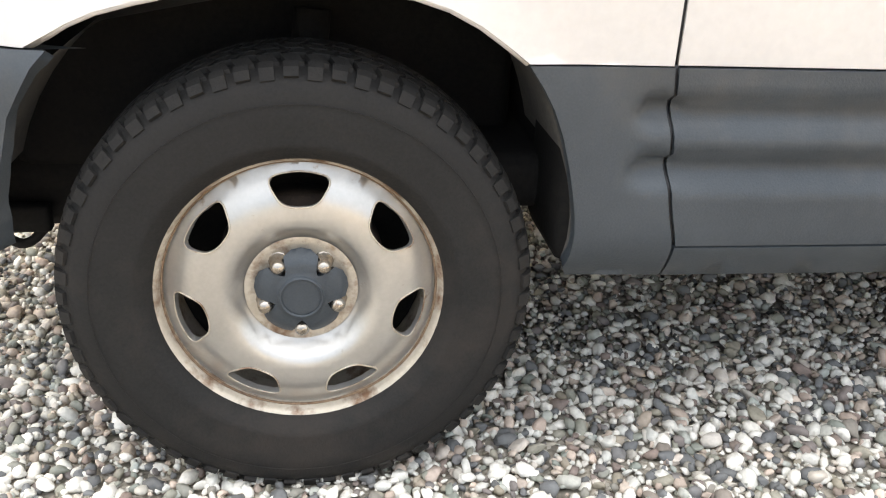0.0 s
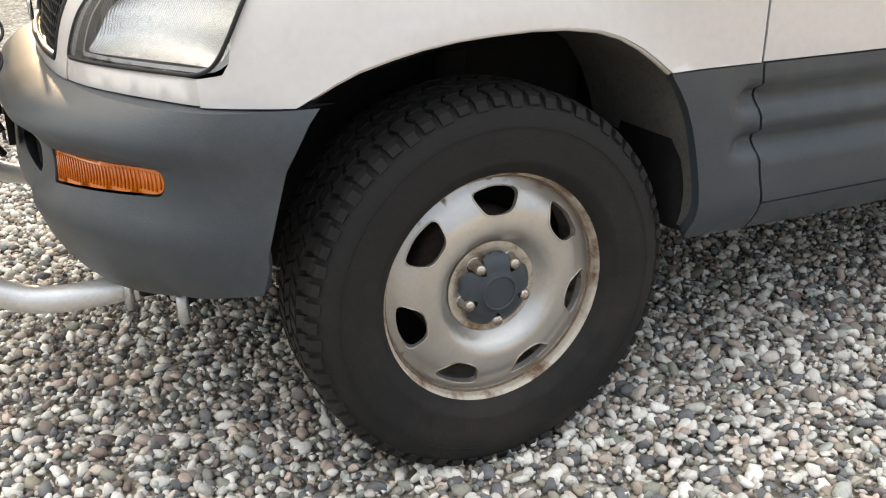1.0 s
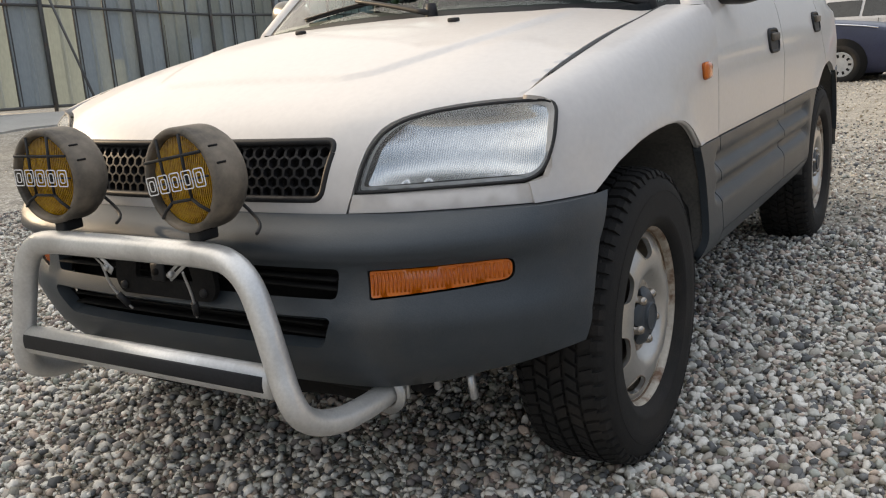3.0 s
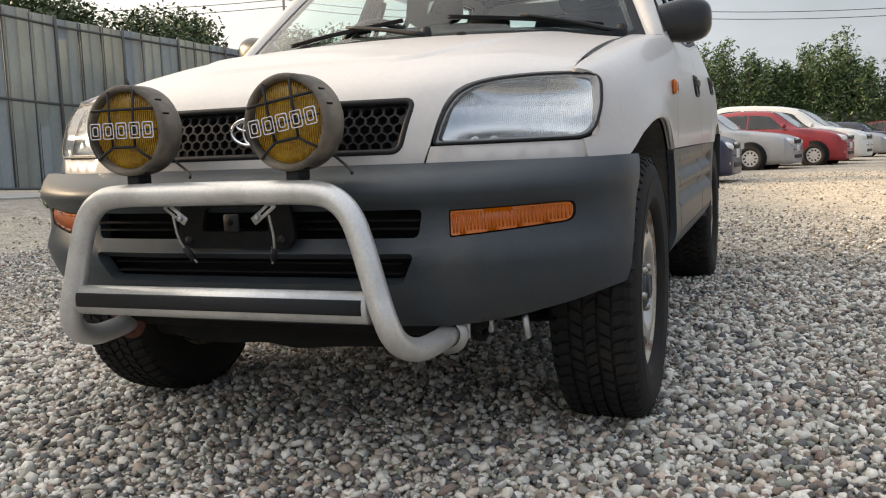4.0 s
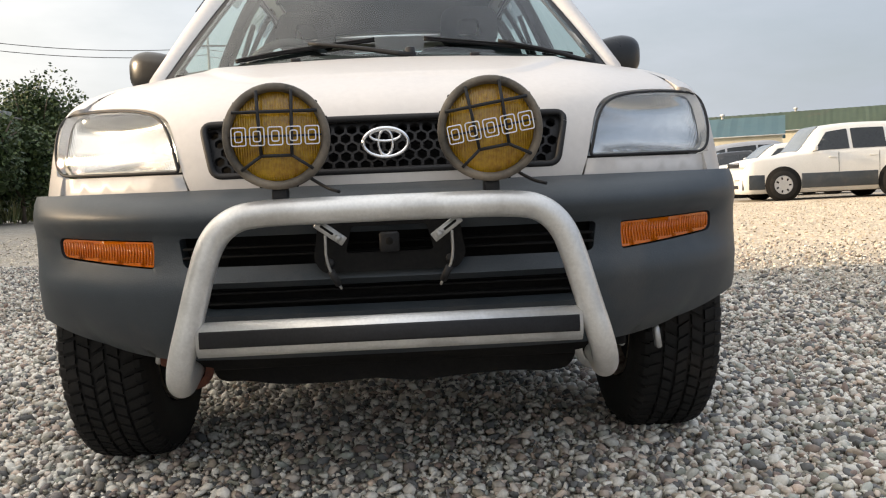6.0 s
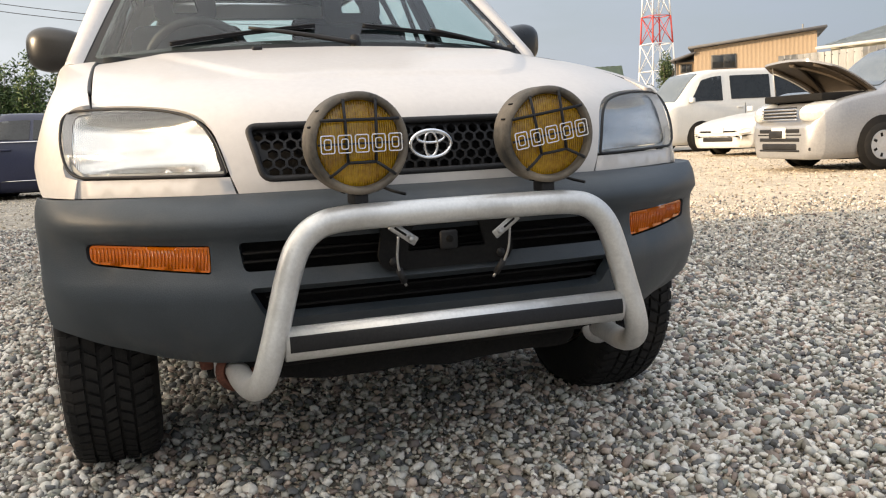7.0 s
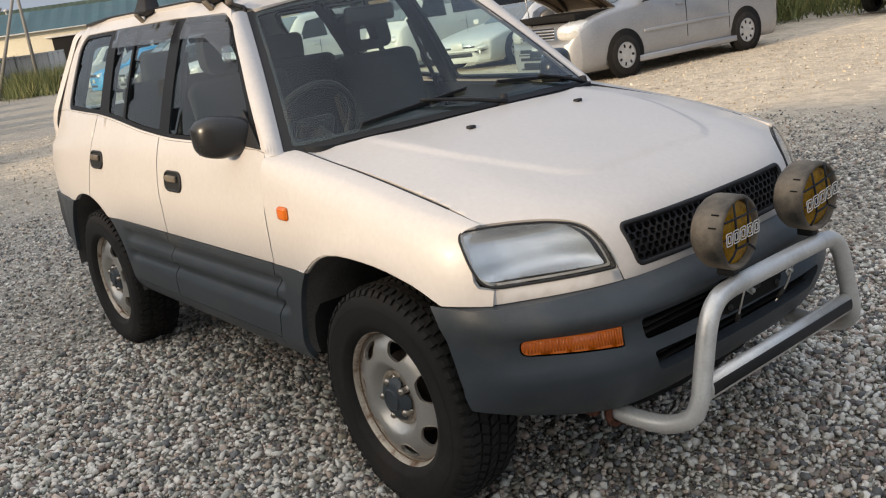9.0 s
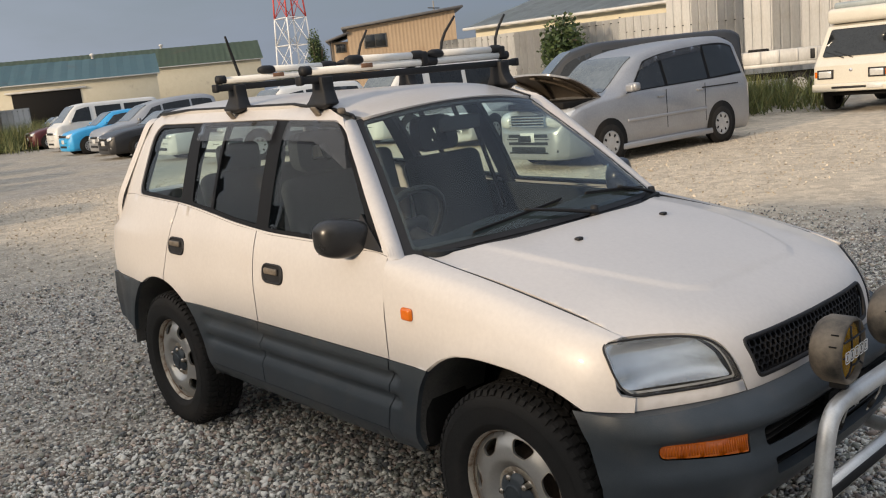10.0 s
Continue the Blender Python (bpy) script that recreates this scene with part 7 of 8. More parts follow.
bamboo_hedge()
for k, (x, y, h, r) in enumerate(((18, 24, 7.4, 3.6), (25, 26, 8.0, 3.8), (31, 24, 8.0, 3.4), (36, 20, 7.4, 3.2), (41, 17, 7.2, 3.0), (12, 27, 7.2, 3.6), (45, 24, 8.4, 3.8), (30, 33, 9.0, 4.2), (21.5, 22, 6.8, 3.0), (28, 22, 7.0, 3.0), (15, 23, 6.4, 2.8))):
    tree("tree", x, y, h, r, 20 + k, M_LEAF2, "broad dark green tree rising behind the steel fence", leaf=0.18, n=17000)
for k, (x, y, h, r) in enumerate(((18.2, 10.3, 3.0, 1.1), (20.0, 10.2, 3.3, 1.2), (21.8, 9.9, 2.9, 1.2), (16.6, 10.7, 2.2, 0.7))):
    tree("bush", x, y, h, r, 50 + k, M_LEAF2, "overgrown green bush climbing over the fence", leaf=0.12, n=12000, category="bush", trunk=0.2)
tree("bush", 19.0, -22.35, 3.3, 1.0, 61, M_LEAF2, "round green bush in front of the pale fence", leaf=0.16, n=3000, category="bush", trunk=0.2)
tree("conifer", 59.7, -40.3, 6.3, 0.95, 63, M_LEAF2, "narrow dark conifer beside the tan shed", leaf=0.16, n=5000, trunk=0.2)
tree("bush", 52.0, -33.0, 3.4, 1.6, 62, M_LEAF2, "green bush beside the barns", leaf=0.2, n=1800, category="bush", trunk=0.2)


def weeds(name, label, spots, seed, h=0.5, n=60):
    r = np.random.default_rng(seed)
    pts = []
    for x, y, rad in spots:
        m = n
        a = r.uniform(0, 6.28, m)
        q = rad * np.sqrt(r.uniform(0, 1, m))
        pts.append(np.stack([x + q * np.cos(a), y + q * np.sin(a), r.uniform(0.0, h, m) * (1 - 0.5 * q / rad)], 1))
    p = np.concatenate(pts)
    d = np.stack([r.normal(0, 0.35, len(p)), r.normal(0, 0.35, len(p)), np.ones(len(p))], 1)
    w = np.stack([r.normal(size=len(p)), r.normal(size=len(p)), np.zeros(len(p))], 1)
    w /= np.linalg.norm(w, axis=1)[:, None]
    s = h * r.uniform(0.4, 1.0, len(p))[:, None]
    p[:, 2] *= 0.4
    p[:, 2] += ground_z(p[:, 0], p[:, 1]) - 0.02
    v = np.stack([p - w * 0.018, p + w * 0.018, p + d * s], 1).reshape(-1, 3)
    tagged(new(name, fast_mesh(name, v, np.arange(len(v)).reshape(-1, 3), [M_WEED], smooth=False)), label, "weeds", kind="stuff")


weeds("weeds", "dry green and yellow weeds among the parked cars", [(39 + rng.uniform(-2, 4), -6.4 + rng.uniform(-0.9, 0.9), 0.7) for _ in range(8)] + [(43 + rng.uniform(-2, 3), -9.8 + rng.uniform(-1.2, 1.0), 0.8) for _ in range(7)], 3, 0.85, 60)
weeds("weeds", "green weeds along the foot of the steel fence", [(x, 10.6 + rng.uniform(-0.5, 0.3), 0.5) for x in np.arange(15, 24, 0.8)], 4, 0.7, 120)
weeds("weeds", "tall green weeds behind the silver minivan", [(9.2 + rng.uniform(-1.5, 3.0), -17.5 + rng.uniform(-2.5, 1.0), 0.7) for _ in range(18)], 5, 0.8, 200)
weeds("weeds", "tall green weeds before the low sheet fence", [(46.5 + rng.uniform(-3.0, 3.0), -13.5 + rng.uniform(-1.5, 3.5), 0.9) for _ in range(30)], 8, 1.3, 160)
weeds("weeds", "dry grass tuft on the gravel", [(8.2, 7.2, 0.5), (7.0, 7.6, 0.3)], 6, 0.25, 160)

# ---- parked vehicles ----
def car_paint(name, a, b, metal=0.0):
    return material(name, a, b, rough=0.38, metal=metal, scale=2, fine=40, coat=0.25, rough_var=0.05)


M_SILVER = car_paint("silver_car_paint", (0.30, 0.305, 0.32), (0.37, 0.375, 0.39), 0.45)
M_WHITECAR = car_paint("white_car_paint", (0.58, 0.58, 0.565), (0.65, 0.65, 0.635))
M_REDCAR = car_paint("red_car_paint", (0.22, 0.012, 0.018), (0.28, 0.020, 0.028))
M_BLUECAR = car_paint("bright_blue_paint", (0.03, 0.30, 0.62), (0.04, 0.37, 0.72))
M_NAVYCAR = car_paint("navy_paint", (0.012, 0.016, 0.045), (0.020, 0.025, 0.062))
M_BLACKCAR = car_paint("black_car_paint", (0.012, 0.012, 0.014), (0.022, 0.022, 0.024))
M_MAROON = car_paint("maroon_paint", (0.075, 0.012, 0.014), (0.11, 0.02, 0.02))
M_CREAMCAR = car_paint("cream_paint", (0.55, 0.525, 0.455), (0.63, 0.60, 0.53))
M_HUBCAP = material("hub_cap", (0.42, 0.42, 0.42), (0.55, 0.55, 0.55), rough=0.4, metal=0.5, scale=12, fine=60)
M_REDLENS = material("red_lamp_lens", (0.40, 0.02, 0.02), (0.52, 0.04, 0.03), rough=0.2, coat=0.4)
M_CLEARLAMP = material("clear_lamp_lens", (0.60, 0.60, 0.58), (0.74, 0.74, 0.72), rough=0.15, metal=0.3, scale=15, fine=60, coat=0.5)


def car_wheel(parent, x, y, r, sg, style="plain", w=0.20):
    wh = part("wheel", lathe([(r * 0.62, -w / 2), (r * 0.9, -w / 2), (r, -w / 2 + 0.03), (r, w / 2 - 0.03), (r * 0.9, w / 2), (r * 0.62, w / 2), (r * 0.6, w / 2 - 0.03)], 28, at=(x, y, r)), M_RUBBER, parent)
    o = Vector((x, y + sg * (w / 2 - 0.012), r))
    bm = lathe([(0.0, sg * 0.012), (r * 0.2, sg * 0.010), (r * 0.55, sg * 0.002), (r * 0.62, sg * 0.010), (r * 0.64, -sg * 0.01)], 28, at=o)
    rim = part("rim", bm, M_HUBCAP, wh)
    n = {"plain": 7, "spoke": 10}.get(style, 7)
    for k in range(n):
        a = 2 * math.pi * k / n
        q = o + Vector((0.43 * r * math.cos(a), sg * 0.006, 0.43 * r * math.sin(a)))
        part("opening", box(r * 0.16, 0.006, r * 0.11, q, 0.002, 1, turn=Matrix.Rotation(-a, 4, "Y")), M_DARK, rim)
    return wh


def parked(name, label, at, paint, L, W, stations, r=0.30, axles=(0.8, 3.3), side=(), screen_x=None, rear_x=None, group="parked cars", style="plain",
           front_lamps=None, tail=None, ground=0.16, bumper_mat=None, clad=False):
    """A parked vehicle, nose at x = 0 and running back along +x, centred on y = 0. stations: x, belt height, top height, half width low, half width at the top."""
    car_ob = thing(name, label, "car" if "van" not in name and "truck" not in name else name.split("_")[-1], group, at)
    xs = [s[0] for s in stations]
    belt, top = smooth_curve(xs, [s[1] for s in stations]), smooth_curve(xs, [s[2] for s in stations])
    hw, ht = smooth_curve(xs, [s[3] for s in stations]), smooth_curve(xs, [s[4] for s in stations])

    def section(x):
        b, t, w, wt = belt(x), top(x), hw(x), ht(x)
        t = max(t, b + 0.012)
        rr = min(0.09, (t - b) * 0.5)
        return [(w * 0.90, ground), (w * 0.97, ground + 0.10), (w, ground + 0.26), (w, b * 0.72), (w * 0.99, b - 0.05), (w * 0.965, b),
                (wt + 0.012, t - rr), (wt - rr * 0.35, t - rr * 0.3), (wt - rr, t), (wt * 0.5, t + 0.012), (0.0, t + 0.016)]

    def side_at(x, v, sg, out=0.012):
        """A place on the glass band of the side: v from the belt (0) to the roof (1)."""
        b, t = belt(x), top(x)
        rr = min(0.09, (t - b) * 0.5)
        y0, y1 = hw(x) * 0.965, ht(x) + 0.012
        return Vector((x, sg * (y0 + (y1 - y0) * v + out), b + (t - rr - b) * v))

    bm = bmesh.new()
    grid = sorted(set(np.round(np.concatenate([np.linspace(xs[0], xs[-1], 46), np.array(xs)]), 4)))
    prev = None
    for x in grid:
        sec = section(x)
        pts = sec + [(-y, z) for y, z in sec[-2::-1]]
        row = [bm.verts.new((x, y, z)) for y, z in pts]
        if prev:
            for k in range(len(row) - 1):
                bm.faces.new((prev[k], prev[k + 1], row[k + 1], row[k]))
            bm.faces.new((prev[-1], prev[0], row[0], row[-1]))
        else:
            first = row
        prev = row
    # rounded nose and tail: each end is drawn in over two more rings before it is closed
    for ends, x_end, way in ((first, grid[0], -1.0), (prev, grid[-1], 1.0)):
        zm = (max(q.co.z for q in ends) + ground) / 2
        ring_ = ends
        for out_, sy_, sz_ in ((0.030, 0.95, 0.93), (0.050, 0.80, 0.78)):
            nxt = [bm.verts.new((x_end + way * out_, e_.co.y * sy_, zm + (e_.co.z - zm) * sz_)) for e_ in ends]
            for k in range(len(nxt)):
                bm.faces.new((ring_[k], ring_[(k + 1) % len(nxt)], nxt[(k + 1) % len(nxt)], nxt[k]))
            ring_ = nxt
        bm.faces.new(ring_)
    bmesh.ops.recalc_face_normals(bm, faces=bm.faces)
    body = part("body", bm, paint, car_ob)
    for sg in (1, -1):
        for o in side:
            part("side_window", sheet(rounded(o, 0.03), lambda x, v: side_at(x, v, sg), 0.12, edge_step=0.06, thick=0.02, flip=sg > 0), M_WINDARK, body)
        for ax in axles:
            w_ = hw(ax)
            part("wheel_arch", lathe([(0.0, sg * 0.0), (r + 0.065, 0.0), (r + 0.07, -sg * 0.03)], 30, at=(ax, sg * (w_ + 0.005), r + 0.015)), M_DARK, body)
            car_wheel(car_ob, ax, sg * (w_ - 0.085), r, sg, style)
        # mirror
        if screen_x:
            mx = screen_x[0] + 0.30
            part("door_mirror", box(0.10, 0.16, 0.12, (mx, sg * (hw(mx) + 0.07), belt(mx) + 0.09), 0.03, 3), paint, body)
        for hx in (axles[0] + (axles[1] - axles[0]) * 0.44, axles[0] + (axles[1] - axles[0]) * 0.80):
            part("door_handle", box(0.16, 0.025, 0.035, (hx, sg * (hw(hx) + 0.004), belt(hx) - 0.13), 0.008, 2), paint, body)
            part("door_gap", box(0.010, 0.006, belt(hx) - ground - 0.28, (hx + 0.14, sg * (hw(hx) + 0.0005), (belt(hx) + ground + 0.22) / 2), 0.001, 1), M_DARK, body)
    for rng_x, nm in ((screen_x, "windscreen"), (rear_x, "rear_window")):
        if rng_x:
            a, b = rng_x

            def glass_at(x, q):
                wt = ht(x) - 0.085
                return Vector((x, q * wt, max(top(x), belt(x) + 0.012) + 0.030 - 0.012 * abs(q) ** 3))
            part(nm, sheet(rounded([(a, -1.0), (a, 1.0), (b, 0.97), (b, -0.97)], 0.05), glass_at, 0.09, edge_step=0.06, thick=0.02, flip=False), M_WINPALE, body)
    if front_lamps:
        z, h, y0, y1 = front_lamps
        for sg in (1, -1):
            yc, w_ = (y0 + y1) / 2, (y1 - y0)
            lb = bmesh.new()
            bmesh.ops.create_uvsphere(lb, u_segments=18, v_segments=12, radius=1.0)
            for q_ in lb.verts:
                e_ = [math.copysign(abs(c_) ** 0.7, c_) for c_ in q_.co]
                q_.co = Vector((e_[0] * 0.20 + 0.10 * abs(e_[1]) * (1 if e_[1] * sg > 0 else -0.6), e_[1] * w_ * 0.52, e_[2] * h * 0.5 + 0.04 * e_[0]))
            bmesh.ops.transform(lb, matrix=Matrix.Translation((0.16, sg * yc, z)), verts=lb.verts)
            part("headlight", lb, M_CLEARLAMP, body)
            part("fog_lamp", lathe([(0.0, -0.012), (0.035, -0.010), (0.05, 0.0)], 14, "x", at=(-0.012, sg * 0.56, ground + 0.20)), M_CLEARLAMP, body)
        part("grille", box(0.03, 2 * y0 - 0.06, h * 0.62, (-0.038, 0, z - 0.01), 0.012, 2), M_BLACK, body)
        part("grille_trim", box(0.012, 2 * y0 - 0.04, 0.018, (-0.052, 0, z + h * 0.12), 0.004, 1), M_CHROME, body)
        part("lower_intake", box(0.03, 0.80, 0.09, (-0.046, 0, ground + 0.17), 0.02, 2), M_BLACK, body)
        part("bumper_line", box(0.02, 1.0, 0.014, (-0.048, 0, ground + 0.33), 0.004, 1), M_DARK, body)
        part("plate_blank", box(0.012, 0.33, 0.15, (-0.056, 0, ground + 0.36), 0.004, 1), M_WHITECAR if not bumper_mat else M_BLACK, body, "plain number plate")
    if clad:
        for sg in (1, -1):
            for xa, xb in ((0.06, axles[0] - r - 0.07), (axles[0] + r + 0.07, axles[1] - r - 0.07), (axles[1] + r + 0.07, L - 0.1)):
                xc = (xa + xb) / 2
                part("side_cladding", box(xb - xa, 0.03, 0.34, (xc, sg * (hw(xc) + 0.004), ground + 0.27), 0.012, 2), M_CLAD, body)
        part("bumper_cladding", box(0.10, 1.3, 0.26, (0.02, 0, ground + 0.22), 0.03, 2), M_CLAD, body)
    if tail:
        z, h = tail
        for sg in (1, -1):
            part("tail_lamp", box(0.10, 0.07, h, (L - (0.20 if h > 0.5 else 0.09), sg * (hw(L - 0.12) - (0.11 if h > 0.5 else 0.035)), z), 0.02, 2, turn=Matrix.Rotation(radians(12 * sg if h > 0.5 else 0), 4, "X")), M_REDLENS, body)
    part("underside", box(L * 0.8, W * 0.78, 0.1, (L / 2, 0, ground + 0.03), 0.02, 1), M_DARK, body)
    return car_ob, body, belt, top, hw, ht, side_at


def heading(x, y, deg, z=0.0):
    """Nose at (x, y); deg: the compass direction in which it looks, counted from +x to +y."""
    return pose(x, y, z, 0, 0, deg + 180)


HATCH = [(0.0, 0.62, 0.62, 0.62, 0.60), (0.12, 0.78, 0.78, 0.78, 0.66), (0.75, 0.95, 0.96, 0.84, 0.62), (1.05, 0.99, 1.00, 0.85, 0.62), (1.85, 1.00, 1.47, 0.85, 0.58), (2.6, 1.01, 1.52, 0.85, 0.57), (3.3, 1.03, 1.46, 0.84, 0.56), (3.72, 1.02, 1.10, 0.80, 0.60), (3.78, 0.70, 0.75, 0.74, 0.62)]
HATCH_SIDE = ([(1.26, 0.06), (2.36, 0.06), (2.36, 0.96), (1.84, 0.93)], [(2.41, 0.06), (3.38, 0.10), (3.16, 0.94), (2.41, 0.96)])
SEDAN = [(0.0, 0.60, 0.60, 0.62, 0.60), (0.10, 0.74, 0.74, 0.78, 0.66), (0.9, 0.90, 0.91, 0.84, 0.62), (1.30, 0.94, 0.95, 0.85, 0.62), (2.05, 0.95, 1.36, 0.85, 0.56), (2.9, 0.96, 1.40, 0.85, 0.55), (3.65, 0.97, 1.02, 0.84, 0.60), (4.3, 0.95, 0.97, 0.82, 0.64), (4.42, 0.66, 0.68, 0.76, 0.62)]
SEDAN_SIDE = ([(1.52, 0.06), (2.49, 0.06), (2.49, 0.96), (2.05, 0.93)], [(2.54, 0.06), (3.42, 0.10), (3.06, 0.93), (2.54, 0.96)])
WAGON = [(0.0, 0.62, 0.62, 0.62, 0.60), (0.10, 0.76, 0.76, 0.78, 0.66), (0.9, 0.92, 0.93, 0.84, 0.62), (1.25, 0.96, 0.97, 0.85, 0.62), (2.0, 0.97, 1.42, 0.85, 0.57), (2.9, 0.98, 1.47, 0.85, 0.57), (4.0, 1.00, 1.44, 0.84, 0.57), (4.32, 1.0, 1.12, 0.80, 0.62), (4.4, 0.70, 0.74, 0.76, 0.62)]
WAGON_SIDE = ([(1.48, 0.06), (2.47, 0.06), (2.47, 0.95), (2.00, 0.92)], [(2.53, 0.08), (3.30, 0.08), (3.30, 0.92), (2.53, 0.92)], [(3.38, 0.08), (4.05, 0.10), (3.95, 0.90), (3.38, 0.92)])
VANST = [(0.0, 0.70, 0.70, 0.70, 0.66), (0.08, 0.98, 0.98, 0.80, 0.70), (0.30, 1.10, 1.13, 0.84, 0.70), (1.05, 1.14, 1.86, 0.845, 0.70), (1.5, 1.14, 1.94, 0.845, 0.70), (4.4, 1.14, 1.95, 0.845, 0.70), (4.66, 1.14, 1.86, 0.83, 0.68), (4.7, 0.7, 0.8, 0.80, 0.66)]
VAN_SIDE = ([(0.62, 0.10), (1.58, 0.06), (1.58, 0.90), (1.02, 0.88)], [(1.82, 0.10), (2.95, 0.10), (2.95, 0.90), (1.82, 0.90)], [(3.10, 0.10), (4.42, 0.10), (4.40, 0.90), (3.10, 0.90)])
SUVST = [(0.0, 0.72, 0.72, 0.66, 0.62), (0.10, 0.92, 0.92, 0.82, 0.68), (0.9, 1.02, 1.03, 0.87, 0.66), (1.2, 1.06, 1.07, 0.87, 0.66), (1.85, 1.08, 1.68, 0.87, 0.62), (2.8, 1.09, 1.74, 0.87, 0.62), (4.1, 1.10, 1.70, 0.86, 0.62), (4.42, 1.1, 1.3, 0.83, 0.64), (4.5, 0.74, 0.8, 0.80, 0.64)]
SUV_SIDE = ([(1.55, 0.08), (2.40, 0.08), (2.40, 0.92), (1.92, 0.88)], [(2.48, 0.08), (3.25, 0.08), (3.25, 0.92), (2.48, 0.92)], [(3.33, 0.08), (4.18, 0.10), (4.08, 0.90), (3.33, 0.92)])
SPORT = [(0.0, 0.52, 0.52, 0.60, 0.58), (0.12, 0.60, 0.60, 0.80, 0.70), (1.2, 0.80, 0.81, 0.87, 0.64), (1.6, 0.84, 0.85, 0.87, 0.62), (2.5, 0.86, 1.20, 0.87, 0.52), (3.2, 0.88, 1.20, 0.87, 0.52), (4.3, 0.90, 0.93, 0.85, 0.62), (4.45, 0.62, 0.65, 0.8, 0.62)]
SPORT_SIDE = ([(2.05, 0.08), (3.25, 0.10), (3.10, 0.90), (2.52, 0.88)],)

MINIVAN = [(0.0, 0.62, 0.62, 0.66, 0.62), (0.10, 0.80, 0.80, 0.80, 0.66), (0.35, 0.92, 0.93, 0.845, 0.66), (0.95, 1.02, 1.04, 0.86, 0.66), (1.9, 1.06, 1.62, 0.86, 0.64), (2.6, 1.07, 1.76, 0.86, 0.64), (3.9, 1.10, 1.83, 0.86, 0.64), (4.45, 1.12, 1.70, 0.85, 0.64), (4.60, 1.0, 1.15, 0.83, 0.66), (4.64, 0.66, 0.7, 0.80, 0.66)]
MINI_SIDE = ([(1.42, 0.07), (2.32, 0.06), (2.32, 0.90), (1.98, 0.88)], [(2.40, 0.06), (3.44, 0.06), (3.44, 0.91), (2.40, 0.91)], [(3.52, 0.06), (4.40, 0.10), (4.30, 0.88), (3.52, 0.91)])
# cars under the bamboo
parked("wagon_car", "silver estate car with alloy wheels on gravel", heading(20.45, -1.62, 257), M_SILVER, 4.4, 1.7, WAGON, 0.31, (0.85, 3.40), WAGON_SIDE, (1.30, 1.95), (4.04, 4.28), style="spoke", front_lamps=(0.70, 0.17, 0.38, 0.70), tail=(0.9, 0.3))
parked("red_hatchback", "red compact hatchback parked before the bamboo", heading(23.1, -2.95, 256), M_REDCAR, 3.78, 1.7, HATCH, 0.30, (0.68, 3.14), HATCH_SIDE, (1.10, 1.80), (3.35, 3.66), style="spoke", front_lamps=(0.74, 0.16, 0.46, 0.72), tail=(0.95, 0.35))
parked("white_minivan", "white minivan behind the red hatchback", heading(27.0, -3.75, 255), M_WHITECAR, 4.64, 1.7, MINIVAN, 0.31, (0.93, 3.755), MINI_SIDE, (1.08, 1.86), (4.47, 4.58), front_lamps=(0.74, 0.20, 0.40, 0.74))
parked("sedan_car", "pale silver saloon parked in a row", heading(33.0, -4.95, 254), M_SILVER, 4.42, 1.7, SEDAN, 0.30, (0.85, 3.40), SEDAN_SIDE, (1.36, 2.0), (3.0, 3.6), front_lamps=(0.66, 0.14, 0.38, 0.70))
parked("sedan_car", "dark blue saloon half hidden in weeds", heading(39.0, -6.45, 252), M_NAVYCAR, 4.42, 1.7, SEDAN, 0.30, (0.85, 3.40), SEDAN_SIDE, (1.36, 2.0), (3.0, 3.6), front_lamps=(0.66, 0.14, 0.38, 0.70))
parked("hatchback", "maroon hatchback deep in the weeds", heading(47.0, -8.8, 250), M_MAROON, 3.78, 1.7, HATCH, 0.30, (0.68, 3.14), HATCH_SIDE, (1.10, 1.80), (3.35, 3.66), front_lamps=(0.74, 0.16, 0.46, 0.72))
# cars before the barns
parked("suv_car", "silver off-roader with dark grey lower cladding", heading(18.8, -8.2, 86), M_WHITECAR, 4.5, 1.75, SUVST, 0.35, (0.85, 3.45), SUV_SIDE, (1.26, 1.80), (4.14, 4.38), front_lamps=(0.86, 0.18, 0.45, 0.74), clad=True)
parked("wagon_car", "pale silver estate car in the row", heading(22.6, -8.65, 86), M_WHITECAR, 4.4, 1.7, WAGON, 0.31, (0.85, 3.40), WAGON_SIDE, (1.30, 1.95), (4.04, 4.28), front_lamps=(0.70, 0.17, 0.38, 0.70))
parked("sedan_car", "black saloon with alloy wheels in the row", heading(27.2, -8.8, 86), M_BLACKCAR, 4.42, 1.7, SEDAN, 0.30, (0.85, 3.40), SEDAN_SIDE, (1.36, 2.0), (3.0, 3.6), style="spoke", front_lamps=(0.66, 0.14, 0.38, 0.70))
parked("grey_minivan", "silver minivan behind the black saloon", heading(30.3, -9.7, 86), M_SILVER, 4.64, 1.7, MINIVAN, 0.31, (0.93, 3.755), MINI_SIDE, (1.08, 1.86), (4.47, 4.58), front_lamps=(0.66, 0.14, 0.38, 0.70))
parked("hatchback", "bright blue hatchback in the row", heading(33.5, -9.75, 86), M_BLUECAR, 3.78, 1.7, HATCH, 0.30, (0.68, 3.14), HATCH_SIDE, (1.10, 1.80), (3.35, 3.66), style="spoke", front_lamps=(0.74, 0.16, 0.46, 0.72))
parked("white_van", "tall white van behind the blue hatchback", heading(38.5, -11.0, 86), M_WHITECAR, 4.7, 1.7, VANST, 0.31, (0.75, 3.35), VAN_SIDE, (0.36, 1.00), None, front_lamps=(0.78, 0.16, 0.48, 0.74))
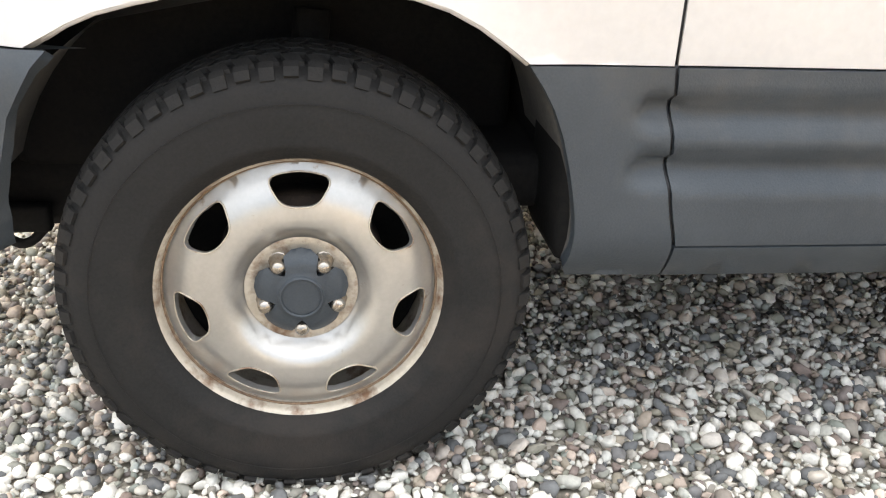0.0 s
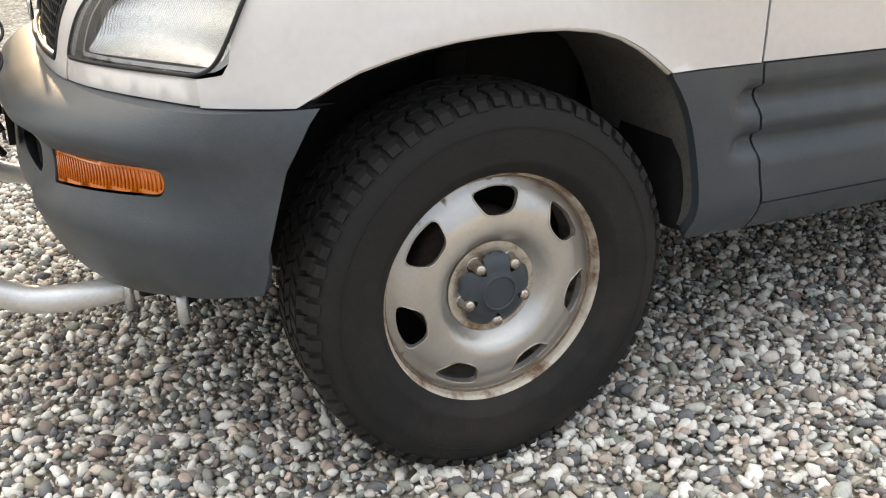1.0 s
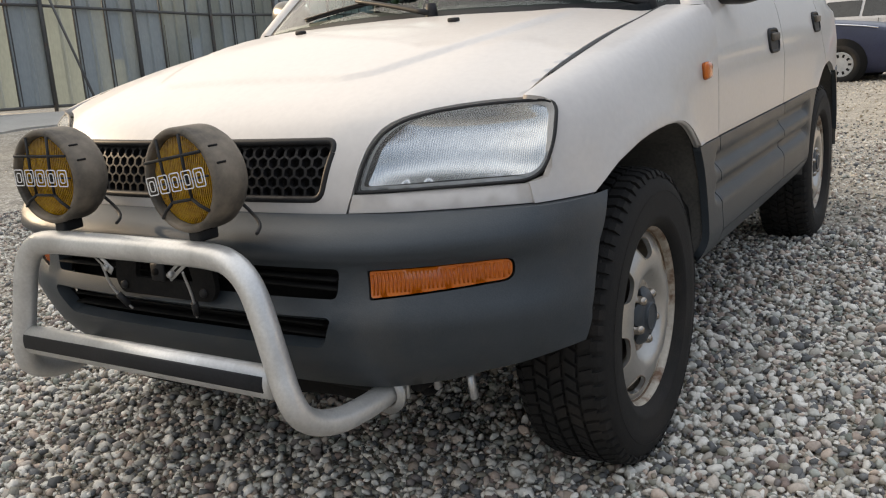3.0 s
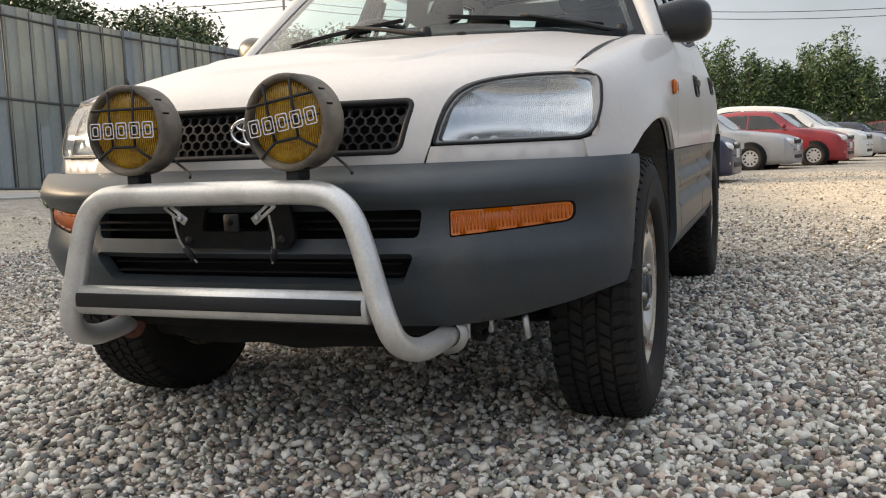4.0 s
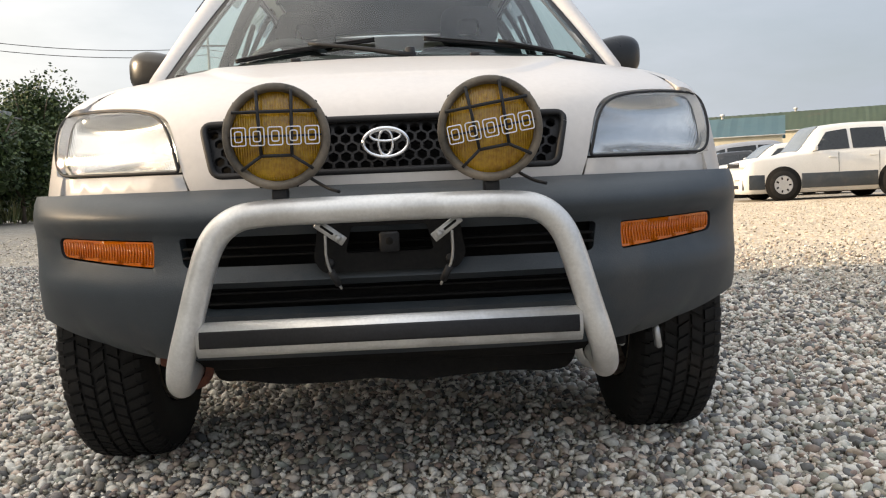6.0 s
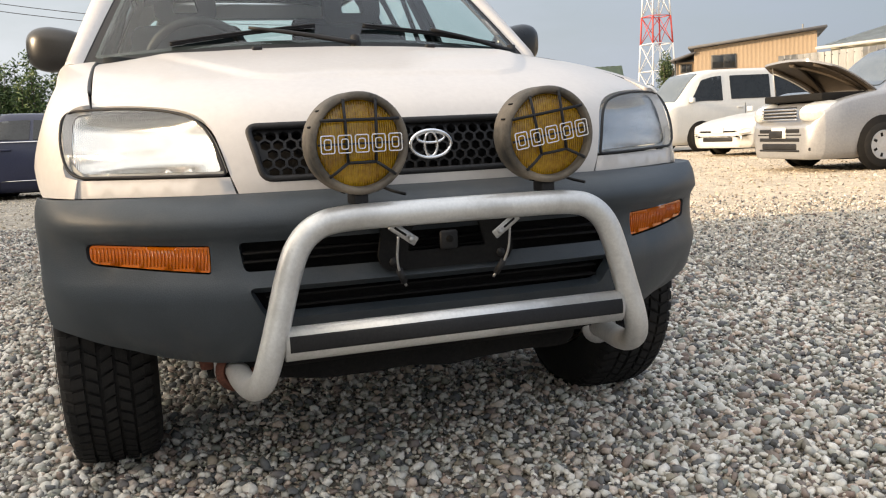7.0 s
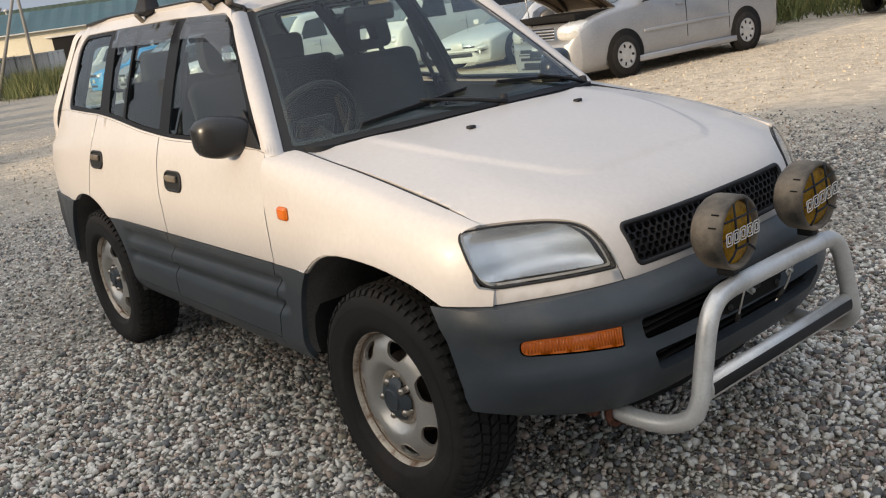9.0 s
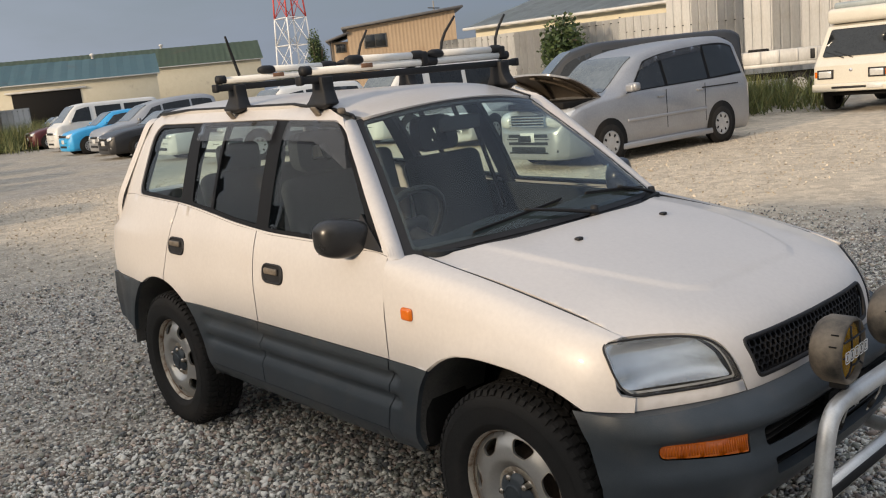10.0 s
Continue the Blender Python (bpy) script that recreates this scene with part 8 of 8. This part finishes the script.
parked("hatchback", "maroon hatchback in the row", heading(44.0, -11.8, 86), M_MAROON, 3.78, 1.7, HATCH, 0.30, (0.68, 3.14), HATCH_SIDE, (1.10, 1.80), (3.35, 3.66), front_lamps=(0.74, 0.16, 0.46, 0.72))
parked("wagon_car", "white estate car at the end of the row", heading(48.5, -12.7, 86), M_WHITECAR, 4.4, 1.7, WAGON, 0.31, (0.85, 3.40), WAGON_SIDE, (1.30, 1.95), (4.04, 4.28), front_lamps=(0.70, 0.17, 0.38, 0.70))
# dark cars on the other side
_, nb, n_belt, _, n_hw, _, _ = parked("sedan_car", "dark blue old saloon with chrome trim on the gravel", heading(13.6, -0.50, -96), M_NAVYCAR, 4.42, 1.7, SEDAN, 0.30, (0.85, 3.40), SEDAN_SIDE, (1.36, 2.0), (3.0, 3.6), style="spoke", front_lamps=(0.66, 0.14, 0.38, 0.70), tail=(0.8, 0.14))
for sg in (1, -1):
    part("belt_trim", tube([(x, sg * (n_hw(x) + 0.004), n_belt(x) - 0.012) for x in np.linspace(0.35, 4.15, 20)], 0.010, 6), M_CHROME, nb)
    part("sill_trim", tube([(x, sg * (n_hw(x) + 0.003), 0.34) for x in np.linspace(1.25, 3.0, 8)], 0.008, 6), M_CHROME, nb)
parked("suv_car", "dark grey off-roader beyond the blue saloon", heading(19.0, 6.4, 20), M_BLACKCAR, 4.5, 1.75, SUVST, 0.35, (0.85, 3.45), SUV_SIDE, (1.26, 1.80), (4.14, 4.38), tail=(0.95, 0.3))
parked("hatchback", "red hatchback by the bamboo", heading(24.5, 4.2, 190), M_REDCAR, 3.78, 1.7, HATCH, 0.30, (0.68, 3.14), HATCH_SIDE, (1.10, 1.80), (3.35, 3.66), tail=(0.95, 0.3))
# the far side
parked("white_van", "white cab-over van with dark windows", heading(16.9, -11.5, 88), M_WHITECAR, 4.7, 1.7, VANST, 0.32, (0.95, 3.45), VAN_SIDE, (0.36, 1.00), None, front_lamps=(0.80, 0.18, 0.46, 0.74), group="vans")
parked("sports_car", "low white sports car between two vans", heading(13.0, -10.7, 100), M_WHITECAR, 4.45, 1.72, SPORT, 0.30, (0.9, 3.4), SPORT_SIDE, (1.66, 2.44), (3.3, 4.1), front_lamps=(0.50, 0.08, 0.50, 0.78))
LONGVAN = [(0.0, 0.74, 0.74, 0.70, 0.66), (0.08, 1.00, 1.00, 0.80, 0.70), (0.40, 1.12, 1.14, 0.85, 0.70), (1.25, 1.15, 1.84, 0.855, 0.70), (1.85, 1.16, 1.96, 0.855, 0.70), (4.4, 1.16, 1.97, 0.855, 0.70), (4.72, 1.14, 1.86, 0.83, 0.68), (4.76, 0.7, 0.8, 0.80, 0.66)]
bv = parked("black_van", "black off-road van with a spare wheel on its tail", heading(11.55, -11.60, 50), M_BLACKCAR, 4.76, 1.7, LONGVAN, 0.36, (0.95, 3.50), VAN_SIDE, (0.50, 1.20), None, front_lamps=(0.80, 0.18, 0.46, 0.74), group="vans")[1]
part("spare_wheel", lathe([(0.12, 0.02), (0.20, -0.01), (0.33, -0.01), (0.37, 0.04), (0.37, 0.17), (0.33, 0.21), (0.12, 0.20)], 28, "x", at=(4.76, 0.10, 1.00), closed=True), M_RUBBER, bv)


# silver minivan with its bonnet up
v, vb, _, _, _, _, v_side = parked("silver_minivan", "silver minivan parked with its bonnet propped open", heading(7.85, -7.95, 84), M_SILVER, 4.64, 1.72, MINIVAN, 0.315, (0.93, 3.755), MINI_SIDE, (1.08, 1.86), (4.47, 4.58), front_lamps=(0.80, 0.25, 0.40, 0.80), tail=(1.14, 0.56))
M_LIDUNDER = material("brown_bonnet_underside", (0.045, 0.034, 0.024), (0.085, 0.066, 0.048), rough=0.6, scale=6, fine=60)


def lid_at(u, y, drop=0.0):
    """The raised bonnet: u from its hinge (0) forward to its lip (1), a little domed."""
    return Vector((1.02 - 0.98 * u, y, 1.07 + 0.70 * u - 0.26 * u * u - 0.05 * (y / 0.7) ** 2 - drop))


LID = rounded([(0.0, -0.66), (0.0, 0.66), (0.75, 0.70), (1.0, 0.48), (1.0, -0.48), (0.75, -0.70)], 0.06)
lid = part("bonnet_lid", sheet(LID, lid_at, 0.08, thick=0.03, flip=(0, 0, 1)), M_SILVER, v, "raised silver bonnet")
under = part("lid_lining", sheet(LID, lambda u, y: lid_at(u, y, 0.032), 0.08, thick=0.012, flip=(0, 0, -1)), M_LIDUNDER, lid, "brown underside of the bonnet")
for y0, y1 in ((-0.5, -0.5), (0.5, 0.5), (-0.45, 0.1), (0.45, -0.1)):
    part("lid_rib", tube([lid_at(q, y0 + (y1 - y0) * q, 0.052) for q in np.linspace(0.08, 0.90, 6)], 0.022, 6), M_LIDUNDER, under)
part("lid_edge", tube([lid_at(q, 0.655, 0.028) for q in np.linspace(0.05, 0.72, 6)], 0.014, 6), M_WHITECAR, lid)
for sg in (1, -1):
    part("window_band", sheet(rounded([(1.36, 0.03), (4.42, 0.03), (4.34, 0.95), (1.98, 0.95)], 0.04), lambda x, q: v_side(x, q, sg, 0.006), 0.12, edge_step=0.06, thick=0.01, flip=sg > 0), M_TAPE, vb)
    part("rain_visor", sheet(rounded([(1.80, 0.74), (1.98, 0.93), (3.44, 0.95), (3.44, 0.80), (2.2, 0.78)], 0.02), lambda x, q: v_side(x, q, sg, 0.035), 0.2, edge_step=0.1, thick=0.01, flip=sg > 0), M_VISOR, vb)
    part("mirror_cap", box(0.14, 0.20, 0.13, (1.42, sg * 0.96, 1.15), 0.045, 3), M_SILVER, vb)
    part("bumper_vent", box(0.05, 0.12, 0.05, (0.0, sg * 0.58, 0.30), 0.01, 1), M_BLACK, vb)
for z_, h_ in ((0.545, 0.055), (0.425, 0.05), (0.275, 0.03)):
    part("bumper_slot", box(0.04, 0.92, h_, (-0.040, 0, z_), 0.012, 2), M_BLACK, vb)
part("blank_plate", box(0.014, 0.30, 0.10, (-0.066, 0.06, 0.50), 0.004, 1), M_BLACK, vb, "black blank plate")
part("prop_rod", tube([(0.25, 0.5, 0.92), (0.15, 0.45, 1.44)], 0.008, 6), M_STEEL, lid)
part("engine_bay", box(0.75, 1.30, 0.10, (0.52, 0, 0.985), 0.02, 2), M_DARK, v)
for k in range(4):
    part("grille_bar", box(0.03, 0.80, 0.020, (-0.050, 0, 0.70 + 0.045 * k), 0.006, 2), M_CHROME, v)
for sg in (1, -1):
    part("side_moulding", box(2.0, 0.03, 0.05, (2.35, sg * 0.862, 0.62), 0.012, 2), M_SILVER, v)
    part("side_skirt", box(2.3, 0.05, 0.10, (2.35, sg * 0.85, 0.22), 0.02, 2), M_SILVER, v)
    part("door_track", box(1.0, 0.012, 0.02, (3.75, sg * 0.862, 0.98), 0.004, 1), M_BLACK, v)
    part("fog_lamp", box(0.05, 0.14, 0.09, (0.045, sg * 0.62, 0.42), 0.02, 2), M_CLEARLAMP, v)


def camper():
    """Cream cab-over camper seen from its front."""
    c = thing("camper_van", "old cream camper van with a pop-up roof, front on", "van", "vans", heading(6.57, -16.77, 88))
    bm = bmesh.new()
    prof = [(0.0, 0.45), (-0.02, 0.62), (0.0, 0.98), (0.10, 1.10), (0.52, 1.80), (0.70, 1.86), (4.2, 1.86), (4.25, 0.45)]
    rows = []
    for y in (-0.82, -0.78, 0.78, 0.82):
        q = 0.0 if abs(y) < 0.8 else 0.03
        rows.append([bm.verts.new((x + (q if x < 2 else -q), y * (1 - 0.10 * max(0, z - 1.1)), z - q * (z > 1.5))) for x, z in prof])
    for a, b in zip(rows[:-1], rows[1:]):
        for k in range(len(prof)):
            bm.faces.new((a[k], a[(k + 1) % len(prof)], b[(k + 1) % len(prof)], b[k]))
    bm.faces.new(rows[0][::-1])
    bm.faces.new(rows[-1])
    bmesh.ops.recalc_face_normals(bm, faces=bm.faces)
    body = part("body", bm, M_CREAMCAR, c, smooth=False)
    part("windscreen", sheet(rounded([(-0.68, 0.08), (0.68, 0.08), (0.62, 0.90), (-0.62, 0.90)], 0.06), lambda y, t: Vector((0.10 + 0.42 * t - 0.012, y, 1.10 + 0.70 * t + 0.008)), 0.2, thick=0.01), M_WINDARK, body)
    for sg in (1, -1):
        bz = part("lamp_bezel", box(0.04, 0.36, 0.20, (-0.012, sg * 0.55, 0.80), 0.01, 2), M_BLACK, body)
        part("headlight", box(0.05, 0.28, 0.14, (-0.022, sg * 0.55, 0.80), 0.012, 2), M_CLEARLAMP, bz)
        part("indicator", box(0.05, 0.07, 0.13, (0.0, sg * 0.75, 0.80), 0.01, 2), M_AMBER, body)
        part("door_mirror", box(0.05, 0.10, 0.22, (0.22, sg * 0.95, 1.28), 0.02, 2), M_BLACK, body)
        part("wiper", tube([(0.10, sg * 0.1 + 0.1, 1.13), (0.20, sg * 0.1 + 0.55, 1.28)], 0.010, 5), M_BLACK, body)
        for ax in (0.65, 3.1):
            car_wheel(c, ax, sg * 0.70, 0.31, sg)
    part("front_bumper", box(0.14, 1.62, 0.17, (-0.05, 0, 0.52), 0.03, 2), M_CREAMCAR, body)
    part("bumper_slot", box(0.02, 0.75, 0.06, (-0.115, 0, 0.52), 0.01, 1), M_BLACK, body)
    part("bumper_blank", box(0.02, 0.33, 0.10, (-0.125, -0.55, 0.53), 0.005, 1), M_WHITECAR, body, "plain number plate")
    part("badge", lathe([(0.0, -0.015), (0.035, -0.012), (0.04, 0.0)], 16, "x", at=(-0.008, 0, 0.87)), M_CHROME, body)
    part("roof_pod", box(2.6, 1.50, 0.32, (1.75, 0, 2.02), 0.10, 4), M_CREAMCAR, body)
    part("roof_cap", box(2.4, 1.30, 0.14, (1.80, 0, 2.24), 0.05, 3), M_FENCE, body)
    part("underside", box(3.9, 1.4, 0.14, (2.1, 0, 0.40), 0.02, 1), M_DARK, body)


camper()


def flatbed():
    t = thing("flatbed_truck", "white flatbed truck loaded with old tyres", "truck", at=heading(13.8, -21.5, 27))
    part("cab", box(1.5, 1.6, 1.5, (0.75, 0, 1.20), 0.12, 3), M_WHITECAR, t)
    part("bed", box(2.9, 1.62, 0.12, (3.1, 0, 0.95), 0.02, 1), M_FENCE2, t)
    for sg in (1, -1):
        side_ob = part("drop_side", box(2.9, 0.05, 0.36, (3.1, sg * 0.80, 1.18), 0.012, 1), M_FENCE2, t)
        for k in range(6):
            part("stake", box(0.06, 0.03, 0.34, (1.85 + 0.5 * k, sg * 0.835, 1.18), 0.008, 1), M_FENCE2, side_ob)
        for ax in (0.8, 3.4):
            car_wheel(t, ax, sg * 0.66, 0.34, sg)
    part("headboard", box(0.06, 1.6, 0.9, (1.62, 0, 1.45), 0.02, 1), M_FENCE2, t)
    part("tailboard", box(0.05, 1.62, 0.36, (4.55, 0, 1.18), 0.012, 1), M_FENCE2, t)
    part("chassis", box(4.0, 0.7, 0.18, (2.4, 0, 0.62), 0.02, 1), M_DARK, t)
    for k in range(4):
        tagged(link("old_tyre", lathe([(0.17, -0.09), (0.28, -0.10), (0.30, -0.06), (0.30, 0.06), (0.28, 0.10), (0.17, 0.09)], 20, "z", closed=True), M_RUBBER), "worn black tyre lying on the truck bed", "tyre", "tyres on the truck").matrix_basis = heading(13.8, -21.5, 27) @ pose(2.3 + 0.45 * (k % 3), -0.3 + 0.25 * (k % 2), 1.13 + 0.2 * (k // 3))


flatbed()
